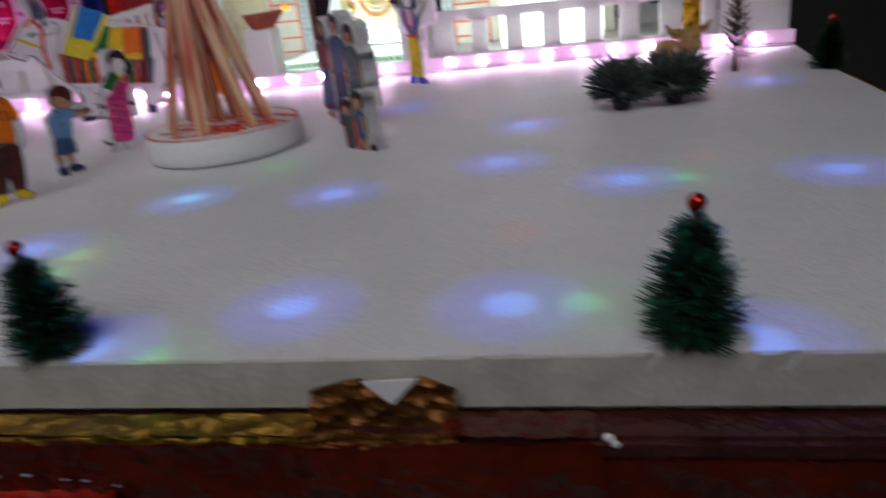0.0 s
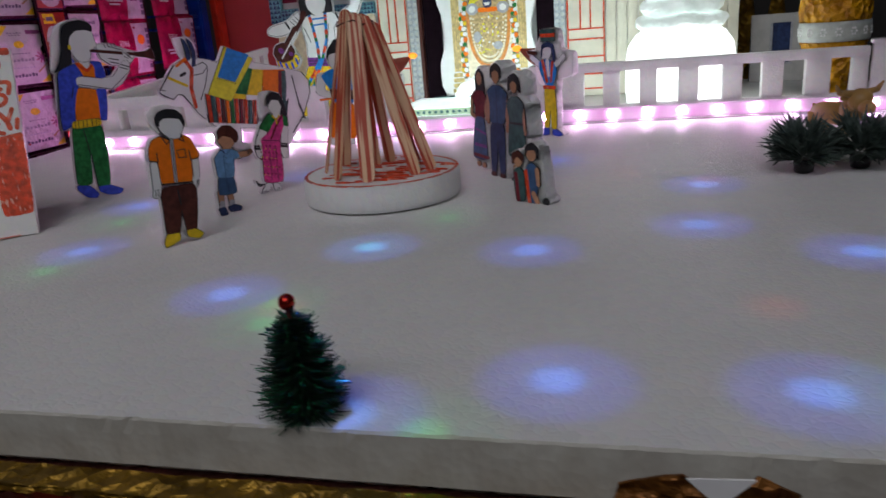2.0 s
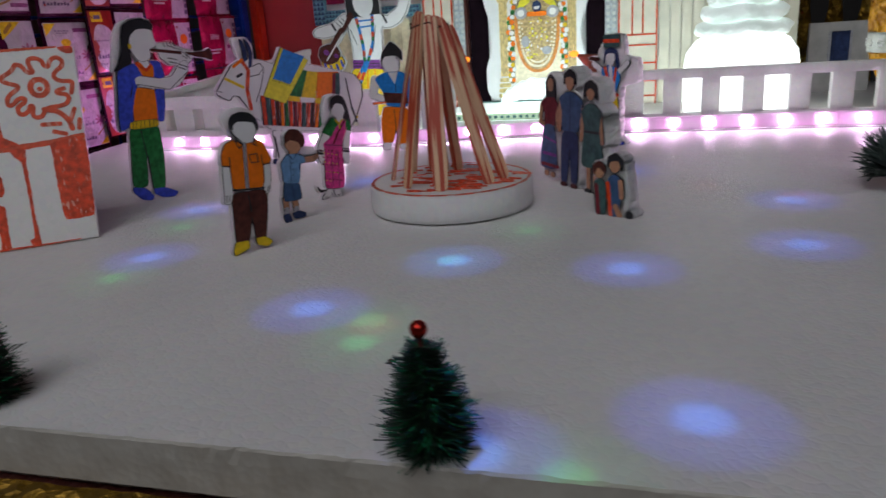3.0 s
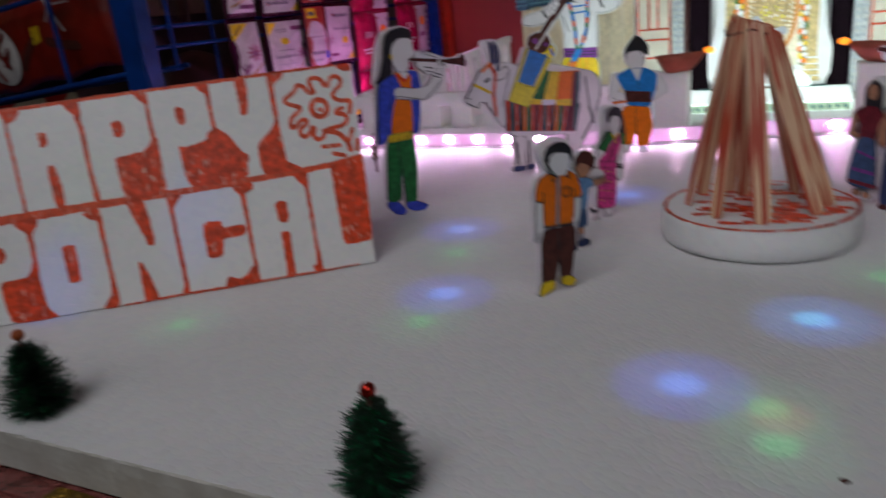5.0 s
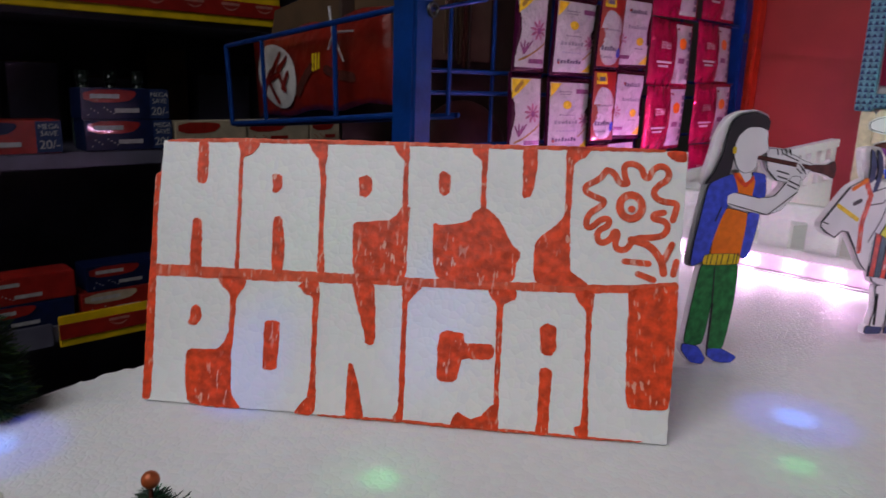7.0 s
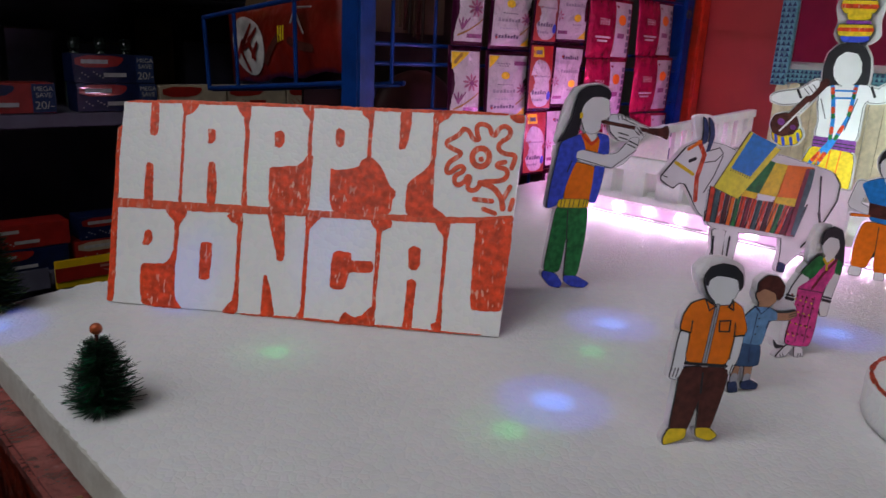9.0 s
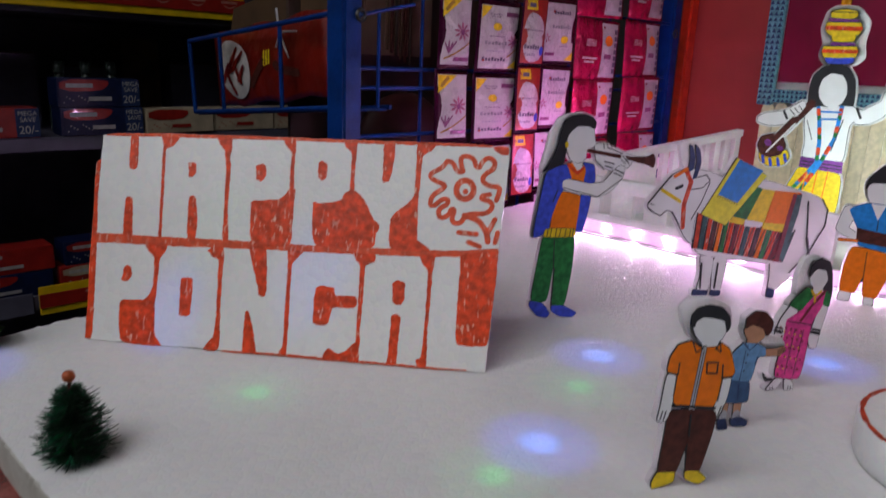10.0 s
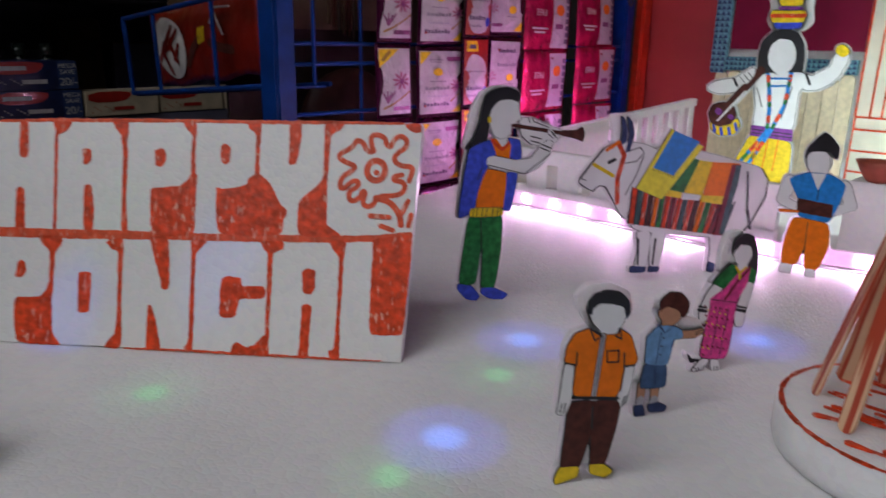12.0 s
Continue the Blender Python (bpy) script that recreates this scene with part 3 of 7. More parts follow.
FILLS["row 1, second P"] = [
    [(119.1, 139.6), (127.7, 141), (128.3, 136.5), (128.3, 127), (129.6, 107.2), (126.7, 106.3), (126, 121.2), (126.2, 131.8), (122, 134.9)],
    [(144.3, 126.2), (147.2, 127.2), (150.5, 124.8), (150.7, 116.2), (147.6, 113.8), (145.2, 115.8)],
    [(142.9, 100.1), (147.5, 99), (156.3, 100.4), (162, 102.3), (163.1, 106.1), (167.2, 109.3), (171, 108.5), (175.8, 104.5), (181, 96.5), (183.8, 90.6), (187.7, 88.4), (188.4, 84.8), (186.2, 81.8), (186.1, 71.8), (145.7, 69.8)],
]
FILLS["row 1, Y"] = [
    [(159.6, 141.3), (169.3, 141.9), (169.2, 135.5), (168.9, 120.6), (169.9, 108.1), (167, 107.8), (166.4, 120.4), (166.1, 133.4), (162, 136.5)],
    [(186.1, 142), (194.2, 142.5), (194, 129.8), (193, 120.5), (191.6, 115.9), (188.7, 115), (187.1, 116.7), (187.3, 125.6)],
    [(194.9, 93.2), (200.5, 98.4), (207.3, 104.3), (209.6, 110.7), (211.7, 111.2), (212.2, 98.2), (213, 79.7), (216.8, 77.2), (221.7, 74.1), (221.6, 72), (195.1, 71.8)],
]
FILLS["row 1, square"] = [
    [(207.9, 143.1), (221.5, 142.5), (217.5, 137.4), (212.3, 134.1), (212.1, 120), (212, 108.3), (209.1, 108.1), (208.6, 130.8)],
    [(257.1, 142.4), (267.4, 142.8), (267.4, 137.3), (262.4, 137.3), (258.7, 139.6)],
]
FILLS["row 2, P"] = [
    [(20.4, 48.8), (22.9, 50.4), (25.4, 49.2), (26.7, 43.8), (24.1, 39.3), (20.9, 39.4), (19.5, 41), (20.6, 43.3)],
    [(20, 27.4), (30.7, 27.7), (36.8, 28.2), (40.3, 32.1), (42.1, 37.3), (40.7, 57), (35.9, 60.3), (31.4, 66.2), (41.5, 66.3), (48.8, 64.3), (46.9, 59.4), (44.1, 55.5), (44.8, 37.5), (44.6, 26.8), (46.7, 7.6), (49.4, 3.3), (53.4, -0.8), (23.5, -0.6)],
]
FILLS["row 2, O"] = [
    [(60.1, 43.9), (64.1, 44.9), (68.8, 44.3), (69.1, 32.5), (69.4, 20.9), (66.3, 19.6), (61.7, 20.2), (61.3, 31.8)],
    [(76.2, 63.3), (78.8, 65.7), (87.1, 66.4), (87.8, 59.2), (88, 44.9), (89.1, 27.3), (91.7, -0.5), (80.3, -0.6), (82.9, 3.8), (86.7, 7.9), (87.2, 20.1), (85.4, 44.7), (84.5, 58.2), (79.7, 59.6)],
]
FILLS["row 2, N"] = [
    [(103.4, 68.5), (115.4, 68.7), (117.3, 54.6), (118.6, 38.8), (117.5, 36.2), (113.8, 36.6), (112.1, 43.5), (108.4, 53.8)],
    [(106, 26), (107.7, 26.6), (111, 18.9), (116.6, -0.5), (106.7, -0.4), (106.4, 9.8)],
]
FILLS["row 2, G"] = [
    [(129.6, 68.5), (140.9, 67.3), (136.6, 62.6), (133.4, 58.8), (134.1, 38.4), (135.3, 17.7), (135.8, -0.3), (131.8, -0.3), (130.4, 2.2), (132.9, 5.5), (132.3, 20.9), (131.4, 45.2), (130.8, 59.3)],
    [(150.9, 44.8), (155.1, 46.2), (163.2, 45.2), (163.7, 40.4), (177.3, 41.2), (178.3, 38.9), (178, 34.7), (174.6, 33.1), (162.4, 33), (161.3, 23.6), (159.4, 21.4), (153.7, 20.8), (151.1, 21.9), (150.1, 36.3)],
    [(160.6, 5.2), (162.4, 7.4), (168.9, 4), (174, 6.1), (177.1, 10.1), (181, 13.2), (183.1, 0), (158.7, -0.1)],
]
FILLS["row 2, A"] = [
    [(172.7, 68.2), (187.8, 68.8), (187.6, 64.1), (182.4, 61.2), (181.1, 60.1), (181.8, 39.2), (181.5, 22.1), (182.8, -0.4), (179.9, -0.3), (179.4, 21.9), (179, 39), (178.1, 61.6), (174.9, 64.1)],
    [(199.6, 50.9), (204, 53.3), (208.1, 51.6), (208.3, 41.6), (206.5, 37.7), (202.6, 37.7), (200.7, 39.6), (200.6, 44.4)],
    [(200.8, 30.7), (203.2, 31.9), (206.8, 30.6), (206.9, 26.2), (206.5, 11), (206.9, -0.3), (200.3, -0.3), (201, 10.4), (201.1, 23.9)],
]
FILLS["row 2, L"] = [
    [(215.7, 70.1), (225.9, 70.9), (225.2, 62.1), (224.7, 60.4), (224.7, 43.1), (224.3, 22.7), (225.6, -0.4), (222.1, -0.4), (219.2, 1.3), (218.6, 4.9), (221.9, 5.8), (222.2, 22.6), (222.2, 42.9), (221.8, 60.8), (217.2, 65.3)],
    [(241, 72.2), (265.2, 76.3), (264.9, 60.4), (263.5, 33.2), (262.6, 15.8), (246.3, 15.5), (243.5, 15.9), (242.2, 19.4), (241.7, 44.7), (242, 63.6)],
]
FILLS["rule between the rows"] = [
    [(-5.1, 69.9), (11.5, 70.1), (50.5, 70.3), (88.7, 71.2), (126.3, 71.1), (163.2, 71.7), (199.3, 72.9), (217.2, 73.3), (241.9, 74.4), (265.5, 77.8), (265.1, 72.5), (235.2, 70.3), (217.6, 68.8), (199.7, 68.7), (181.8, 67.9), (163.6, 67.4), (126.8, 66.8), (89.4, 65.9), (51.4, 64.5), (12.6, 64.2), (-3.9, 63.6)],
]
FILLS["left edge"] = [
    [(-8.3, 117.3), (-5.3, 120.6), (-5.2, 111.7), (-4.4, 96.4), (-0.3, 59.1), (3, 23), (4.6, 0.1), (-0, 0), (-1.6, 22.6), (-4.5, 58.8), (-5.3, 77.3), (-6.8, 96.2)],
]
FILLS["top edge"] = [
    [(-3.9, 137.5), (39.2, 140), (59, 140.2), (98, 141.3), (136.4, 141.6), (174.1, 142.3), (211.2, 143), (256.6, 143.5), (256.7, 142), (211.4, 141.1), (174.4, 140), (136.7, 139.7), (98.3, 139), (59.4, 137.9), (39.5, 137.7), (-3.6, 136)],
]
FILLS["foot edge"] = [
    [(92.3, 0.2), (131.6, 1), (156, 1), (188.6, 0.9), (202.6, 0.9), (225.1, 0.9), (250.8, 0.8), (250.8, 0.2), (225.2, -0.4), (188.7, -0.4), (156.2, -0.6), (131.8, -0.3), (92.5, -0.8)],
]
PETALS = [(228.6, 131.5), (225.3, 126.5), (218.4, 123.1), (218.6, 119.8), (224.3, 117.3), (228.7, 115.8), (226.5, 112.7), (220.6, 109), (219.4, 102.4), (222.6, 101.9), (226.9, 106.6), (230.9, 106.9), (230.8, 103.3), (225.6, 100.7), (225.3, 96.4), (227.9, 94.1), (232.4, 96.9), (233.5, 101), (235.7, 100.1), (234, 94.6), (235.6, 91.5), (239.9, 91.8), (242.4, 96.3), (245.4, 98.3), (250.8, 98.4), (257, 99.6), (259.6, 103.7), (258, 107.2), (252.2, 107.8), (252.1, 110.3), (257, 111.4)]
PETALS_BACK = [(261.5, 107.8), (263.2, 113.7), (263, 116.6), (255.9, 116.7), (251.4, 120), (253.2, 124.5), (258.7, 127.9), (259.1, 132.6), (255.4, 135.3), (251.2, 133.2), (249.4, 127.9), (246.8, 129.2), (245.8, 133.5), (240.9, 135.7), (236.7, 134.3), (237.9, 127.4), (239.6, 125), (235.3, 124.7), (232.3, 130.7), (228.6, 131.5)]
STEMS = [[(242, 97), (251, 94.9), (256.8, 87.6), (257.9, 81.3)], [(261.5, 95.7), (257.8, 87.6)], [(263.8, 87.4), (262.5, 81)], [(239.2, 86.1), (250.6, 85.6)], [(245.7, 80.3), (253.2, 77.8)]]


def stroke(bm, pts, r, y, mi=0):
    for i, (a, b) in enumerate(zip(pts[:-1], pts[1:])):
        slab(bm, limb(*a, *b, r, r, 5), y - (i % 7) * 0.00003, 0.0003, mi)


def mm(pts):
    return [(x * 0.001, z * 0.001) for x, z in pts]


for k, (where, fills) in enumerate(FILLS.items()):
    thin = where in ("top edge", "foot edge", "rule between the rows")
    for j, fill in enumerate(fills):
        bm = bmesh.new()
        slab(bm, wobble(so(mm(fill)), 0.0016, 0.00028, seed=k * 7 + j), -0.00030 - 0.00002 * (k % 3), 0.0004, 0)
        part("ruled_border" if "edge" in where or "rule" in where else "letter_gap_paint", bm, REDTHIN if thin else REDINK, board, "red marker border line" if thin else "")
bm = bmesh.new()
for curve in (PETALS, PETALS_BACK):
    stroke(bm, smooth_line(mm(curve)), 0.00155, -0.0003)
fx, fz = 0.2412, 0.1135
stroke(bm, [(fx + 0.0055 * math.cos(i * 0.33), fz + 0.0060 * math.sin(i * 0.33)) for i in range(20)], 0.0019, -0.0003)
slab(bm, ell(fx + 0.0004, fz - 0.0012, 0.0019, 0.0018, 10), -0.0004, 0.0003)
for k, st in enumerate(STEMS):
    stroke(bm, smooth_line(mm(st)), 0.0018 if k < 1 else 0.0015, -0.0005)
part("flower_drawing", bm, REDTHIN, board, "red marker flower outline")


# ---- paper cut-out figures ----
FIGMATS = [FOAM_EDGE, CARDW, INK, ORANGE, BROWN, YELLOW, BLUE_INK, GREEN_INK, SKY_INK, PINK, PALE_BLUE, NAVY, SKIN, MAROON, TEAL, LEMON, PURPLE, GREY, REDINK, DENIM]
W, K, OR, BR, YE, BL, GR, SK, PI, PB, NV, SN, MA, TE, LE, PU, GY, RD, DN = range(1, 20)


cutout("paper_cutout_man", "paper cut-out of a man in orange shirt and brown trousers", "paper figure", (-0.134, 0.2215), 55, 0.0001, (0, 0),
    [(0, so([(-72, -861), (-33, -902), (62, -906), (141, -868), (161, -789), (119, -724), (-15, -728), (-57, -803)]), 1),
     (W, so([(-113, -575), (-65, -565), (-73, -372), (-100, -335), (-134, -344), (-126, -392)]), 1),
     (W, so([(150, -541), (198, -542), (190, -448), (168, -360), (134, -353), (133, -400)]), 1),
     (W, so([(23, -735), (108, -732), (111, -684), (37, -687)]), 1),
     (W, so([(-26, -797), (-8, -833), (114, -827), (141, -773), (122, -723), (83, -703), (29, -711), (-7, -749)]), 1)]
    + [(K, so([(-32, -791), (-33, -837), (-8, -872), (48, -887), (107, -875), (147, -836), (157, -780), (140, -753), (124, -810), (72, -824), (22, -829), (-8, -810), (-11, -781)]), 0),
     (BR, so([(-84, -400), (154, -388), (141, -260), (103, -65), (35, -69), (30, -252), (-11, -71), (-101, -75), (-90, -245)]), 1),
     (YE, so([(-102, -87), (-12, -83), (-16, -31), (-119, 0), (-123, -36)]), 1),
     (YE, so([(32, -86), (100, -83), (147, -41), (111, -13), (39, -40)]), 1)]
    + [(OR, so([(-78, -704), (-14, -724), (40, -690), (107, -691), (117, -713), (169, -680), (210, -568), (194, -546), (150, -544), (137, -397), (-72, -417), (-65, -567), (-115, -579), (-108, -647)]), 1),
     (K, limb(46, -688, 25, -410, 13.0, 13.0), 0),
     (GY, limb(46, -688, 25, -410, 9.5, 9.5), 0),
     (K, limb(46, -676, 26, -413, 1.8, 1.8), 0),
     (K, limb(-14, -721, 10, -668, 3.2, 3.2), 0), (K, limb(10, -668, 40, -688, 3.2, 3.2), 0), (K, limb(117, -713, 126, -668, 3.2, 3.2), 0), (K, limb(126, -668, 98, -684, 3.2, 3.2), 0),
     (GY, limb(16, -404, 38, -402, 8.0, 8.0), 0),
     (K, limb(-96, -392, -104, -348, 2.4, 2.0), 0), (K, limb(-112, -392, -120, -352, 2.4, 2.0), 0), (K, limb(166, -402, 156, -362, 2.4, 2.0), 0), (K, limb(178, -404, 168, -366, 2.4, 2.0), 0),
     (K, limb(-66, -560, -70, -470, 2.4, 2.0), 0), (K, limb(152, -536, 144, -430, 2.4, 2.0), 0),
     (K, limb(-14, -721, 40, -686, 3.4, 3.4), 0),
     (K, limb(116, -712, 101, -684, 3.4, 3.4), 0),
     (K, limb(-111, -577, -63, -565, 3.4, 3.4), 0),
     (K, limb(148, -542, 199, -547, 3.5, 3.5), 0),
     (K, limb(-63, -565, -62, -620, 2.9, 2.9), 0),
     (K, limb(150, -546, 145, -605, 2.9, 2.9), 0)]
    + [(K, limb(67, -618, 120, -619, 2.8, 2.8), 0),
     (K, limb(120, -619, 121, -566, 2.9, 2.9), 0),
     (K, limb(121, -566, 72, -568, 2.8, 2.8), 0),
     (K, limb(72, -568, 67, -618, 2.7, 2.7), 0),
     (K, limb(-68, -417, 135, -397, 6.0, 6.0), 0),
     (K, limb(29, -264, 25, -365, 4.1, 4.1), 0)], FIGMATS)

cutout("paper_cutout_boy", "paper cut-out of a boy in a pale blue shirt and shorts", "paper figure", (-0.143, 0.294), 60, 0.0001, (0, 0),
    [(0, so([(109, -544), (247, -505), (280, -467), (167, -455)]), 1),
     (SN, limb(-38, -178, -40, -77, 23.3, 19.1), 1),
     (SN, limb(39, -171, 41, -76, 24.4, 20.0), 1),
     (GY, limb(-39, -97, -41, -67, 22.2, 20.0), 0),
     (GY, limb(41, -90, 38, -68, 22.2, 20.0), 0),
     (NV, so([(-74, -66), (-22, -72), (-1, -2), (-59, 0)]), 1),
     (NV, so([(6, -62), (54, -75), (119, -43), (113, -13), (19, -19)]), 1),
     (SN, so([(37, -524), (102, -510), (99, -475), (41, -483)]), 1),
     (SN, so([(11, -576), (45, -605), (124, -581), (144, -526), (101, -489), (46, -509), (16, -550)]), 1)]
    + [(BR, so([(19, -569), (17, -633), (67, -670), (133, -659), (183, -605), (179, -553), (155, -525), (122, -572), (57, -596), (30, -583)]), 1),
     (SN, so([(101, -459), (230, -451), (276, -463), (288, -435), (241, -411), (163, -415), (108, -419)]), 1),
     (DN, so([(-33, -300), (94, -278), (101, -155), (29, -154), (-51, -164), (-46, -228)]), 1),
     (PB, so([(-40, -442), (20, -498), (105, -490), (160, -459), (168, -416), (118, -414), (97, -271), (-36, -295), (-37, -385)]), 1),
     (NV, limb(41, -483, 27, -287, 2.2, 2.2), 0),
     (PB, so([(16, -500), (44, -478), (62, -456), (30, -462)]), 0), (PB, so([(104, -492), (70, -474), (62, -456), (96, -462)]), 0),
     (NV, limb(16, -500, 60, -456, 2.4, 2.4), 0), (NV, limb(104, -492, 62, -456, 2.4, 2.4), 0),
     (K, ell(54, -430, 5, 5, 8), 0), (K, ell(50, -385, 5, 5, 8), 0), (K, ell(45, -340, 5, 5, 8), 0),
     (NV, limb(26, -262, 34, -180, 2.4, 2.0), 0), (K, limb(236, -440, 280, -452, 2.2, 2.0), 0), (K, limb(238, -428, 284, -438, 2.2, 2.0), 0),
     (NV, limb(117, -416, 107, -373, 3.0, 3.0), 0)]
    + [(NV, limb(22, -496, 47, -475, 3.4, 3.4), 0)], FIGMATS)

cutout("paper_cutout_woman", "paper cut-out of a woman in a pink patterned sari", "paper figure", (-0.143, 0.368), 60, 0.0001, (0, 0),
    [(0, so([(-7, -727), (23, -830), (112, -840), (94, -744), (92, -627), (0, -584)]), 1),
     (W, so([(-60, -88), (-3, -78), (-47, -13), (-122, -10)]), 1),
     (W, so([(2, -78), (63, -66), (81, 0), (16, -1)]), 1),
     (K, so([(58, -726), (69, -797), (126, -831), (189, -806), (220, -728), (241, -598), (220, -511), (183, -622)]), 1),
     (W, so([(66, -724), (104, -767), (171, -755), (193, -697), (164, -640), (114, -638), (79, -678)]), 0),
     (W, so([(98, -658), (163, -649), (181, -610), (96, -605)]), 1)]
    + [(W, so([(-38, -551), (24, -511), (-37, -434), (-57, -325), (-99, -310), (-116, -377), (-94, -464)]), 1),
     (W, so([(171, -545), (232, -529), (201, -380), (193, -264), (146, -267), (124, -329), (143, -428)]), 1),
     (PI, so([(110, -609), (196, -634), (193, -546), (133, -439), (127, -340), (123, -160), (107, -67), (-76, -93), (-62, -241), (-50, -412), (-54, -461), (34, -510), (69, -563)]), 1),
     (GR, so([(-18, -589), (60, -660), (125, -612), (75, -558), (35, -506), (-50, -548)]), 1),
     (GR, so([(191, -632), (233, -598), (235, -526), (184, -540)]), 1)]
    + [(MA, limb(183, -622, 109, -539, 9.3, 9.3), 0),
     (MA, limb(109, -539, 50, -450, 9.3, 9.3), 0),
     (YE, limb(92, -634, 122, -596, 7.0, 7.0), 0), (YE, limb(122, -596, 158, -628, 7.0, 7.0), 0), (YE, limb(122, -596, 124, -566, 6.0, 8.0), 0),
     (K, limb(-46, -452, 128, -420, 2.6, 2.6), 0), (K, limb(20, -400, -2, -110, 2.2, 2.0), 0), (K, limb(80, -392, 60, -96, 2.2, 2.0), 0),
     (K, limb(-114, -415, -70, -404, 6.0, 6.0), 0), (K, limb(141, -394, 195, -380, 6.0, 6.0), 0),
     (K, limb(-92, -30, -84, -14, 2.4, 2.0), 0), (K, limb(-74, -32, -66, -14, 2.4, 2.0), 0), (K, limb(40, -26, 38, -8, 2.4, 2.0), 0), (K, limb(56, -26, 58, -8, 2.4, 2.0), 0),
     (K, limb(-114, -395, -72, -384, 9.7, 9.7), 0),
     (K, limb(140, -374, 194, -360, 9.4, 9.4), 0),
     (MA, limb(-84, -419, -80, -414, 5.0, 5.0), 0),
     (MA, limb(-47, -410, -44, -406, 5.0, 5.0), 0),
     (MA, limb(-11, -402, -7, -397, 5.0, 5.0), 0),
     (MA, limb(26, -392, 29, -389, 5.0, 5.0), 0),
     (MA, limb(63, -384, 66, -379, 5.0, 5.0), 0),
     (MA, limb(-68, -359, -65, -354, 5.0, 5.0), 0),
     (MA, limb(-31, -350, -28, -346, 5.0, 5.0), 0)]
    + [(MA, limb(5, -341, 9, -336, 5.0, 5.0), 0),
     (MA, limb(42, -332, 46, -328, 5.0, 5.0), 0),
     (MA, limb(79, -323, 83, -318, 5.0, 5.0), 0),
     (MA, limb(-77, -300, -74, -295, 5.0, 5.0), 0),
     (MA, limb(-41, -290, -37, -286, 5.0, 5.0), 0),
     (MA, limb(-4, -282, -1, -277, 5.0, 5.0), 0),
     (MA, limb(33, -272, 36, -268, 5.0, 5.0), 0),
     (MA, limb(70, -263, 74, -258, 5.0, 5.0), 0),
     (MA, limb(-62, -239, -58, -234, 5.0, 5.0), 0),
     (MA, limb(-25, -230, -21, -225, 5.0, 5.0), 0),
     (MA, limb(12, -220, 16, -215, 5.0, 5.0), 0),
     (MA, limb(49, -210, 53, -206, 5.0, 5.0), 0)]
    + [(MA, limb(87, -201, 90, -196, 5.0, 5.0), 0),
     (MA, limb(-71, -179, -68, -174, 5.0, 5.0), 0),
     (MA, limb(-34, -170, -31, -165, 5.0, 5.0), 0),
     (MA, limb(3, -160, 6, -155, 5.0, 5.0), 0),
     (MA, limb(40, -150, 44, -146, 5.0, 5.0), 0),
     (MA, limb(78, -140, 81, -135, 5.0, 5.0), 0),
     (MA, limb(-55, -116, -52, -111, 5.0, 5.0), 0),
     (YE, limb(-58, -390, -55, -387, 3.6, 3.6), 0),
     (YE, limb(-19, -378, -16, -375, 3.6, 3.6), 0),
     (YE, limb(21, -367, 24, -364, 3.6, 3.6), 0),
     (YE, limb(61, -355, 64, -352, 3.6, 3.6), 0),
     (YE, limb(-60, -314, -57, -311, 3.6, 3.6), 0)]
    + [(YE, limb(-20, -303, -17, -300, 3.6, 3.6), 0),
     (YE, limb(19, -291, 22, -289, 3.6, 3.6), 0),
     (YE, limb(60, -279, 62, -277, 3.6, 3.6), 0),
     (YE, limb(-62, -239, -59, -236, 3.6, 3.6), 0),
     (YE, limb(-22, -227, -19, -225, 3.6, 3.6), 0),
     (YE, limb(18, -215, 21, -212, 3.6, 3.6), 0),
     (YE, limb(58, -203, 61, -201, 3.6, 3.6), 0),
     (YE, limb(-63, -163, -60, -160, 3.6, 3.6), 0),
     (YE, limb(-23, -150, -20, -148, 3.6, 3.6), 0),
     (K, so([(-155, -127), (-131, -93), (-75, -84), (-133, -72)]), 1)], FIGMATS)

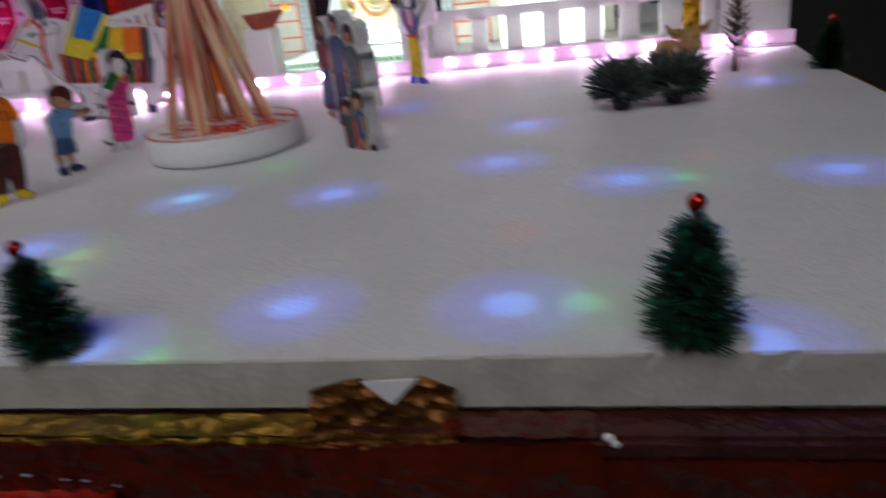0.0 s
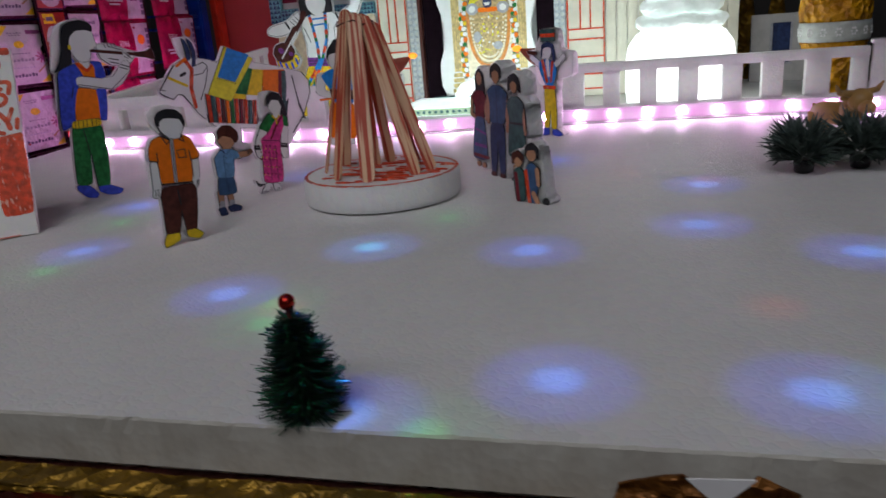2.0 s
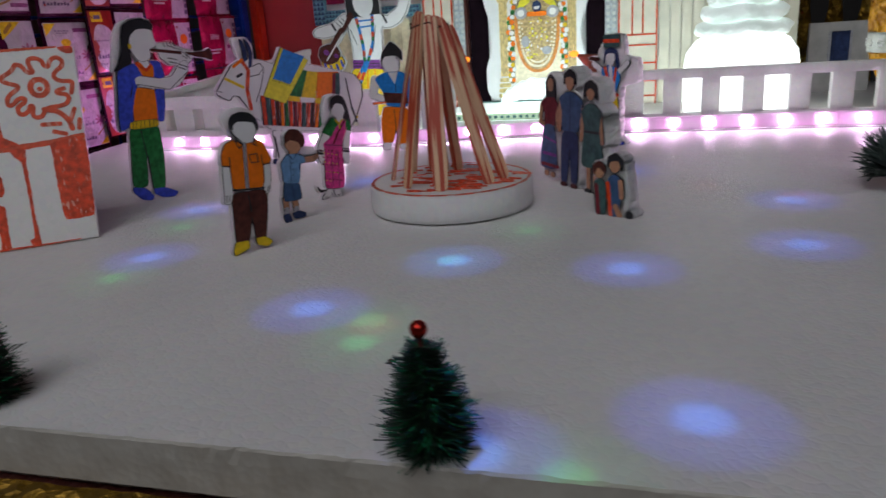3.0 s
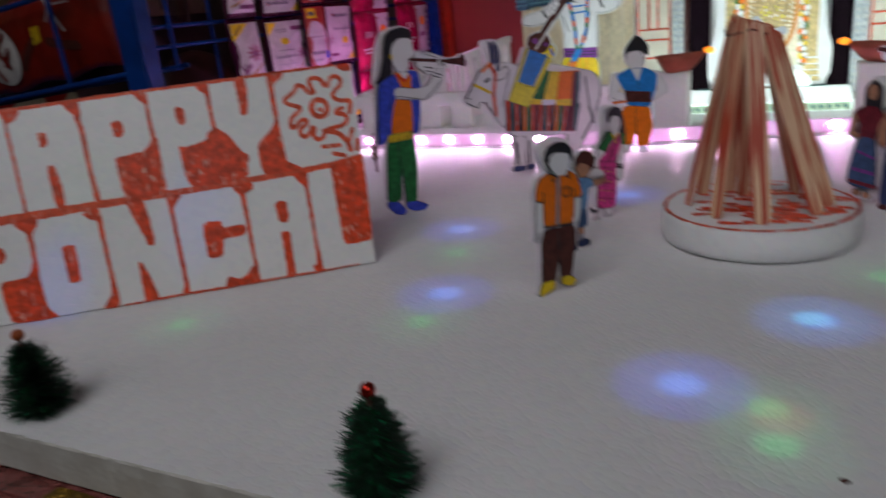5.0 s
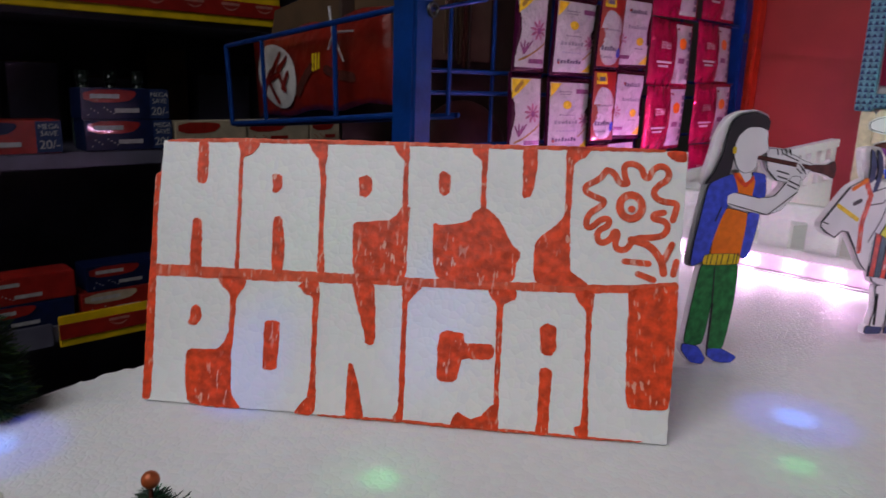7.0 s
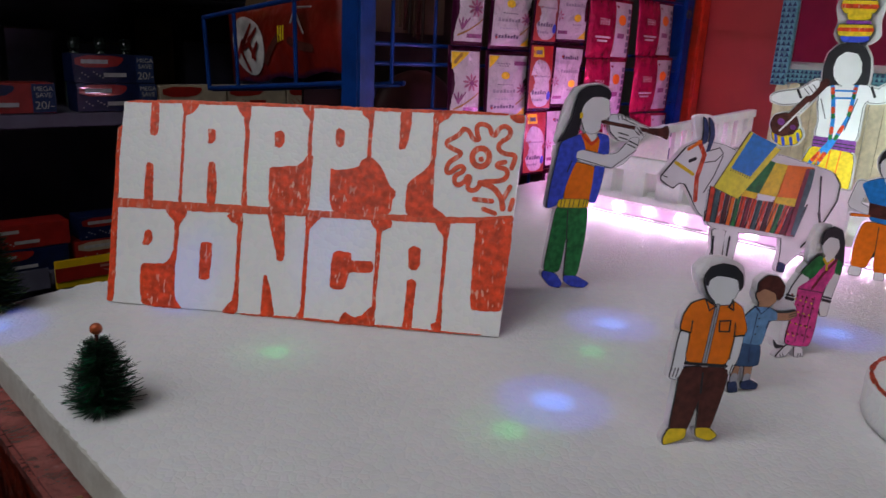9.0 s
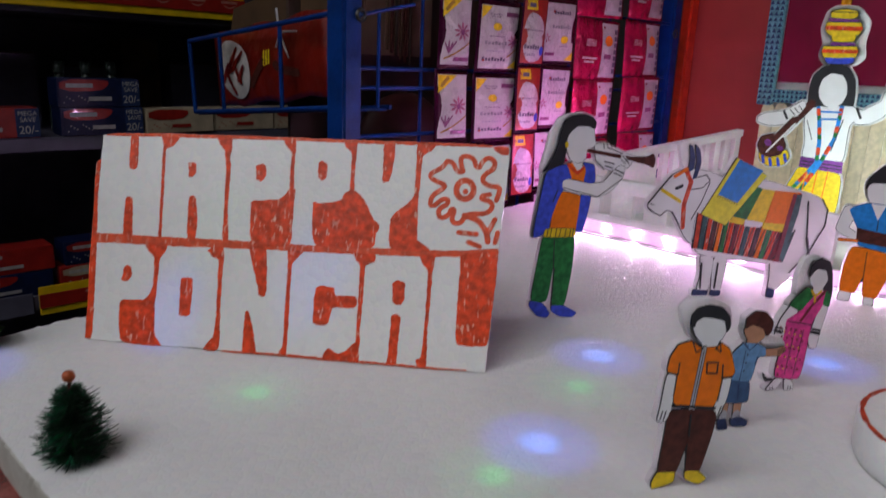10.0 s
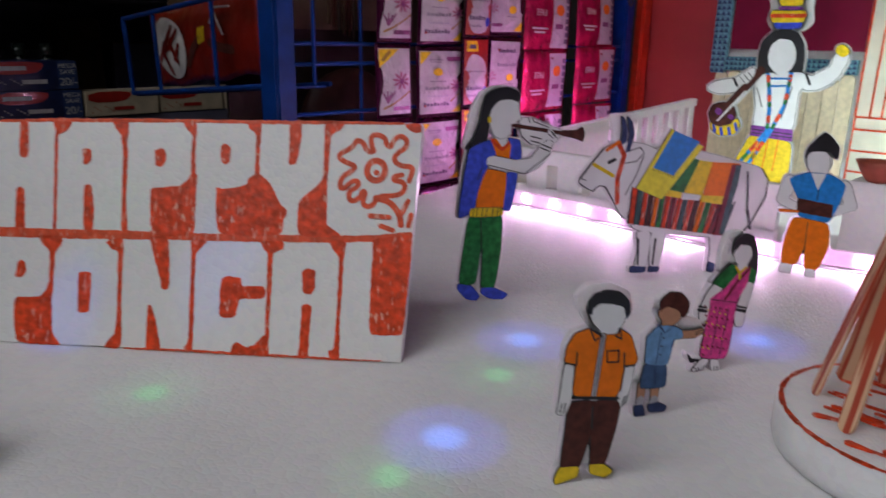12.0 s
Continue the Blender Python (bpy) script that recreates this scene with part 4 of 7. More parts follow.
cutout("paper_cutout_flute_player", "paper cut-out of a pipe player in blue vest and green trousers", "paper figure", (-0.309, 0.362), 61, 0.0001, (0, 0),
    [(0, so([(-209, -1113), (-170, -1271), (-144, -1398), (-87, -1496), (-11, -1528), (91, -1541), (172, -1515), (194, -1458), (-23, -1314), (-72, -1142)]), 1),
     (0, so([(-246, -629), (-207, -933), (-176, -1159), (-16, -1190), (-82, -911), (-112, -659)]), 1),
     (GR, so([(-158, -647), (-25, -634), (-51, -450), (-86, -131), (-222, -145), (-186, -429)]), 1),
     (GR, so([(-60, -635), (100, -644), (98, -388), (63, -94), (-48, -101), (-47, -395)]), 1),
     (BL, so([(-226, -151), (-116, -127), (-53, -41), (-77, -8), (-159, -27), (-226, -108)]), 1)]
    + [(BL, so([(-49, -107), (53, -100), (173, -35), (128, 0), (21, -16), (-45, -60)]), 1),
     (W, so([(23, -1200), (104, -1200), (112, -1154), (69, -1122), (10, -1160)]), 1),
     (W, so([(188, -1328), (305, -1323), (468, -1254), (534, -1235), (487, -1158), (437, -1123), (287, -1139), (214, -1202)]), 1),
     (OR, so([(-12, -1172), (25, -1193), (83, -1114), (131, -1155), (150, -1133), (133, -1028), (18, -1040)]), 1),
     (OR, so([(-31, -980), (70, -958), (118, -943), (115, -831), (103, -673), (-107, -681), (-98, -804), (-67, -911)]), 1)]
    + [(BL, so([(-169, -1125), (-13, -1186), (41, -1057), (-24, -997), (-63, -910), (-106, -769), (-121, -674), (-235, -629), (-223, -773), (-193, -968)]), 1),
     (BL, so([(112, -1191), (208, -1176), (227, -1039), (127, -1031), (144, -1133)]), 1),
     (BL, so([(117, -953), (202, -945), (189, -828), (155, -671), (99, -677), (115, -831)]), 1),
     (W, so([(-34, -1055), (17, -1072), (184, -1035), (292, -1041), (394, -1166), (459, -1162), (445, -1072), (351, -967), (253, -931), (11, -977), (-36, -1005)]), 1)]
    + [(W, so([(-27, -1357), (0, -1410), (52, -1452), (127, -1453), (184, -1430), (188, -1366), (206, -1316), (160, -1290), (132, -1272), (134, -1222), (101, -1190), (53, -1185), (7, -1211), (-24, -1286)]), 1),
     (K, so([(-197, -1118), (-139, -1185), (-93, -1300), (-78, -1398), (-54, -1483), (6, -1519), (100, -1531), (167, -1509), (192, -1479), (186, -1430), (124, -1450), (48, -1447), (-4, -1405), (-25, -1357), (-27, -1272), (-39, -1175), (-105, -1154)]), 1),
     (RD, so([(-5, -1193), (75, -1122), (130, -1172), (126, -1141), (76, -1093), (-8, -1162)]), 0)]
    + [(YE, so([(-145, -705), (96, -699), (101, -635), (-155, -638)]), 1),
     (BR, limb(144, -1276, 532, -1214, 10.2, 11.1), 1),
     (BR, so([(516, -1232), (632, -1230), (681, -1257), (701, -1210), (692, -1149), (636, -1176), (519, -1198)]), 1),
     (W, limb(430, -1230, 469, -1187, 18.0, 16.2), 0),
     (YE, limb(-27, -1325, -26, -1308, 12.6, 12.6), 0),
     (K, limb(283, -1198, 365, -1178, 4.3, 4.3), 0),
     (K, limb(291, -1165, 357, -1148, 4.3, 4.3), 0),
     (K, limb(372, -1139, 450, -1108, 4.6, 4.6), 0),
     (K, limb(366, -1114, 431, -1089, 4.3, 4.3), 0),
     (K, limb(-24, -1005, 253, -934, 3.0, 3.0), 0)]
    + [(K, limb(253, -934, 441, -1069, 2.9, 2.9), 0),
     (K, limb(17, -1070, 184, -1035, 2.5, 2.5), 0),
     (K, limb(-64, -616, -54, -410, 3.6, 3.6), 0)]
    + [(K, limb(x, -702, x - 8, -640, 2.6, 2.6), 0) for x in (-120, -92, -52, -20, 24, 62, 84)]
    + [(K, limb(x, y, x + 34, y + 26, 3.0, 2.4), 0) for x, y in ((428, -1236), (442, -1222), (452, -1206), (420, -1208))]
    + [(K, limb(x, -1324, x + 10, -1292, 2.6, 2.2), 0) for x in (262, 292, 322, 352)]
    + [(K, limb(300, -1300, 420, -1256, 2.6, 2.6), 0), (K, limb(214, -1202, 287, -1139, 2.6, 2.6), 0), (K, limb(-48, -395, -50, -104, 3.2, 3.2), 0), (K, limb(-98, -905, -70, -985, 3.2, 3.2), 0)], FIGMATS)

cutout("paper_cutout_ox", "paper cut-out of a white ox with a bright striped blanket", "paper figure", (-0.236, 0.524), 65, 0.0001, (0, 0),
    [(W, so([(-636, -761), (-375, -1107), (147, -1007), (548, -904), (673, -869), (765, -770), (764, -622), (631, -388), (446, -219), (273, -312), (-554, -425)]), 1),
     (W, so([(228, -347), (485, -429), (652, -485), (545, -223), (380, -109), (334, -66), (251, -92), (255, -200)]), 1),
     (W, so([(-497, -422), (-353, -407), (-366, -112), (-491, -128), (-460, -264)]), 1),
     (W, so([(-360, -408), (-212, -386), (-245, -103), (-345, -117)]), 1),
     (NV, so([(-521, -137), (-367, -119), (-379, -72), (-524, -83)]), 1),
     (NV, so([(-342, -120), (-242, -109), (-246, -62), (-349, -70)]), 1)]
    + [(NV, so([(249, -105), (332, -73), (326, 0), (245, -16)]), 1),
     (0, so([(-810, -1325), (-657, -1331), (-593, -1254), (-600, -1109), (-700, -1093), (-757, -1162)]), 1),
     (W, so([(-1046, -865), (-979, -943), (-939, -990), (-858, -1083), (-727, -1136), (-493, -1105), (-317, -1030), (-228, -905), (-449, -733), (-595, -761), (-597, -516), (-670, -583), (-739, -685), (-819, -794), (-877, -807), (-930, -767), (-1005, -800), (-1043, -832)]), 1),
     (NV, so([(-729, -1321), (-694, -1294), (-663, -1217), (-666, -1121), (-714, -1099), (-709, -1218)]), 1)]
    + [(NV, so([(-679, -1322), (-626, -1273), (-601, -1177), (-625, -1057), (-671, -1039), (-640, -1178)]), 1),
     (W, so([(-650, -1052), (-537, -1081), (-496, -1036), (-560, -976), (-668, -965)]), 0),
     (K, limb(-650, -1052, -537, -1081, 4.0, 4.0), 0),
     (K, limb(-537, -1081, -496, -1036, 4.0, 4.0), 0),
     (K, limb(-496, -1036, -560, -976, 3.8, 3.8), 0),
     (K, limb(-560, -976, -668, -965, 4.0, 4.0), 0),
     (RD, limb(-730, -1113, -674, -1024, 19.1, 19.1), 0),
     (RD, limb(-674, -1024, -716, -848, 20.1, 20.1), 0),
     (RD, limb(-716, -848, -702, -667, 20.1, 20.1), 0),
     (YE, limb(-932, -968, -756, -874, 13.4, 13.4), 0)]
    + [(OR, limb(-830, -1072, -726, -1127, 13.4, 13.4), 0),
     (K, limb(-803, -978, -754, -996, 13.4, 13.4), 0),
     (K, limb(-1043, -832, -989, -796, 3.6, 3.6), 0),
     (K, limb(-989, -796, -925, -764, 3.6, 3.6), 0),
     (K, limb(-925, -764, -872, -805, 3.6, 3.6), 0),
     (K, limb(-872, -805, -817, -794, 3.6, 3.6), 0),
     (K, limb(-817, -794, -736, -681, 3.6, 3.6), 0),
     (K, limb(-496, -1017, -554, -860, 3.6, 3.6), 0),
     (K, limb(-554, -860, -633, -723, 3.6, 3.6), 0),
     (K, limb(-1046, -865, -939, -990, 3.6, 3.6), 0),
     (K, limb(-939, -990, -858, -1081, 3.6, 3.6), 0),
     (K, limb(-1028, -864, -993, -853, 3.4, 3.4), 0)]
    + [(RD, [(-573, -776), (-527, -767), (-537, -482), (-580, -490)], 0),
     (TE, [(-520, -766), (-474, -756), (-487, -473), (-530, -481)], 0),
     (RD, [(-466, -755), (-420, -746), (-437, -464), (-480, -472)], 0),
     (BR, [(-412, -744), (-365, -735), (-386, -455), (-430, -462)], 0),
     (OR, [(-358, -733), (-311, -724), (-335, -445), (-379, -453)], 0),
     (GR, [(-303, -722), (-255, -713), (-283, -436), (-328, -444)], 0),
     (RD, [(-248, -711), (-200, -702), (-231, -426), (-276, -435)], 0),
     (MA, [(-192, -700), (-143, -690), (-179, -417), (-224, -425)], 0),
     (RD, [(-135, -689), (-87, -679), (-126, -407), (-172, -416)], 0)]
    + [(TE, [(-79, -678), (-30, -668), (-73, -398), (-119, -406)], 0),
     (RD, [(-22, -666), (28, -656), (-20, -388), (-66, -396)], 0),
     (BR, [(36, -655), (86, -645), (34, -378), (-12, -387)], 0),
     (OR, [(94, -643), (144, -633), (88, -368), (42, -377)], 0),
     (GR, [(153, -631), (203, -621), (143, -358), (96, -367)], 0),
     (RD, [(212, -620), (263, -609), (198, -348), (151, -357)], 0),
     (MA, [(271, -608), (323, -597), (253, -338), (206, -347)], 0),
     (RD, [(331, -596), (383, -585), (309, -328), (261, -337)], 0),
     (TE, [(392, -584), (444, -573), (366, -318), (317, -327)], 0)]
    + [(K, limb(-576 + 56 * i + 1.2 * i * i * 0.2, -776 + 10.6 * i, -583 + 50.6 * i + 0.9 * i * i * 0.1, -490 + 9.1 * i, 4.2, 4.2), 0) for i in range(18)]
    + [(YE, [(-264, -747), (-97, -712), (-116, -663), (-274, -694)], 0),
     (GR, [(-24, -978), (31, -959), (-87, -707), (-223, -736)], 0),
     (YE, [(31, -959), (162, -939), (99, -675), (-87, -707)], 0),
     (OR, [(162, -939), (440, -916), (391, -571), (88, -629), (116, -700)], 0),
     (YE, [(96, -676), (395, -647), (386, -571), (89, -623)], 0),
     (W, [(-95, -691), (71, -669), (69, -633), (-105, -654)], 0),
     (LE, [(-268, -1210), (53, -1066), (-295, -666), (-544, -767)], 1),
     (SK, [(-242, -1198), (12, -1106), (-205, -849), (-407, -921)], 0),
     (K, limb(-404, -917, -407, -901, 3.2, 3.2), 0)]
    + [(K, limb(-380, -909, -383, -893, 3.4, 3.4), 0),
     (K, limb(-356, -900, -358, -884, 3.2, 3.2), 0),
     (K, limb(-331, -892, -334, -876, 3.4, 3.4), 0),
     (K, limb(-307, -883, -310, -867, 3.2, 3.2), 0),
     (K, limb(-282, -875, -285, -859, 3.4, 3.4), 0),
     (K, limb(-258, -866, -261, -850, 3.2, 3.2), 0),
     (K, limb(-233, -858, -236, -841, 3.4, 3.4), 0),
     (K, limb(-208, -849, -211, -833, 3.4, 3.4), 0),
     (MA, [(361, -909), (450, -907), (448, -782), (341, -324), (262, -332)], 0),
     (TE, [(401, -902), (455, -900), (446, -750), (353, -340), (315, -335)], 0)]
    + [(K, limb(537, -841, 588, -527, 3.8, 3.8), 0),
     (K, limb(589, -521, 646, -355, 10.1, 6.7), 0),
     (K, limb(682, -862, 766, -764, 3.3, 3.3), 0),
     (K, limb(766, -764, 764, -622, 3.3, 3.3), 0),
     (K, limb(764, -622, 634, -395, 3.3, 3.3), 0),
     (K, limb(634, -395, 454, -222, 3.4, 3.4), 0),
     (K, limb(-474, -359, -458, -145, 4.5, 4.5), 0),
     (K, limb(-311, -348, -315, -134, 4.4, 4.4), 0)], FIGMATS, names=("body", "haunch", "leg", "leg", "hoof", "hoof", "hoof", "horn_backing", "head", "horn", "horn", "saddle_cloth"))

cutout("paper_cutout_drummer", "large paper cut-out of a drummer balancing painted pots", "paper figure", (-0.299, 0.862), 8, 0.0001, (0, 0),
    [(0, so([(-237, -2404), (-202, -2590), (-123, -2647), (95, -2639), (238, -2483), (204, -2250), (240, -2093), (157, -2011), (-153, -2015), (-218, -2108), (-187, -2244)]), 1),
     (W, so([(-271, -1467), (-163, -1565), (-53, -1511), (113, -1578), (247, -1538), (311, -1442), (218, -1333), (219, -1144), (224, -887), (-235, -905), (-218, -1101), (-260, -1298)]), 1),
     (W, so([(-803, -1355), (-734, -1407), (-492, -1454), (-323, -1583), (-253, -1553), (-260, -1462), (-468, -1289), (-657, -1258), (-795, -1294)]), 1)]
    + [(W, so([(230, -1536), (369, -1503), (494, -1608), (515, -1736), (580, -1792), (613, -1663), (575, -1542), (544, -1441), (415, -1361), (260, -1347)]), 1),
     (W, so([(339, -1403), (579, -1477), (661, -1661), (664, -1781), (549, -1814), (521, -1633), (344, -1528)]), 1),
     (YE, limb(578, -1802, 604, -1779, 53.9, 53.9), 1),
     (YE, so([(-247, -801), (229, -768), (242, -437), (209, -109), (4, -72), (-4, -399), (-158, -74), (-490, -46), (-400, -414), (-301, -652)]), 1),
     (PU, [(-243, -921), (222, -901), (230, -763), (-246, -795)], 0),
     (K, limb(-241, -872, 220, -846, 5.9, 5.9), 0)]
    + [(K, limb(-240, -831, 226, -807, 5.9, 5.9), 0),
     (SK, limb(-147, -1560, -99, -1340, 21.8, 21.8), 0),
     (SK, limb(-99, -1340, -66, -1116, 22.6, 22.6), 0),
     (SK, limb(-66, -1116, -59, -859, 22.6, 22.6), 0),
     (SK, limb(-59, -859, -334, -439, 23.4, 23.4), 0),
     (RD, limb(-130, -1483, -121, -1439, 22.6, 22.6), 0),
     (GR, limb(-112, -1401, -109, -1384, 21.8, 21.8), 0),
     (RD, limb(-87, -1261, -81, -1217, 21.8, 21.8), 0),
     (GR, limb(-75, -1179, -72, -1161, 22.6, 22.6), 0),
     (RD, limb(-63, -1026, -62, -975, 22.6, 22.6), 0),
     (GR, limb(-61, -931, -60, -910, 22.6, 22.6), 0),
     (RD, limb(-153, -715, -208, -631, 23.4, 23.4), 0)]
    + [(GR, limb(-255, -559, -278, -525, 23.4, 23.4), 0),
     (SK, limb(113, -1578, 102, -1356, 22.6, 22.6), 0),
     (SK, limb(102, -1356, 89, -1160, 21.8, 21.8), 0),
     (SK, limb(89, -1160, -26, -848, 22.6, 22.6), 0),
     (SK, limb(-26, -848, -214, -462, 22.6, 22.6), 0),
     (RD, limb(109, -1500, 107, -1456, 22.0, 22.0), 0),
     (GR, limb(105, -1419, 104, -1401, 22.6, 22.6), 0),
     (RD, limb(98, -1288, 95, -1248, 22.6, 22.6), 0),
     (GR, limb(93, -1215, 92, -1199, 22.6, 22.6), 0),
     (RD, limb(49, -1052, 26, -990, 22.8, 22.8), 0),
     (GR, limb(7, -936, -3, -911, 22.6, 22.6), 0),
     (RD, limb(-91, -715, -128, -638, 23.4, 23.4), 0)]
    + [(GR, limb(-161, -572, -176, -541, 23.5, 23.5), 0),
     (SK, limb(-97, -1466, 109, -1473, 11.3, 11.3), 0),
     (SK, limb(-94, -1379, 87, -1391, 11.3, 11.3), 0),
     (K, limb(147, -1388, 73, -1017, 5.1, 5.1), 0),
     (K, limb(268, -1528, 318, -1423, 13.6, 13.6), 0),
     (K, limb(-507, -1444, -462, -1361, 14.1, 14.1), 0),
     (K, limb(-237, -1357, -152, -1136, 4.7, 4.7), 0),
     (K, so([(-261, -1575), (-268, -1748), (-242, -1888), (-149, -1987), (-4, -2025), (119, -1973), (196, -1853), (221, -1693), (223, -1550), (142, -1552), (-158, -1532), (-186, -1507)]), 1)]
    + [(W, so([(-166, -1726), (-143, -1843), (-62, -1912), (65, -1893), (124, -1796), (140, -1675), (104, -1571), (13, -1499), (-83, -1545), (-146, -1624)]), 0),
     (BL, so([(-165, -2093), (156, -2096), (136, -2019), (-128, -2015)]), 1),
     (YE, so([(-189, -2219), (145, -2225), (175, -2158), (157, -2086), (-173, -2082), (-199, -2149)]), 1),
     (RD, limb(-180, -2158, 156, -2157, 21.8, 21.8), 0),
     (YE, so([(-131, -2338), (127, -2346), (122, -2264), (-102, -2261)]), 1),
     (PU, limb(-107, -2242, 120, -2235, 18.4, 18.4), 0),
     (YE, so([(-191, -2489), (147, -2489), (177, -2419), (159, -2335), (-155, -2332), (-207, -2410)]), 1)]
    + [(RD, limb(-183, -2418, 160, -2406, 24.6, 24.6), 0),
     (YE, so([(-171, -2603), (-22, -2625), (112, -2592), (112, -2530), (-4, -2507), (-160, -2532)]), 1),
     (PU, limb(-167, -2510, 124, -2489, 18.4, 18.4), 0),
     (K, limb(-165, -2595, 109, -2582, 5.5, 5.5), 0),
     (K, limb(-178, -2217, 142, -2217, 5.5, 5.5), 0),
     (K, limb(-178, -2484, 144, -2478, 5.5, 5.5), 0),
     (YE, so([(-732, -935), (-549, -878), (-407, -994), (-366, -896), (-420, -795), (-589, -759), (-702, -821)]), 1),
     (BL, limb(-676, -882, -655, -806, 18.2, 18.2), 0),
     (BL, limb(-587, -853, -566, -777, 18.2, 18.2), 0),
     (BL, limb(-496, -863, -475, -788, 17.6, 17.6), 0)]
    + [(BL, limb(-425, -922, -403, -847, 17.7, 17.7), 0),
     (BR, so([(-760, -1017), (-724, -1125), (-603, -1166), (-474, -1134), (-425, -1022), (-470, -914), (-604, -869), (-714, -907)]), 1),
     (PU, limb(-644, -1058, -628, -1045, 36.0, 36.0), 0),
     (PU, limb(-496, -999, -481, -992, 28.0, 28.0), 0),
     (BR, limb(-214, -1556, -518, -1153, 42.4, 39.6), 1),
     (W, limb(-636, -940, -362, -1303, 10.6, 10.6), 0),
     (W, so([(-491, -1451), (-309, -1578), (-267, -1524), (-348, -1390), (-454, -1382)]), 0),
     (K, limb(-440, -1469, -376, -1403, 4.5, 4.5), 0),
     (K, limb(-395, -1494, -332, -1427, 4.5, 4.5), 0),
     (K, limb(-350, -1518, -288, -1452, 4.5, 4.5), 0)]
    + [(OR, limb(-148, -746, -174, -373, 5.9, 5.9), 0),
     (OR, limb(-31, -761, -56, -391, 5.9, 5.9), 0),
     (OR, limb(83, -775, 60, -409, 5.7, 5.7), 0)], FIGMATS, border=0.0022, thick=0.006, ink=0.0006)

cutout("paper_cutout_man", "paper cut-out of a villager in blue vest and orange trousers", "paper figure", (-0.169, 0.597), 22, 0.000275, (905, 616), [
    (0, ell(968, 260, 36, 46), 1), (W, ell(968, 270, 31, 42), 1),
    (K, so([(932, 262), (944, 225), (986, 182), (1004, 195), (1024, 225), (1016, 262), (1000, 238), (950, 240)]), 1),
    (W, limb(892, 330, 868, 385, 18, 15), 1), (W, limb(868, 388, 912, 408, 14, 12), 1), (W, limb(1034, 335, 1050, 388, 18, 15), 1), (W, limb(1050, 388, 1000, 412, 14, 12), 1),
    ] + [
    (SK, so([(886, 322), (940, 300), (1000, 302), (1040, 328), (1022, 382), (992, 446), (908, 432), (914, 384)]), 1),
    (W, [(948, 302), (988, 302), (964, 350)], 0), (K, limb(966, 350, 962, 380, 1.4), 0), (BR, [(910, 378), (1004, 390), (1000, 430), (906, 420)], 0),
    (OR, so([(896, 434), (994, 446), (990, 520), (958, 592), (922, 592), (926, 520), (902, 582), (858, 582), (872, 500)]), 1), (K, limb(936, 450, 924, 540, 1.2), 0),
    (W, so([(860, 580), (892, 582), (884, 610), (852, 610)]), 1), (W, so([(926, 590), (952, 590), (950, 616), (924, 616)]), 1), (OR, limb(862, 420, 910, 418, 4, 3), 1)], FIGMATS, shear=0.167)

cutout("paper_cutout_lamp_bearer", "paper cut-out of a lamp bearer in blue top and yellow trousers", "paper figure", (0.072, 0.606), -28, 0.00032, (222, 452), [
    (0, so([(150, 180), (190, 100), (245, 105), (250, 170), (300, 180), (300, 250), (240, 262), (240, 300), (170, 280)]), 1),
    (W, ell(205, 172, 18, 27), 1), (NV, so([(180, 200), (184, 150), (206, 140), (232, 150), (240, 215), (226, 205), (222, 160), (192, 160)]), 0),
    (TE, [(182, 140), (180, 104), (238, 104), (236, 140)], 1), (RD, [(181, 128), (180, 116), (238, 116), (237, 128)], 0),
    (W, limb(176, 215, 145, 190, 9, 8), 1), (W, limb(240, 215, 268, 190, 9, 8), 1), (BR, limb(132, 174, 160, 178, 5), 1),
    ] + [
    (SK, so([(172, 205), (200, 196), (228, 204), (244, 232), (226, 286), (198, 282), (176, 240)]), 1), (RD, limb(188, 204, 202, 270, 6, 5), 0), (W, limb(206, 204, 210, 250, 7, 5), 0), (RD, limb(226, 208, 218, 270, 5, 4), 0),
    (YE, so([(190, 282), (232, 284), (238, 360), (236, 428), (216, 428), (214, 350), (206, 426), (188, 424), (192, 350)]), 1), (RD, limb(192, 288, 230, 290, 6), 0),
    (BL, so([(186, 424), (206, 424), (206, 448), (176, 450)]), 1), (BL, so([(218, 428), (238, 428), (262, 446), (240, 452), (218, 446)]), 1)], FIGMATS, thick=0.010)

def tp(*pts):
    return [((x - 1262) * 0.93, (y - 147) * 0.93) for x, y in pts]


def tl(x0, y0, x1, y1, r0, r1):
    return limb((x0 - 1262) * 0.93, (y0 - 147) * 0.93, (x1 - 1262) * 0.93, (y1 - 147) * 0.93, r0, r1)


def te(x, y, rx, ry):
    return ell((x - 1262) * 0.93, (y - 147) * 0.93, rx, ry)


trio = [
    (K, so(tp((1286, 196), (1286, 160), (1300, 147), (1314, 158), (1316, 196))), 1), (SN, te(1300, 167, 8, 12), 0),
    (SN, tl(1272, 208, 1268, 238, 4, 4), 1), (SN, tl(1268, 238, 1284, 244, 4, 3), 1), (SN, tl(1316, 208, 1318, 246, 4, 3), 1),
    (MA, so(tp((1270, 202), (1290, 190), (1310, 190), (1321, 204), (1312, 226), (1310, 246), (1280, 246), (1282, 222))), 1),
    (DN, so(tp((1280, 242), (1310, 242), (1318, 330), (1262, 330))), 1), (PU, tl(1276, 300, 1312, 302, 3, 3), 0), (MA, tl(1270, 322, 1316, 324, 3, 3), 0), (PU, tl(1280, 268, 1312, 276, 2, 2), 0),
    (SN, te(1284, 340, 6, 5), 1), (SN, te(1302, 341, 6, 5), 1),
]
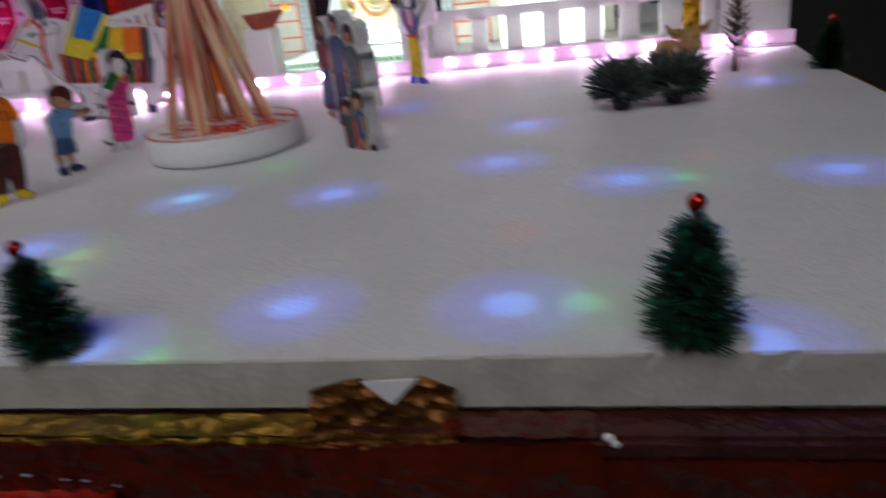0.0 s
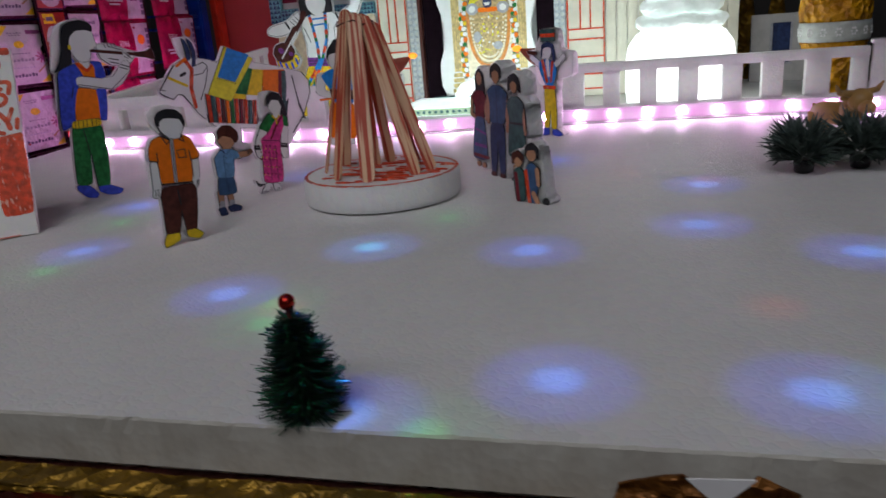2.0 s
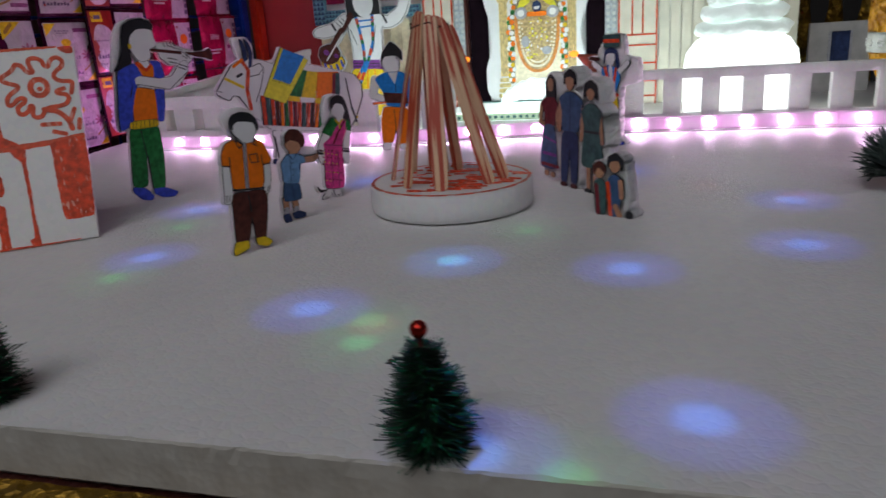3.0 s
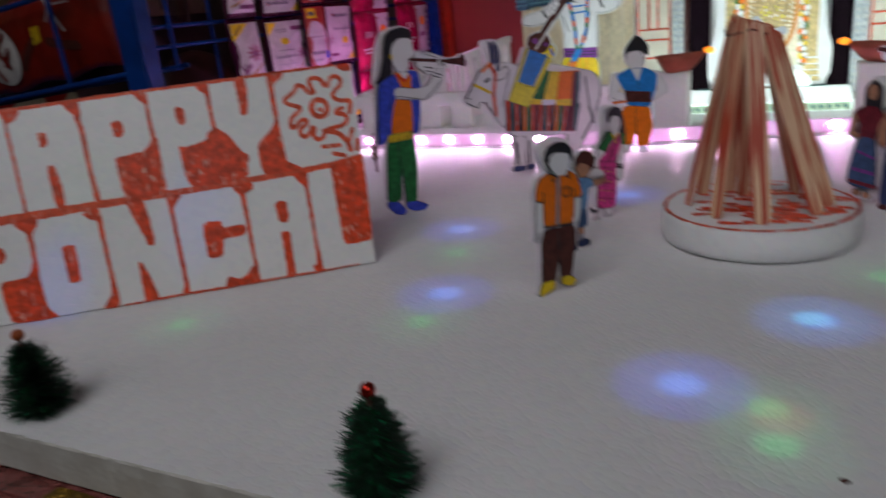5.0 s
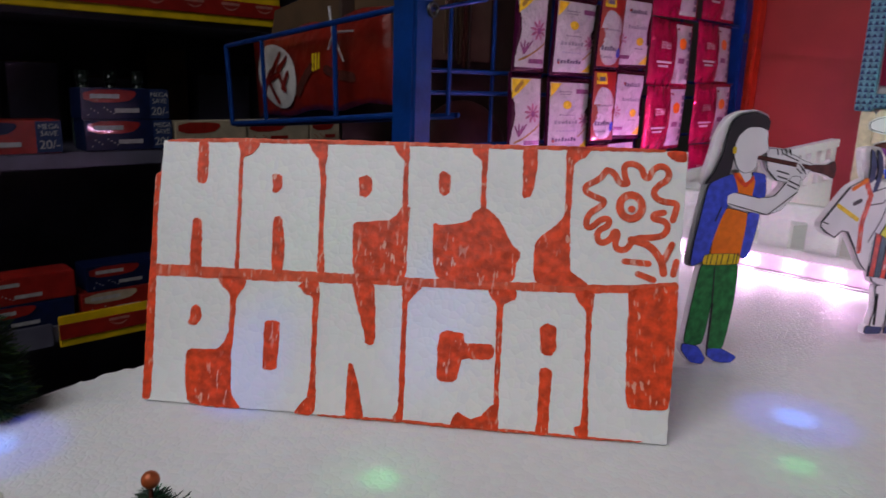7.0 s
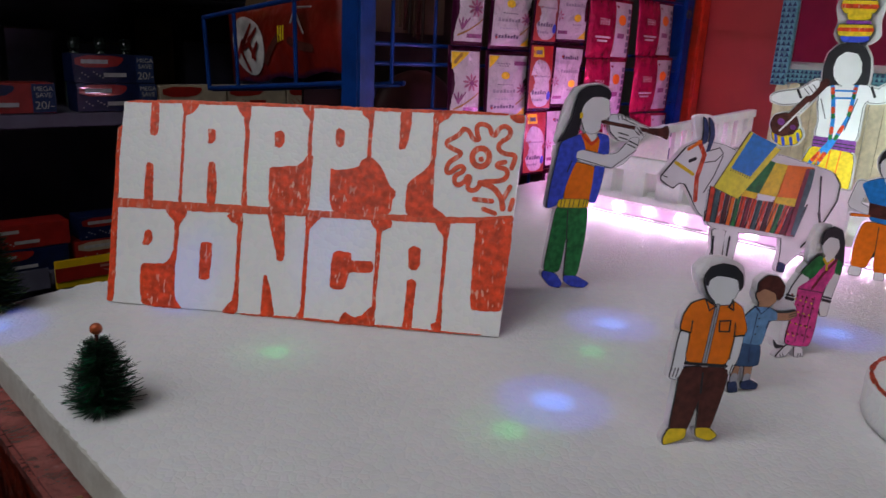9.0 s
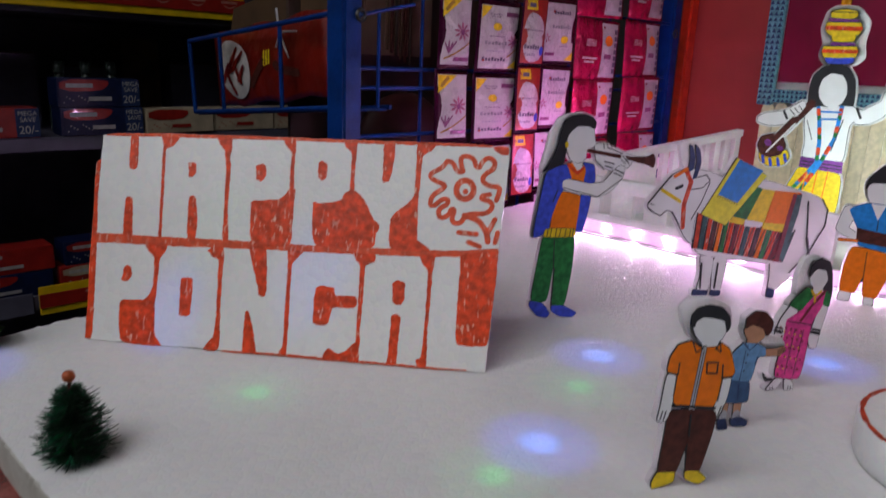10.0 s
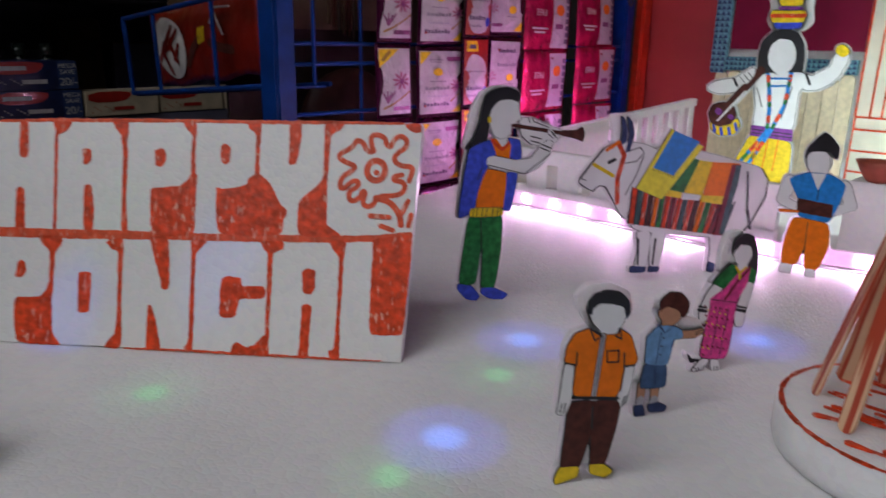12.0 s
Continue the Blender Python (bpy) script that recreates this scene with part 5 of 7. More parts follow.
trio += [
    (K, so(tp((1338, 166), (1338, 146), (1354, 136), (1370, 146), (1370, 166), (1362, 152), (1346, 152))), 1), (SN, te(1354, 160, 10, 14), 1), (K, so(tp((1340, 156), (1342, 142), (1356, 137), (1368, 144), (1368, 156), (1354, 149))), 0),
    (SN, tl(1328, 200, 1324, 250, 5, 4), 1), (SN, tl(1382, 200, 1386, 248, 5, 4), 1),
    (DN, so(tp((1324, 190), (1344, 178), (1366, 178), (1388, 192), (1384, 215), (1376, 252), (1330, 252), (1332, 212))), 1), (NV, tl(1355, 182, 1354, 250, 1.2, 1.2), 0),
    (NV, so(tp((1330, 250), (1376, 250), (1372, 350), (1354, 350), (1353, 270), (1344, 350), (1326, 350))), 1), (BR, te(1334, 354, 8, 5), 1), (BR, te(1362, 354, 8, 5), 1),
]
trio += [
    (K, so(tp((1390, 188), (1392, 162), (1408, 154), (1424, 164), (1426, 190), (1416, 180), (1398, 180))), 1), (SN, te(1408, 176, 9, 13), 1), (K, so(tp((1393, 178), (1394, 162), (1408, 156), (1422, 164), (1422, 178), (1408, 167))), 0),
    (SN, tl(1388, 220, 1384, 262, 4, 4), 1), (SN, tl(1432, 220, 1436, 262, 4, 4), 1), (SN, tl(1402, 310, 1402, 350, 5, 4), 1), (SN, tl(1418, 310, 1420, 350, 5, 4), 1),
    (TE, so(tp((1384, 210), (1400, 196), (1418, 196), (1436, 210), (1430, 240), (1442, 312), (1382, 312), (1392, 240))), 1), (K, tl(1394, 246, 1430, 246, 2, 2), 0),
    (K, te(1400, 356, 8, 5), 1), (K, te(1422, 356, 8, 5), 1)]
cutout("paper_cutout_trio", "paper cut-out of three people in red, blue and green", "paper figure", (0.0495, 0.4035), -47, 0.00045, (86, 197), trio, FIGMATS, thick=0.014, squeeze=1.13, border=0.0018)

cutout("paper_cutout_seated_pair", "small paper cut-out of two children sitting together", "paper figure", (0.083, 0.3185), -28, 0.00037, (33, 112), [
    (0, so([(6, 26), (40, 0), (66, 10), (74, 60), (76, 110), (30, 112)]), 1),
    (SN, ell(16, 30, 10, 13), 1), (BR, so([(2, 40), (2, 18), (16, 10), (30, 20), (28, 34), (14, 22)]), 1), (SN, ell(48, 16, 11, 14), 1), (K, so([(34, 22), (34, 2), (50, -6), (64, 6), (62, 28), (56, 8), (40, 10)]), 1),
    ] + [
    (TE, so([(4, 50), (18, 42), (30, 52), (30, 110), (8, 110)]), 1), (MA, limb(10, 56, 14, 108, 4), 0), (DN, so([(34, 40), (48, 32), (62, 42), (62, 72), (54, 112), (34, 112)]), 1), (SN, limb(60, 46, 62, 74, 5, 4), 1),
    (RD, limb(34, 50, 40, 110, 4), 0), (SN, limb(50, 92, 58, 110, 5), 0), (K, ell(78, 106, 7, 7), 1)], FIGMATS, thick=0.012)


# ---- stick bonfire on its round foam base ----
fire = thing("stick_bonfire_model", "cone of red-painted craft sticks on a round white foam base", "bonfire model", pose(-0.034, 0.345, 0))
bm = lathe(bmesh.new(), [(0.0580, 0.0010), (0.0600, 0.0016), (0.0608, 0.0045), (0.0608, 0.0190), (0.0603, 0.0208), (0.0592, 0.0215)], 64)
part("foam_disc", bm, [FOAM_EDGE], fire)
for fa in (-77, -160, 20, 90):
    part("foot", rod(bmesh.new(), (0.052 * math.cos(radians(fa)), 0.052 * math.sin(radians(fa)), 0), (0.052 * math.cos(radians(fa)), 0.052 * math.sin(radians(fa)), 0.0030), 0.0032, 0.0032, 10), BROWN, fire, "dark cork foot")
part("glue_ring", lathe(bmesh.new(), [(0.0540, 0.0), (0.0560, 0.0002), (0.0568, 0.0020), (0.0550, 0.0024)], 48), mat("brown_glue", (0.10, 0.05, 0.025), 0.6, vary=0.5, scale=140), fire, "brown dried glue")
bm = bmesh.new()
for i in range(60):
    a0, a1 = 2 * math.pi * i / 60, 2 * math.pi * (i + 1) / 60
    stroke(bm, [(0.0585 * math.cos(a0), 0.0585 * math.sin(a0)), (0.0585 * math.cos(a1), 0.0585 * math.sin(a1))], 0.0011 + 0.0003 * math.sin(i * 2.1), -0.0002)
rnd = random.Random(8)
for i in range(84):
    a, r, ln = rnd.uniform(0, 6.28), rnd.uniform(0.012, 0.05), rnd.uniform(0.004, 0.014)
    x, y, d = r * math.cos(a), r * math.sin(a), rnd.uniform(-0.3, 0.3)
    slab(bm, limb(x, y, x + ln * math.cos(d), y + ln * math.sin(d), rnd.uniform(0.0008, 0.0022), 0.0008, 4), -0.0004 - i * 0.00001, 0.0002)
for v in bm.verts:
    v.co = Vector((v.co.x, v.co.z, 0.0215 - v.co.y))
part("brush_mark", bm, REDINK, fire, "red brush strokes on the top face")


def stick_mesh(length, w, t=0.0016):
    bm = bmesh.new()
    slab(bm, [(x, y + length / 2) for x, y in limb(0, -length / 2 + w / 2, 0, length / 2 - w / 2, w / 2, w / 2, 6)], -t / 2, t / 2)
    return bm


# foot angle and radius, top, turn about its own length
STICKS = ((-170, .0445, -.018, -.003, .139, 20), (-121, .043, -.013, -.008, .141, 0), (-83, .0460, -.006, -.009, .138, 0), (-33, .042, .000, -.006, .136, -48),
          (-4, .042, .004, .001, .131, -66), (154, .042, -.017, .004, .142, -60), (94, .030, -.006, .005, .138, 0), (122, .020, -.010, .002, .139, 0), (128, .034, -.013, .006, .139, -30), (50, .034, -.002, .006, .136, 0))
for ang, rad, tx, ty, tz, twist in STICKS:
    a = radians(ang)
    foot = Vector((rad * math.cos(a), rad * math.sin(a), 0.0210))
    top = Vector((tx, ty, tz))
    d = top - foot
    ob = part("stick", stick_mesh(d.length, 0.0108 if ang == -83 else 0.0086), STICK, fire)
    z = d.normalized()
    x = Vector((-math.sin(a), math.cos(a), 0))
    x = (x - z * x.dot(z)).normalized()
    x = Matrix.Rotation(radians(twist), 3, z) @ x
    y = z.cross(x)
    ob.matrix_local = Matrix(((x.x, y.x, z.x, foot.x), (x.y, y.y, z.y, foot.y), (x.z, y.z, z.z, foot.z), (0, 0, 0, 1)))
bm = bmesh.new()
for i in range(14):
    a = i * 0.45
    rod(bm, (-0.009 + 0.0140 * math.cos(a), 0.0120 * math.sin(a), 0.130 + 0.0012 * (i % 4)), (-0.009 + 0.0140 * math.cos(a + .45), 0.0120 * math.sin(a + .45), 0.130 + 0.0012 * ((i + 1) % 4)), 0.0005, n=5)
part("binding_thread", bm, BROWN, fire)


# ---- bristle trees along the rim ----
def bristle_tree(name, x, y, h, r, lean, seed, label, glitter=0.20, tinsel=TINSEL, ball=BALL):
    rnd = random.Random(seed)
    t = thing(name, label, "miniature tree", pose(x, y, 0, lean[0], lean[1], 0), group="bristle trees")
    part("trunk_wire", rod(bmesh.new(), (0, 0, 0), (0, 0, h * 0.93), 0.0011, 0.0007, 8), BROWN, t)
    bm = bmesh.new()
    for i in range(3800):
        u = (i + rnd.random()) / 3800
        z = h * (0.06 + 0.84 * u)
        a = i * 2.39996 + rnd.uniform(-.3, .3)
        tuft = 0.86 + 0.20 * math.sin(3 * a + seed) * math.sin(u * 19 + seed * 2) + 0.10 * math.sin(a - 0.6)
        reach = r * (1 - 0.66 * u ** 1.7) * min(1.0, 0.84 + u * 1.5) * tuft * rnd.uniform(0.62, 1.04)
        d = Vector((math.cos(a), math.sin(a), rnd.uniform(-.15, .45)))
        p = Vector((0, 0, z - 0.003))
        q = p + d * reach
        w = Vector((-math.sin(a), math.cos(a), rnd.uniform(-.6, .6))).normalized() * rnd.uniform(0.00016, 0.00034)
        vs = [bm.verts.new(c) for c in (p - w * 0.6, p + w * 0.6, q + w, q - w)]
        bm.faces.new(vs).material_index = 1 if rnd.random() < glitter else 0
    part("crown", bm, [NEEDLE, tinsel], t)
    part("bauble", blob(bmesh.new(), (0, 0, h * 0.965), (0.0029, 0.0029, 0.0029), 0, 14, 10), ball, t, "shiny red bauble" if ball is BALL else "dull copper bauble")
    part("foot", rod(bmesh.new(), (0, 0, 0), (0, 0, 0.003), 0.004, 0.003, 10), POT, t)
    return t


TREE = "dark green bristle tree with red bauble on the foam rim"
bristle_tree("miniature_tree", 0.047, 0.026, 0.0440, 0.0188, (0, -3), 1, TREE)
bristle_tree("miniature_tree", -0.139, 0.027, 0.0452, 0.0185, (0, 2), 2, TREE)
bristle_tree("miniature_tree", -0.331, 0.026, 0.0415, 0.0200, (-3, -6), 3, "plump dark green bristle tree with copper bauble", 0.2, TINSEL, DULLBALL)
bristle_tree("miniature_tree", 0.280, 0.031, 0.0490, 0.0195, (0, -1), 4, TREE)
bristle_tree("miniature_tree", -0.504, 0.020, 0.0635, 0.0205, (0, -2), 5, "glittering green tinsel tree on the foam corner", 0.26, BRIGHTTINSEL)
bristle_tree("miniature_tree", 0.463, 0.513, 0.045, 0.0185, (0, 0), 6, "dark green bristle tree at the far rim")
bristle_tree("miniature_tree", 0.452, 0.285, 0.050, 0.017, (0, 0), 7, TREE)


# ---- plastic plants and toy cow ----
def spiky_bush(x, y, h, r, seed):
    rnd = random.Random(seed)
    t = thing("potted_bush", "dark spiky plastic bush in a small black pot", "plant", pose(x, y, 0), group="potted bushes")
    part("pot", lathe(bmesh.new(), [(0.005, 0), (0.0068, 0.001), (0.0075, 0.010), (0.0065, 0.0105)], 18), POT, t)
    bm = bmesh.new()
    for i in range(230):
        a, e = rnd.uniform(0, 6.283), math.asin(rnd.uniform(-0.10, 0.98))
        d = Vector((math.cos(a) * math.cos(e), math.sin(a) * math.cos(e), math.sin(e)))
        ln = rnd.uniform(0.75, 1.1) * (r * math.cos(e) + h * math.sin(e) * 0.85)
        p = Vector((0, 0, 0.011)) + d * ln * 0.12
        side = d.cross(Vector((rnd.uniform(-1, 1), rnd.uniform(-1, 1), 1))).normalized() * 0.0020
        up = side.cross(d).normalized() * 0.0005
        tip, mid = p + d * ln * 0.88 + Vector((0, 0, rnd.uniform(-.003, .002))), p + d * ln * 0.55
        a0, b0, c0, d0, e0 = (bm.verts.new(c) for c in (p, mid + side + up, tip, mid - side + up, mid - up))
        for tri in ((a0, b0, e0), (a0, e0, d0), (b0, c0, e0), (e0, c0, d0)):
            bm.faces.new(tri)
        if i % 2:
            for s in (-1, 1):
                q = p + d * ln * 0.5
                dd = (d + side.normalized() * s * 0.8).normalized()
                vs = [bm.verts.new(c) for c in (q - up * 2, q + dd * ln * 0.2 + side * 0.6, q + dd * ln * 0.36, q + dd * ln * 0.2 - side * 0.6)]
                bm.faces.new(vs)
    part("foliage", bm, LEAF, t)


spiky_bush(0.278, 0.397, 0.031, 0.0260, 1)
spiky_bush(0.319, 0.410, 0.031, 0.0275, 2)

t = thing("plastic_fern", "tall brownish green plastic sprig standing in the foam", "plant", pose(0.387, 0.533, 0))
part("stem", rod(bmesh.new(), (0, 0, 0), (0.002, 0, 0.072), 0.0014, 0.0006, 8), BROWN, t)
part("stem", rod(bmesh.new(), (0.003, 0.001, 0), (0.010, 0.001, 0.050), 0.0012, 0.0006, 8), CLAY, t, "reddish side stem")
bm = bmesh.new()
for i in range(84):
    u = i / 84
    z = 0.018 + 0.055 * u
    a = i * 2.4
    ln = 0.018 * (1 - u) ** 0.6 + 0.005
    d = Vector((math.cos(a), math.sin(a), 0.62))
    d.normalize()
    p = Vector((0.002 * u, 0, z))
    s = Vector((-math.sin(a), math.cos(a), 0)) * 0.0019
    vs = [bm.verts.new(c) for c in (p, p + d * ln * 0.5 + s, p + d * ln, p + d * ln * 0.5 - s)]
    bm.faces.new(vs)
for k in range(5):
    a = k * 1.3
    d = Vector((math.cos(a), math.sin(a), 0.05))
    for j in range(5):
        p = Vector((0, 0, 0.016)) + d * (0.004 + 0.004 * j)
        s = Vector((-math.sin(a), math.cos(a), 0.6)) * 0.0045
        for sg in (-1, 1):
            vs = [bm.verts.new(c) for c in (p, p + s * sg * 0.5 + d * 0.003, p + s * sg + d * 0.004, p + s * sg * 0.5)]
            bm.faces.new(vs)
part("foliage", bm, mat("olive_plastic", (0.15, 0.115, 0.045), 0.5, vary=0.3), t)

t = thing("plastic_sprig", "small brownish plastic sprig behind the figures", "plant", pose(-0.432, 0.506, 0))
part("stem", rod(bmesh.new(), (0, 0, 0), (0, 0, 0.035), 0.0012, 0.0006, 8), BROWN, t)
bm = bmesh.new()
for i in range(50):
    a, z = i * 2.4, 0.010 + 0.028 * i / 50
    d = Vector((math.cos(a), math.sin(a), 0.8)).normalized()
    s = Vector((-math.sin(a), math.cos(a), 0)) * 0.0012
    p = Vector((0, 0, z))
    bm.faces.new([bm.verts.new(c) for c in (p, p + d * 0.006 + s, p + d * 0.011, p + d * 0.006 - s)])
part("foliage", bm, mat("bronze_plastic", (0.16, 0.10, 0.03), 0.5, vary=0.3), t)

bm = bmesh.new()
blob(bm, (-0.004, 0, 0.0200), (0.0275, 0.0115, 0.0105))
blob(bm, (0.020, -0.001, 0.0245), (0.0110, 0.0095, 0.0130))
blob(bm, (0.031, -0.003, 0.0350), (0.0100, 0.0105, 0.0098))
blob(bm, (0.042, -0.005, 0.0300), (0.0085, 0.0060, 0.0058))
for x, y in ((-0.022, -0.006), (-0.022, 0.006), (0.018, -0.006), (0.018, 0.006)):
    rod(bm, (x, y, 0), (x, y, 0.020), 0.0040, 0.0056, 10)
for s in (-1, 1):
    rod(bm, (0.029, -0.003 + s * 0.005, 0.0400), (0.028, -0.003 + s * 0.0185, 0.0420), 0.0034, 0.0026, 8)
    rod(bm, (0.028, -0.003 + s * 0.0183, 0.0419), (0.029, -0.003 + s * 0.0235, 0.0490), 0.0027, 0.0008, 8)
    blob(bm, (0.026, -0.003 + s * 0.0110, 0.0370), (0.0025, 0.0055, 0.0025), 0, 8, 6)
rod(bm, (-0.030, 0, 0.026), (-0.034, 0.002, 0.010), 0.0018, 0.001, 6)
cow = thing("toy_cow", "plain tan plastic toy cow with short horns behind the bushes", "toy", pose(0.335, 0.553, 0, 0, 0, -64))
part("body", bm, TAN, cow, smooth=True)

# ---- light strip and balustrades ----
led = thing("led_light_strip", "lit pink LED strip along the foot of the balustrade", "light strip", pose(0, 0, 0))
ahead = 0.0147
for a, b in (*zip(STRIP[:-1], STRIP[1:]), STRIP_SIDE[::-1]):
    ln, ang = math.dist(a, b), math.degrees(math.atan2(b[1] - a[1], b[0] - a[0]))
    m = pose(a[0], a[1], 0.052 if a == STRIP_SIDE[1] else 0, 0, 0, ang)
    part("strip_channel", box(bmesh.new(), (ln / 2, 0.0065, 0.010), (ln, 0.004, 0.0135), 0, m), PINKLED, led, "translucent strip lit pink")
    part("cable", rod(bmesh.new(), m @ Vector((0, 0.001, 0.0012)), m @ Vector((ln, 0.001, 0.0012)), 0.0011, n=6), CARDW, led)
    side = a == STRIP_SIDE[1]
    u = 0.018 if side else ahead
    while u < ln:
        p = m @ Vector((u, 0.004, 0.0105))
        part("led", blob(bmesh.new(), p, (0.0052, 0.0022, 0.0040), 0, 10, 6), LEDSIDE if side else LEDDOT, led, "glaring LED")
        u += 0.0365 if side else 0.0385
    ahead = u - ln


def balustrade(name, label, a, b, z1, openings, z_lo, z_hi, thick):
    """A foam fence from a to b, with openings given as (from, to) along it."""
    ln, ang = math.dist(a, b), math.degrees(math.atan2(b[1] - a[1], b[0] - a[0]))
    t = thing(name, label, "balustrade", pose(a[0], a[1], 0, 0, 0, ang))
    part("base_rail", box(bmesh.new(), (ln / 2, thick / 2, z_lo / 2), (ln, thick, z_lo), 0, None, 0.0006), FOAM_EDGE, t)
    part("top_rail", box(bmesh.new(), (ln / 2, thick / 2 - 0.0006, (z_hi + z1) / 2), (ln, thick + 0.003, z1 - z_hi), 0, None, 0.0008), FOAM_EDGE, t)
    x = 0.0
    for o0, o1 in list(openings) + [(ln, ln)]:
        if o0 - x > 0.001:
            part("post", box(bmesh.new(), ((x + o0) / 2, thick / 2, (z_lo + z_hi) / 2), (o0 - x, thick - 0.001, z_hi - z_lo), 0), FOAM_EDGE, t)
        x = o1
    return t


x0 = 0.072
balustrade("balustrade_fence", "white foam balustrade with square openings behind the light strip", (x0, 0.698), (0.400, 0.704), 0.0680,
           [(p - x0, q - x0) for p, q in ((0.099, 0.1205), (0.140, 0.162), (0.1813, 0.205), (0.2267, 0.2525), (0.2732, 0.2935), (0.3155, 0.3382), (0.363, 0.3845))], 0.0190, 0.0575, 0.012)
t = thing("balustrade_end_wall", "solid white foam end wall of the balustrade", "wall panel", pose(0.4015, 0.700, 0, 0, 0, -9))
part("foam_panel", box(bmesh.new(), (0.0365, 0.006, 0.035), (0.073, 0.012, 0.070), 0, None, 0.001), FOAM_EDGE, t)
part("coping", box(bmesh.new(), (0.0365, 0.006, 0.0725), (0.077, 0.018, 0.005), 0, None, 0.001), FOAM_EDGE, t)
balustrade("balustrade_fence", "low white foam balustrade with small openings behind the light strip", (-0.545, 0.634), (-0.205, 0.634), 0.066,
           [(0.004 + 0.0425 * i, 0.019 + 0.0425 * i) for i in range(8)], 0.024, 0.051, 0.010)
# the stair parapet rises towards the hut: solid at its foot, narrow bars further up
A, B = Vector((-0.530, 0.650)), Vector((-0.442, 0.962))
LN = (B - A).length
t = thing("stair_parapet", "white foam parapet rising to the hut, with narrow bars", "balustrade", pose(A.x, A.y, 0, 0, 0, math.degrees(math.atan2(B.y - A.y, B.x - A.x))))
ramp_z = lambda u: 0.067 + 0.043 * u / LN
SOLID = 0.165
bm = bmesh.new()
slab(bm, [(0, 0), (SOLID, 0), (SOLID, ramp_z(SOLID) - 0.010), (0, ramp_z(0) - 0.010)], 0.0, 0.010)
part("solid_panel", bm, FOAM_EDGE, t)
bm = bmesh.new()
slab(bm, [(SOLID, 0), (LN, 0), (LN, ramp_z(LN) - 0.052), (SOLID, ramp_z(SOLID) - 0.050)], 0.0004, 0.0096)
part("lower_panel", bm, FOAM_EDGE, t)
bm = bmesh.new()
slab(bm, [(-0.002, ramp_z(0) - 0.0098), (LN, ramp_z(LN) - 0.0098), (LN, ramp_z(LN)), (-0.002, ramp_z(0))], -0.0012, 0.0112)
part("top_rail", bm, FOAM_EDGE, t)
k = SOLID + 0.011
while k < LN - 0.008:
    bm = bmesh.new()
    slab(bm, [(k, ramp_z(k) - 0.053), (k + 0.0105, ramp_z(k) - 0.053), (k + 0.0105, ramp_z(k) - 0.0085), (k, ramp_z(k) - 0.0095)], 0.001, 0.009)
    part("bar", bm, FOAM_EDGE, t)
    k += 0.0195


# ---- the temple front ----
FY = 0.975
front = thing("temple_front", "model temple front of craft sticks, patterned tape and red-lined doors", "model building", pose(0.0019, FY, 0) @ Matrix.Diagonal((0.962, 1, 1, 1)))
part("back_board", box(bmesh.new(), (-0.068, 0.016, 0.18), (0.76, 0.008, 0.36)), FOAM_EDGE, front)
part("maroon_panel", box(bmesh.new(), (-0.345, 0.009, 0.267), (0.172, 0.004, 0.178)), MAROONBOARD, front, "glossy maroon chart paper")


def taped(x0, x1, z0, z1, name, m, m2, n, label):
    bm = box(bmesh.new(), ((x0 + x1) / 2, 0.004, (z0 + z1) / 2), (x1 - x0, 0.010, z1 - z0), 0, None, 0.001)
    size = min(x1 - x0, z1 - z0) / n
    nx, nz = int((x1 - x0) / size), int((z1 - z0) / size)
    for i in range(nx):
        for j in range(nz):
            x, z = x0 + (i + .5) * (x1 - x0) / nx, z0 + (j + .5) * (z1 - z0) / nz
            s = size * 0.42
            slab(bm, [(x - s, z - s * .8), (x + s, z - s * .8), (x, z + s)] if n == 3 else ell(x, z, s * .8, s * .8, 8), -0.0018, -0.0009, 1)
    return part(name, bm, [m, m2], front, label)


taped(-0.4535, -0.432, 0.146, 0.36, "tape_pillar", TILEBLUE, NAVY, 3, "blue triangle-patterned tape")
taped(-0.4315, -0.262, 0.150, 0.168, "tape_band", TILEBLUE, NAVY, 3, "blue triangle-patterned tape")
taped(-0.204, -0.186, 0.0, 0.36, "tape_column", DOTGREY, SILVER, 2, "grey dotted tape")
taped(0.037, 0.055, 0.0, 0.36, "tape_column", DOTGREY, SILVER, 2, "grey dotted tape")
part("brown_edge", box(bmesh.new(), (-0.1835, 0.002, 0.18), (0.005, 0.012, 0.36)), BROWN, front)
for i in range(10):
    ob = part("craft_stick", stick_mesh(0.148 + 0.002 * math.sin(i * 2.3), 0.0176, 0.002), WOOD, front)
    ob.matrix_local = pose(-0.437 + 0.0184 * i, 0.004 + 0.0006 * (i % 2), 0.001)
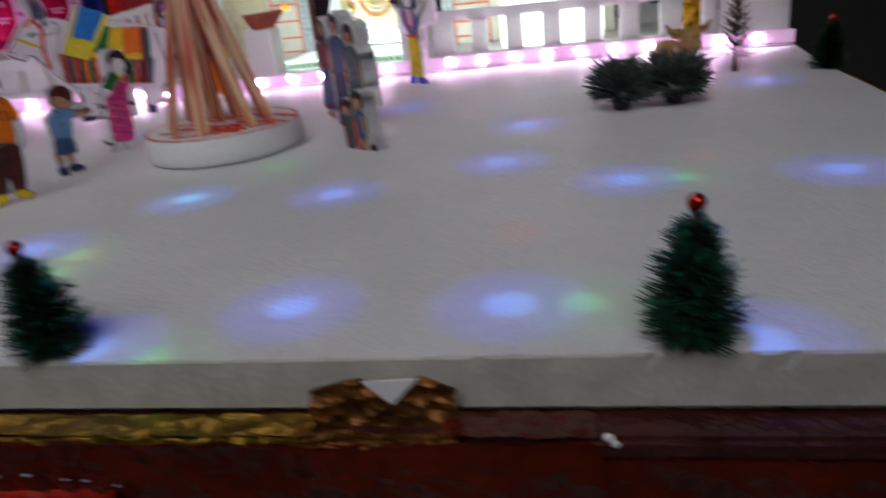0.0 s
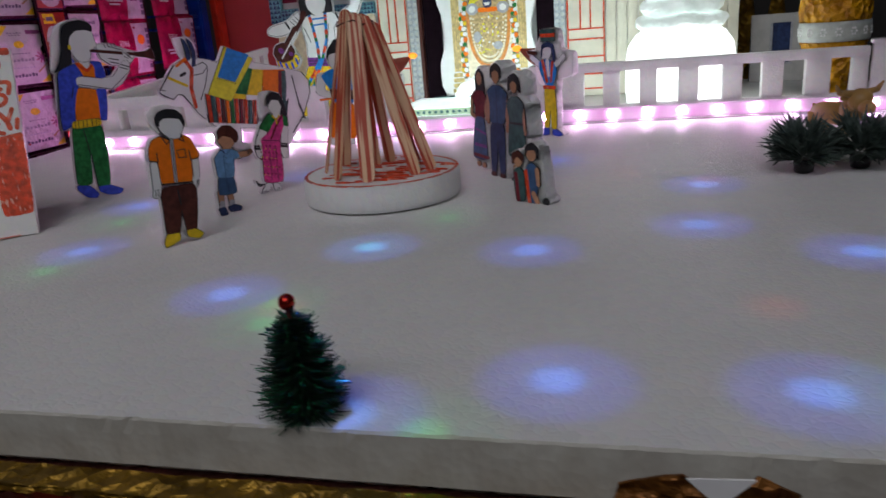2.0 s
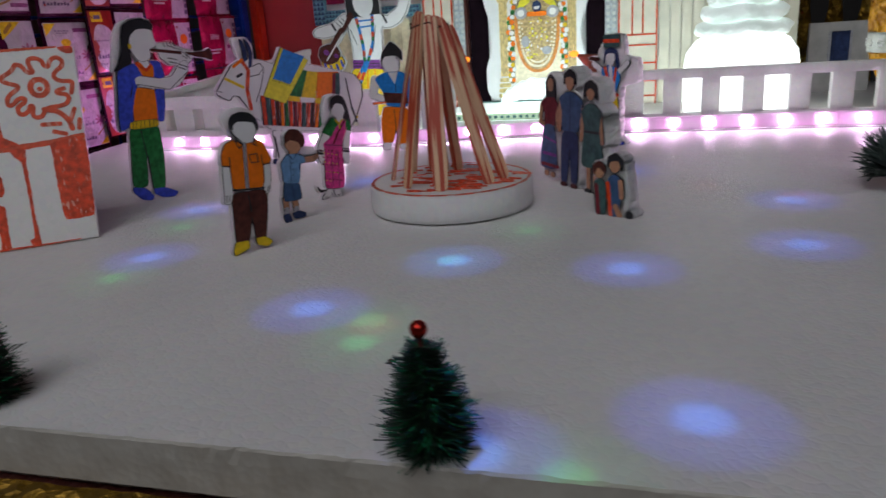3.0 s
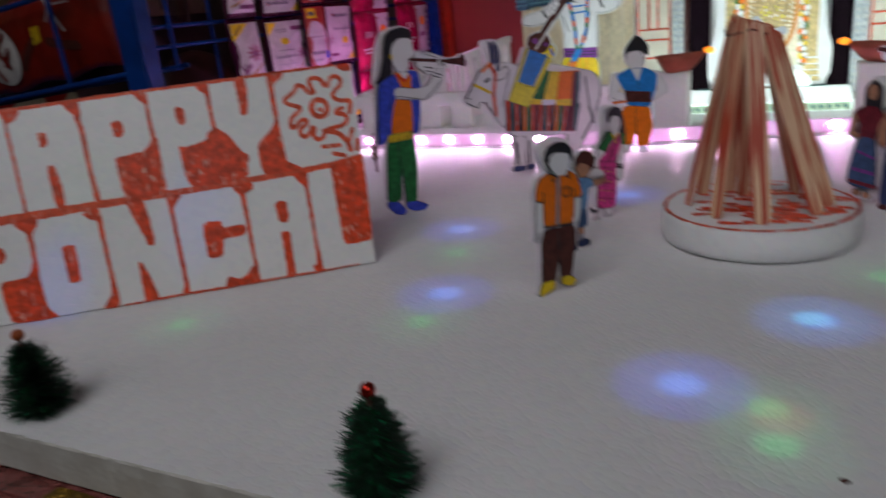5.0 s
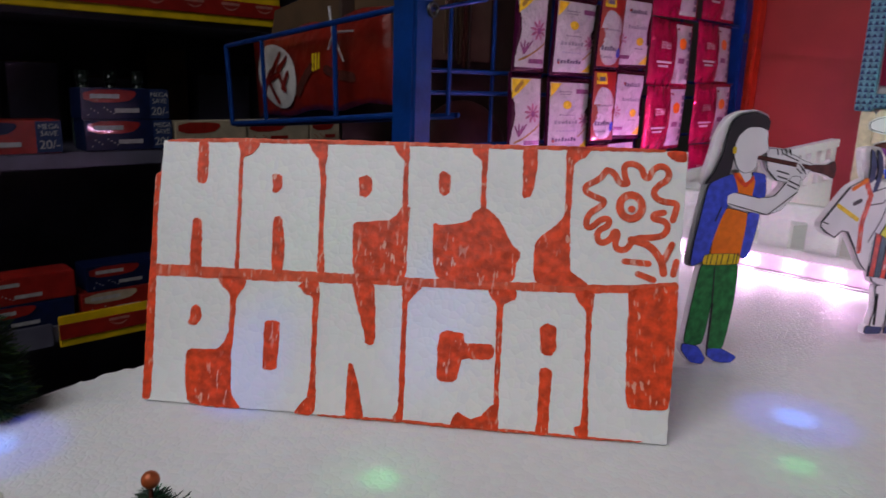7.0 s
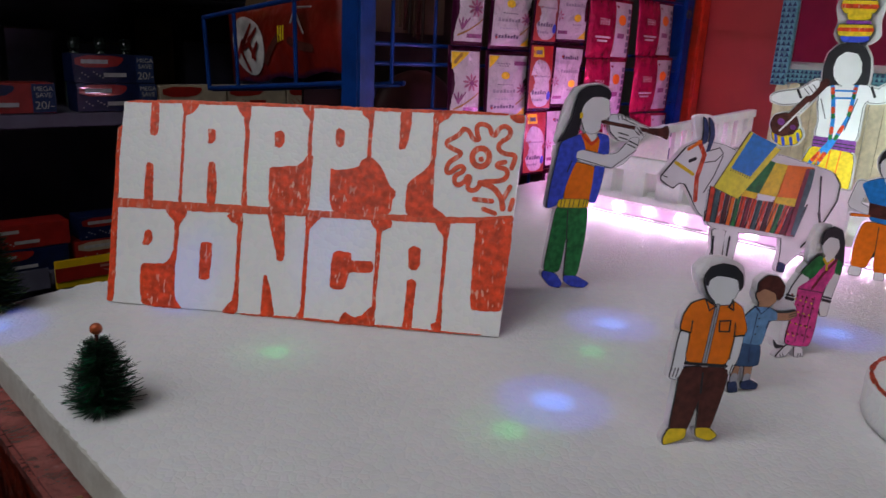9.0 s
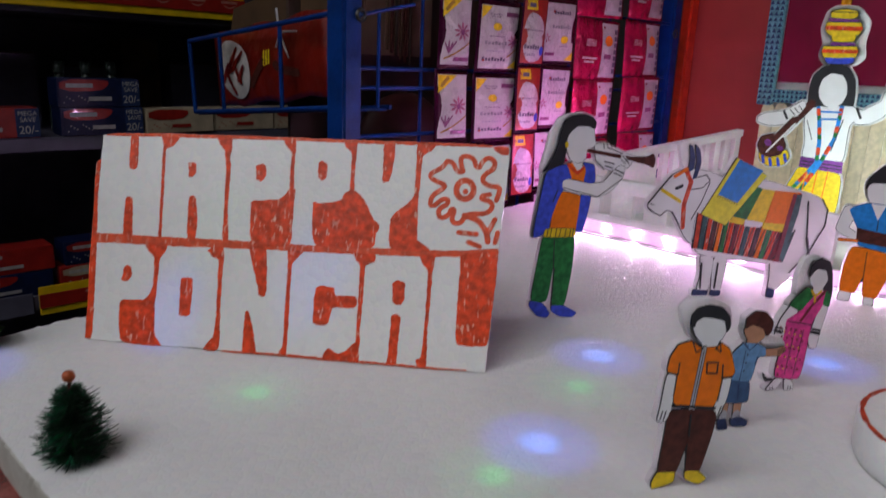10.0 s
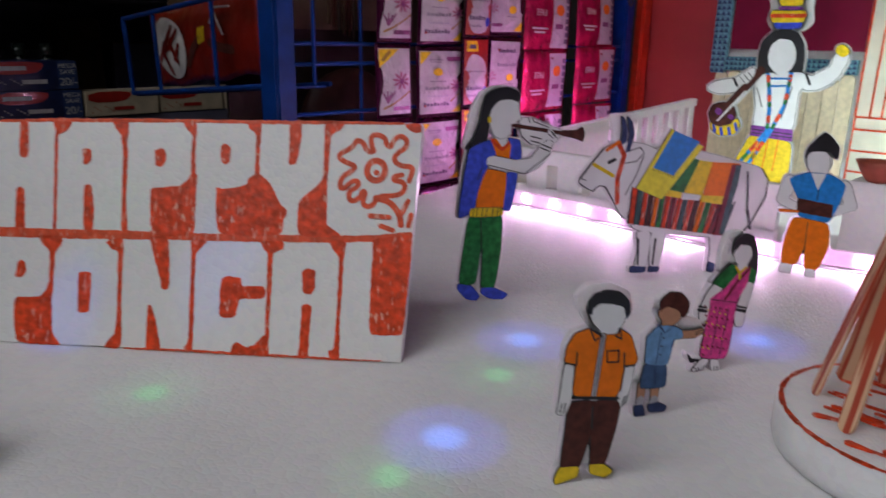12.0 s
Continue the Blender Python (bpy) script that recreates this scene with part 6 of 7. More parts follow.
for nm, xa, xb in (("door", -0.257, -0.206), ("door", 0.056, 0.116)):
    d = part(nm, box(bmesh.new(), ((xa + xb) / 2, 0.006, 0.18), (xb - xa, 0.008, 0.358)), CREAM, front, "cream door with red-marker lines")
    for f in (0.03, 0.36, 0.62, 0.96):
        part("red_line", box(bmesh.new(), (xa + (xb - xa) * f, 0.0012, 0.23), (0.0022, 0.002, 0.256)), REDINK, d)
    for z in (0.101, 0.086, 0.06, 0.034, 0.012):
        part("red_line", box(bmesh.new(), ((xa + xb) / 2, 0.0008, z), ((xb - xa) * 0.94, 0.002, 0.0022)), REDINK, d)
    part("red_line", box(bmesh.new(), (xa + 0.002, 0.0012, 0.05), (0.002, 0.002, 0.10)), REDINK, d)
    part("red_line", box(bmesh.new(), (xb - 0.002, 0.0012, 0.05), (0.002, 0.002, 0.10)), REDINK, d)
part("recess_panel", box(bmesh.new(), (-0.1655, 0.009, 0.18), (0.030, 0.004, 0.358)), CURTAIN, front, "dark recess beside the picture")
part("recess_panel", box(bmesh.new(), (0.022, 0.009, 0.18), (0.028, 0.004, 0.358)), CURTAIN, front, "dark recess beside the picture")
for i in range(12):
    part("plank", box(bmesh.new(), (0.125 + 0.0162 * i, 0.005 + 0.0008 * (i % 3), 0.18), (0.0152, 0.006, 0.358), 0, None, 0.0008), CREAM, front)
part("gold_foil_strip", box(bmesh.new(), (-0.3545, 0.002, 0.318), (0.0125, 0.004, 0.084), 0, None, 0.0008), PILLARFOIL, front, "hanging orange gold foil strip")

# ornate picture in the gateway, as plain shapes
pic = thing("picture_panel", "ornate golden shrine picture on white board in the gateway", "picture", pose(-0.062, FY - 0.012, 0.013))
bm = bmesh.new()
slab(bm, so([(-0.080, 0), (0.075, 0), (0.077, 0.05), (0.068, 0.075), (0.064, 0.10), (0.070, 0.125), (0.078, 0.15), (0.078, 0.29),
             (-0.083, 0.29), (-0.083, 0.15), (-0.075, 0.125), (-0.069, 0.10), (-0.073, 0.075), (-0.082, 0.05)]), 0, 0.006)
part("white_board", bm, CARDW, pic)
GOLDP = mat("gold_print", (0.70, 0.54, 0.22), 0.4, vary=0.35, scale=180, bump=0.2, bump_scale=300)
DULLGOLD = mat("brown_gold_print", (0.56, 0.40, 0.19), 0.4, vary=0.4, scale=260)
PEARL = mat("cream_print", (0.86, 0.78, 0.58), 0.4, vary=0.15, scale=200)
for side in (-1, 1):
    bm = box(bmesh.new(), (side * 0.052, -0.0002, 0.095), (0.0125, 0.0012, 0.115))
    for f in (-0.0035, 0, 0.0035):
        box(bm, (side * 0.052 + f, -0.0010, 0.095), (0.0009, 0.0008, 0.110), 1)
    for z, w in ((0.008, 0.021), (0.016, 0.019), (0.024, 0.0175), (0.032, 0.016), (0.150, 0.017), (0.158, 0.022), (0.170, 0.019)):
        slab(bm, so([(side * 0.052 - w / 2, z - 0.0032), (side * 0.052 + w / 2, z - 0.0032), (side * 0.052 + w / 2, z + 0.0032), (side * 0.052 - w / 2, z + 0.0032)]), -0.0016, 0.0003)
    for z, r in ((0.182, 0.0085), (0.194, 0.0060), (0.204, 0.0075)):
        slab(bm, ell(side * 0.052 + 0.002 * side, z, r, 0.006, 14), -0.0017, 0.0003)
    part("gold_pillar", bm, [GOLDP, DULLGOLD], pic, "printed gold pillar")
bm = bmesh.new()
slab(bm, so([(-0.044, 0.024), (0.042, 0.024), (0.043, 0.13), (0.020, 0.172), (-0.020, 0.172), (-0.045, 0.13)]), -0.0005, 0.0003)
part("cream_ground", bm, PEARL, pic, "printed cream ground")
bm = bmesh.new()
for side in (-1, 1):
    slab(bm, so([(side * 0.0355, 0.026), (side * 0.0460, 0.026), (side * 0.0460, 0.124), (side * 0.0270, 0.168), (side * 0.006, 0.180), (side * 0.006, 0.166), (side * 0.0355, 0.118)]), -0.0008, 0.0003)
part("leaf_ground", bm, mat("olive_print", (0.30, 0.27, 0.13), 0.5, vary=0.5, scale=300), pic, "printed leaf border")
bm = bmesh.new()
slab(bm, so([(-0.034, 0.128), (-0.033, 0.085), (-0.022, 0.055), (0, 0.042), (0.022, 0.055), (0.033, 0.085), (0.034, 0.128), (0.015, 0.165), (-0.015, 0.165)]), -0.0010, 0.0003)
part("gold_ground", bm, DULLGOLD, pic, "printed dull gold ground")


def hang(hw, low, top, n):
    """Points along a garland that hangs from both sides to a rounded tip."""
    return [(hw * math.sin(u * math.pi / 2), low + (top - low) * abs(u) ** 2.3) for u in [-1 + 2 * i / (n - 1) for i in range(n)]]


bm = bmesh.new()
stroke(bm, hang(0.0325, 0.044, 0.126, 30), 0.0024, -0.0016)
part("garland", bm, mat("orange_print", (0.74, 0.27, 0.05), 0.45, vary=0.3, scale=300), pic, "printed orange band")
rnd = random.Random(5)
for lv, (hw, low, size) in enumerate(((0.0275, 0.051, 0.0021), (0.0235, 0.057, 0.0018), (0.0130, 0.066, 0.0016))):
    bm = bmesh.new()
    for i, (x, z) in enumerate(hang(hw, low, 0.124, 44 - 10 * lv)):
        slab(bm, ell(x, z, size * rnd.uniform(.75, 1.0), size * rnd.uniform(.75, 1.0), 8), -0.0020 - 0.0002 * lv - 0.00005 * (i % 3), 0.0003, 0)
    tagged(part("garland", bm, PEARL if lv < 2 else GOLDP, pic), "printed string of pearls", kind="stuff")
for side in (-1, 1):
    bm = bmesh.new()
    spots = [(0.0405 + 0.0012 * math.sin(i * 2.3), 0.032 + 0.0078 * i) for i in range(12)] + [(0.040 * math.cos(i * 0.17), 0.124 + 0.046 * math.sin(i * 0.17)) for i in range(10)]
    for i, (x, z) in enumerate(spots):
        for dx in (-0.0026, 0.0022):
            slab(bm, ell(side * x + dx, z + rnd.uniform(-.001, .001), rnd.uniform(.0026, .0040), rnd.uniform(.0030, .0042), 9), -0.0018 - 0.00006 * (i % 4) - (0.00003 if dx > 0 else 0), 0.0003, (0, 1, 0, 2, 0, 3, 1)[(i * 3 + (dx > 0)) % 7])
    tagged(part("garland", bm, [CARDW, ORANGE, YELLOW, GREEN_INK], pic), "printed flower garland", kind="stuff")
bm = bmesh.new()
for i in range(110):
    z = rnd.uniform(0.062, 0.122)
    slab(bm, ell(rnd.uniform(-0.016, 0.016), z, rnd.uniform(.0008, .0020), rnd.uniform(.0008, .0024), 7), -0.0021 - 0.00002 * i, 0.0003, rnd.choice((0, 0, 0, 1, 4)))
slab(bm, ell(0, 0.156, 0.0095, 0.014, 16), -0.0030, 0.0003, 0)
slab(bm, limb(-0.012, 0.1275, 0.012, 0.1275, 0.0034, 0.0034), -0.0046, 0.0003, 3)
slab(bm, ell(0, 0.138, 0.0068, 0.0085, 14), -0.0046, 0.0003, 5)
slab(bm, [(-0.005, 0.138), (0.005, 0.138), (0.003, 0.1335), (-0.003, 0.1335)], -0.0048, 0.0003, 4)
for side in (-1, 1):
    slab(bm, so([(side * 0.009, 0.145), (side * 0.031, 0.132), (side * 0.026, 0.146), (side * 0.010, 0.166)]), -0.0031, 0.0003, 1)
    slab(bm, ell(side * 0.024, 0.1295, 0.0092, 0.0088, 16), -0.0047, 0.0003, 2)
    slab(bm, ell(side * 0.024, 0.1295, 0.0055, 0.0050, 12), -0.0049, 0.0003, 4)
slab(bm, ell(-0.018, 0.088, 0.0062, 0.0085, 12), -0.0048, 0.0003, 2)
slab(bm, ell(0.014, 0.074, 0.0072, 0.0062, 12), -0.0048, 0.0003, 2)
part("ornament_print", bm, [GOLDP, LEMON, GREY, ORANGE, CARDW, NAVY], pic, "printed gold, yellow and silver ornament")

stp = thing("gateway_step", "white foam step with glow added for the light on it, edged with patterned tape", "step", pose(-0.070, 0.890, 0))
# the step is no lamp: its glow imitates the gateway light on it
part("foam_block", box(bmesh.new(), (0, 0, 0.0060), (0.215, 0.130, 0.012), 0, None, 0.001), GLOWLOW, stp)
bm = box(bmesh.new(), (0, -0.0658, 0.0055), (0.213, 0.0012, 0.0095))
for i in range(24):
    slab(bm, ell(-0.102 + 0.0088 * i, 0.0055, 0.0026, 0.0022, 8), -0.0670, -0.0662, 1)
part("patterned_tape", bm, [mat("pale_green_tape", (0.42, 0.52, 0.36), 0.5, vary=0.3, scale=120), TEAL], stp, "pale green patterned tape")
# self-lit blobs stand in for glare on the picture's white flower print
bm = bmesh.new()
rnd = random.Random(12)
for i in range(95):
    u = rnd.uniform(-1.1, 1.1)
    h = 0.036 * (1 - 0.55 * abs(u) ** 2) * rnd.uniform(0.25, 1.0)
    blob(bm, (0.008 + 0.043 * u, 0.050 + rnd.uniform(-.006, .004), 0.0135 + h * 0.85), (rnd.uniform(.005, .009), 0.006, rnd.uniform(.0035, .006)), 0, 10, 7)
part("glare_blobs", bm, FOOTGLARE, stp, "self-lit white blobs for the flower print and the glare on it")
part("dark_joint", box(bmesh.new(), (0, 0.0606, 0.0132), (0.165, 0.004, 0.0020)), TEAL, stp)
for px in (-0.146, 0.056):
    bm = box(bmesh.new(), (px - 0.004, 0.712, 0.034), (0.036, 0.036, 0.068), 0, None, 0.001)
    tagged(obj("foam_pedestal", bm, FOAM_EDGE), "white foam block carrying a clay lamp", "pedestal", "foam pedestals")
    d = thing("clay_oil_lamp", "boat-shaped red clay lamp with a glowing orange tip", "oil lamp", pose(px, 0.705, 0.068, 0, 0, 0 if px < 0 else 180), group="clay lamps")
    bm = bmesh.new()
    n = 20
    rings = []
    for z, s in ((0, 0.45), (0.004, 0.62), (0.012, 0.84), (0.019, 1.0), (0.0185, 0.90), (0.010, 0.66)):
        ring_ = []
        for i in range(n):
            a = 2 * math.pi * i / n
            x = math.cos(a) * 0.022 * s * (1 + 0.55 * max(0, math.cos(a)) ** 3)
            ring_.append(bm.verts.new((x, math.sin(a) * 0.016 * s * (1 - 0.4 * max(0, math.cos(a)) ** 2), z + 0.003 * max(0, math.cos(a)) * s)))
        rings.append(ring_)
    for a, b in zip(rings[:-1], rings[1:]):
        for i in range(n):
            f = bm.faces.new((a[i], a[(i + 1) % n], b[(i + 1) % n], b[i]))
            f.smooth = True
    bm.faces.new(rings[0])
    bm.faces.new(rings[-1])
    part("bowl", bm, CLAY, d)
    part("bulb", blob(bmesh.new(), (0.036, 0, 0.0225), (0.0055, 0.0036, 0.0036), 0, 12, 8), FLAME, d, "glowing orange bulb")

# glowing foam dome
dome = thing("glowing_dome", "tiered white foam dome lit from inside", "lamp dome", pose(0.212, 0.815, 0))
part("lower_dome", lathe(bmesh.new(), [(0.064, 0.0), (0.067, 0.02), (0.067, 0.060), (0.064, 0.078), (0.054, 0.092), (0.046, 0.0965)], 48), GLOW, dome, "glaring white lower dome")


def tier(r, z, h, seed):
    """A bulging ring of lit cotton-like foam with ragged folds."""
    bm = bmesh.new()
    rnd = random.Random(seed)
    n, rings = 72, []
    for k in range(11):
        e = -1 + 2 * k / 10
        ring_ = []
        for i in range(n):
            a = 2 * math.pi * i / n
            rr = r * (0.66 + 0.34 * math.sqrt(max(0.0, 1 - e * e))) + 0.0016 * math.sin(9 * a + seed + 2 * e) + 0.0010 * math.sin(23 * a + 3 * seed - 4 * e) + rnd.uniform(-.0007, .0007)
            ring_.append(bm.verts.new((rr * math.cos(a), rr * math.sin(a), z + e * h / 2 + 0.0016 * math.sin(4 * a + seed) + rnd.uniform(-.0006, .0006))))
        rings.append(ring_)
    for a, b in zip(rings[:-1], rings[1:]):
        for i in range(n):
            bm.faces.new((a[i], a[(i + 1) % n], b[(i + 1) % n], b[i])).smooth = True
    bm.faces.new(rings[0])
    bm.faces.new(rings[-1])
    return bm


for i, (r, z, h) in enumerate(((0.055, 0.105, 0.020), (0.049, 0.123, 0.021), (0.041, 0.141, 0.020), (0.031, 0.158, 0.019), (0.020, 0.172, 0.016))):
    part("tier", tier(r, z, h, i + 1), GLOWSOFT, dome)

# foil pillar and things behind the balustrade
pil = thing("foil_pillar", "goblet-shaped pillar wrapped in copper and gold foil with silver band", "pillar", pose(0.386, 0.802, 0))
part("lower_stem", lathe(bmesh.new(), [(0.018, 0), (0.020, 0.03), (0.031, 0.052), (0.0370, 0.070)], 28), PILLARFOIL, pil)
part("silver_band", lathe(bmesh.new(), [(0.0382, 0.0702), (0.0386, 0.074), (0.0386, 0.089), (0.0382, 0.0925)], 40), SILVER, pil, "dotted silver ribbon")
bm = bmesh.new()
for i in range(15):
    a = 2 * math.pi * i / 15
    for j in range(6):
        b = math.pi * j / 3
        ca = a + 0.0030 / 0.0386 * math.cos(b)
        blob(bm, (0.0387 * math.cos(ca), 0.0387 * math.sin(ca), 0.0812 + 0.0038 * math.sin(b)), (0.0013, 0.0013, 0.0015), 0, 8, 5)
part("ribbon_dot", bm, CARDW, pil, "raised dots on the ribbon")
bm = lathe(bmesh.new(), [(0.0372, 0.0925), (0.0385, 0.105), (0.037, 0.135), (0.031, 0.16), (0.018, 0.185)], 40)
rnd = random.Random(3)
for v in bm.verts:
    k = 1 + 0.035 * math.sin(9 * math.atan2(v.co.y, v.co.x) + 60 * v.co.z) + rnd.uniform(-.012, .012)
    v.co.x, v.co.y = v.co.x * k, v.co.y * k
part("upper_foil", bm, PILLARFOIL, pil)
t = thing("foam_window_frame", "white foam panel greyed for its shade, with one dark blue window behind the balustrade", "window frame", pose(0.330, 1.06, 0))
for nm, c, sz in (("panel_side", (0.0135, 0, 0.050), (0.027, 0.010, 0.100)), ("panel_side", (0.0715, 0, 0.050), (0.027, 0.010, 0.100)), ("panel_head", (0.0425, 0, 0.0935), (0.031, 0.010, 0.013)), ("panel_foot", (0.0425, 0, 0.013), (0.031, 0.010, 0.026))):
    part(nm, box(bmesh.new(), c, sz, 0, None, 0.0006), DULLFOAM, t)
part("window_pane", box(bmesh.new(), (0.0425, 0.003, 0.0565), (0.0312, 0.002, 0.0612)), NAVY, t, "dark blue pane")
for nm, c, sz in (("window_frame", (0.0285, -0.006, 0.0565), (0.003, 0.002, 0.061)), ("window_frame", (0.0565, -0.006, 0.0565), (0.003, 0.002, 0.061)), ("window_sill", (0.0425, -0.0065, 0.0265), (0.034, 0.003, 0.003))):
    part(nm, box(bmesh.new(), c, sz, 0, None, 0.0004), GREY, t)
for i in range(3):
    bm = lathe(bmesh.new(), [(0.010, 0), (0.013, 0.006), (0.013, 0.10), (0.009, 0.125), (0.010, 0.15)], 14)
    ob = tagged(obj("gold_foil_cone", bm, GOLDFOIL), "small dim gold foil wrapped roll behind the model", "foil roll", "foil rolls")
    ob.matrix_world = pose(0.33 + 0.045 * i, 1.12, 0)


bm = blob(bmesh.new(), (0, 0, 0.0008), (0.0016, 0.0010, 0.0008), 0, 8, 6)
blob(bm, (0.0012, 0.0006, 0.0006), (0.0008, 0.0006, 0.0006), 0, 6, 5)
cr = tagged(obj("crumb", bm, BROWN), "tiny dark crumb lying on the foam sheet", "crumb")
cr.matrix_world = pose(0.011, 0.084, 0)


# ---- the shop behind: wire rack with hanging sachets ----
rack = thing("wire_rack", "blue painted metal wire rack hung with sachet strips", "display rack", pose(-0.672, 0.43, -0.78))
part("post", box(bmesh.new(), (-0.004, 0.004, 0.70), (0.034, 0.026, 1.40), 0, None, 0.003), BLUEPAINT, rack)
part("post", box(bmesh.new(), (0.0, 0.705, 0.70), (0.03, 0.026, 1.40), 0, None, 0.003), BLUEPAINT, rack)
for z in (0.44, 0.52, 0.60, 0.68, 0.75, 0.81, 0.879, 0.934, 0.956, 1.046, 1.125, 1.21, 1.30, 1.385):
    part("wire", rod(bmesh.new(), (0.006, 0.0, z), (0.006, 0.705, z), 0.0024, n=8), BLUEPAINT, rack)
for i in range(6):
    part("wire", rod(bmesh.new(), (0.0025, 0.115 + 0.10 * i, 0.40), (0.0025, 0.115 + 0.10 * i, 1.40), 0.0022, n=8), BLUEPAINT, rack)
part("wire", rod(bmesh.new(), (0.010, 0.012, 1.012), (0.010, 0.095, 1.030), 0.0022, n=8), BLUEPAINT, rack)
part("wire", rod(bmesh.new(), (0.010, 0.042, 1.018), (0.010, 0.042, 0.912), 0.0022, n=8), BLUEPAINT, rack)
# paler brown puts the light on the rack's upper board into its colour
LITBOARD = mat("lit_kraft_board", (0.21, 0.125, 0.075), 0.7, vary=0.2, scale=20)
part("inner_board", box(bmesh.new(), (-0.143, 0.170, 1.085), (0.005, 0.190, 0.225), 0, None, 0.001), LITBOARD, rack, "brown kraft board inside the rack, coloured as if lit")
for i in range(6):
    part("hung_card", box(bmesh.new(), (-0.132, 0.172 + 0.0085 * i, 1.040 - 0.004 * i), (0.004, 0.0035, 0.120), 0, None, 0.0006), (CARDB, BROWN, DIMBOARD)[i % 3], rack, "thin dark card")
part("inner_pouch", blob(bmesh.new(), (-0.120, 0.195, 0.845), (0.026, 0.085, 0.078), 0, 20, 14), mat("dark_maroon_pouch", (0.075, 0.020, 0.016), 0.5, vary=0.3, scale=30), rack, "dark maroon pouch hung inside", smooth=True)
for y, z in ((0.012, 1.012), (0.70, 1.03)):
    bm = bmesh.new()
    for k in range(10):
        a, b = k * 0.6283, (k + 1) * 0.6283
        rod(bm, (0.016, y + 0.006 * math.cos(a), z + 0.006 * math.sin(a)), (0.016, y + 0.006 * math.cos(b), z + 0.006 * math.sin(b)), 0.002, n=6)
    part("hook_ring", bm, POT, rack)
part("inner_panel", box(bmesh.new(), (-0.16, 0.36, 0.75), (0.006, 0.66, 1.3)), DIMBOARD, rack, "brown board inside the rack, coloured dark for its shade")


def pillow(w, h, puff, inset, n=8):
    """A film sachet: crimped flat edges and a soft belly, front towards +x, in the y-z plane."""
    bm = bmesh.new()
    grid = {}
    for s in (1, -1):
        for i in range(n + 1):
            for j in range(n + 1):
                u, v = i / n, j / n
                bu = max(0.0, math.sin(math.pi * min(1, max(0, (u * w - inset) / (w - 2 * inset)))))
                bv = max(0.0, math.sin(math.pi * min(1, max(0, (v * h - inset) / (h - 2 * inset)))))
                grid[s, i, j] = bm.verts.new((s * (0.0004 + puff * (bu * bv) ** 0.6), u * w, v * h))
        for i in range(n):
            for j in range(n):
                f = bm.faces.new((grid[s, i, j], grid[s, i + 1, j], grid[s, i + 1, j + 1], grid[s, i, j + 1]))
                f.smooth = True
    for i in range(n):
        for a, b in (((i, 0), (i + 1, 0)), ((i, n), (i + 1, n)), ((0, i), (0, i + 1)), ((n, i), (n, i + 1))):
            bm.faces.new((grid[1, *a], grid[1, *b], grid[-1, *b], grid[-1, *a]))
    return bm


def flat(bm, pts, x, mi):
    """A printed patch in the y-z plane, a hair in front of the belly."""
    vs = [bm.verts.new((x, y, z)) for y, z in pts]
    bm.faces.new(vs).material_index = mi


def belly(w, h, puff, inset, y, z):
    bu = max(0.0, math.sin(math.pi * min(1, max(0, (y - inset) / (w - 2 * inset)))))
    bv = max(0.0, math.sin(math.pi * min(1, max(0, (z - inset) / (h - 2 * inset)))))
    return 0.0004 + puff * (bu * bv) ** 0.6


def draped(bm, pts, w, h, puff, inset, mi, lift=0.0006):
    """A printed patch that follows the sachet's belly."""
    cy, cz = sum(p[0] for p in pts) / len(pts), sum(p[1] for p in pts) / len(pts)
    ring_ = []
    for i, a in enumerate(pts):
        b = pts[(i + 1) % len(pts)]
        k = max(1, int(math.dist(a, b) / 0.008))
        ring_ += [(a[0] + (b[0] - a[0]) * t / k, a[1] + (b[1] - a[1]) * t / k) for t in range(k)]
    mid = bm.verts.new((belly(w, h, puff, inset, cy, cz) + lift, cy, cz))
    n = len(ring_)
    levels = [[bm.verts.new((belly(w, h, puff, inset, cy + (y - cy) * f, cz + (z - cz) * f) + lift, cy + (y - cy) * f, cz + (z - cz) * f)) for y, z in ring_] for f in ((0.5, 1.0) if w < 0.2 else (0.25, 0.5, 0.75, 0.9, 1.0))]
    for i in range(n):
        j = (i + 1) % n
        fs = [bm.faces.new((mid, levels[0][i], levels[0][j]))]
        fs += [bm.faces.new((a[i], b[i], b[j], a[j])) for a, b in zip(levels[:-1], levels[1:])]
        for f in fs:
            f.material_index, f.smooth = mi, True


MAUVE = mat("mauve_print", (0.24, 0.05, 0.16), 0.3, vary=0.4, scale=200)
DUSKY = mat("dusky_pink_print", (0.42, 0.14, 0.22), 0.4, vary=0.35, scale=200)
OCHRE = mat("ochre_print", (0.36, 0.20, 0.02), 0.4, vary=0.3, scale=200)
SLATE = mat("slate_print", (0.13, 0.10, 0.16), 0.4, vary=0.3, scale=200)
PALEGREY = mat("pale_grey_print", (0.30, 0.28, 0.31), 0.4, vary=0.2, scale=200)
SACMATS = [FOILPURPLE, SACHET, YELLOW, MAUVE, SLATE, FOILPINK, BOXRED, ORANGE, PALEGREY, OCHRE, DUSKY, GREY, BLUE_INK]


def smooth_line_band(pts, w, h):
    """A thin swelling curve across a sachet, as one outline."""
    up = [(x * w, (y + 0.012) * h) for x, y in pts]
    lo = [(x * w, (y - 0.014) * h) for x, y in reversed(pts)]
    return up + lo


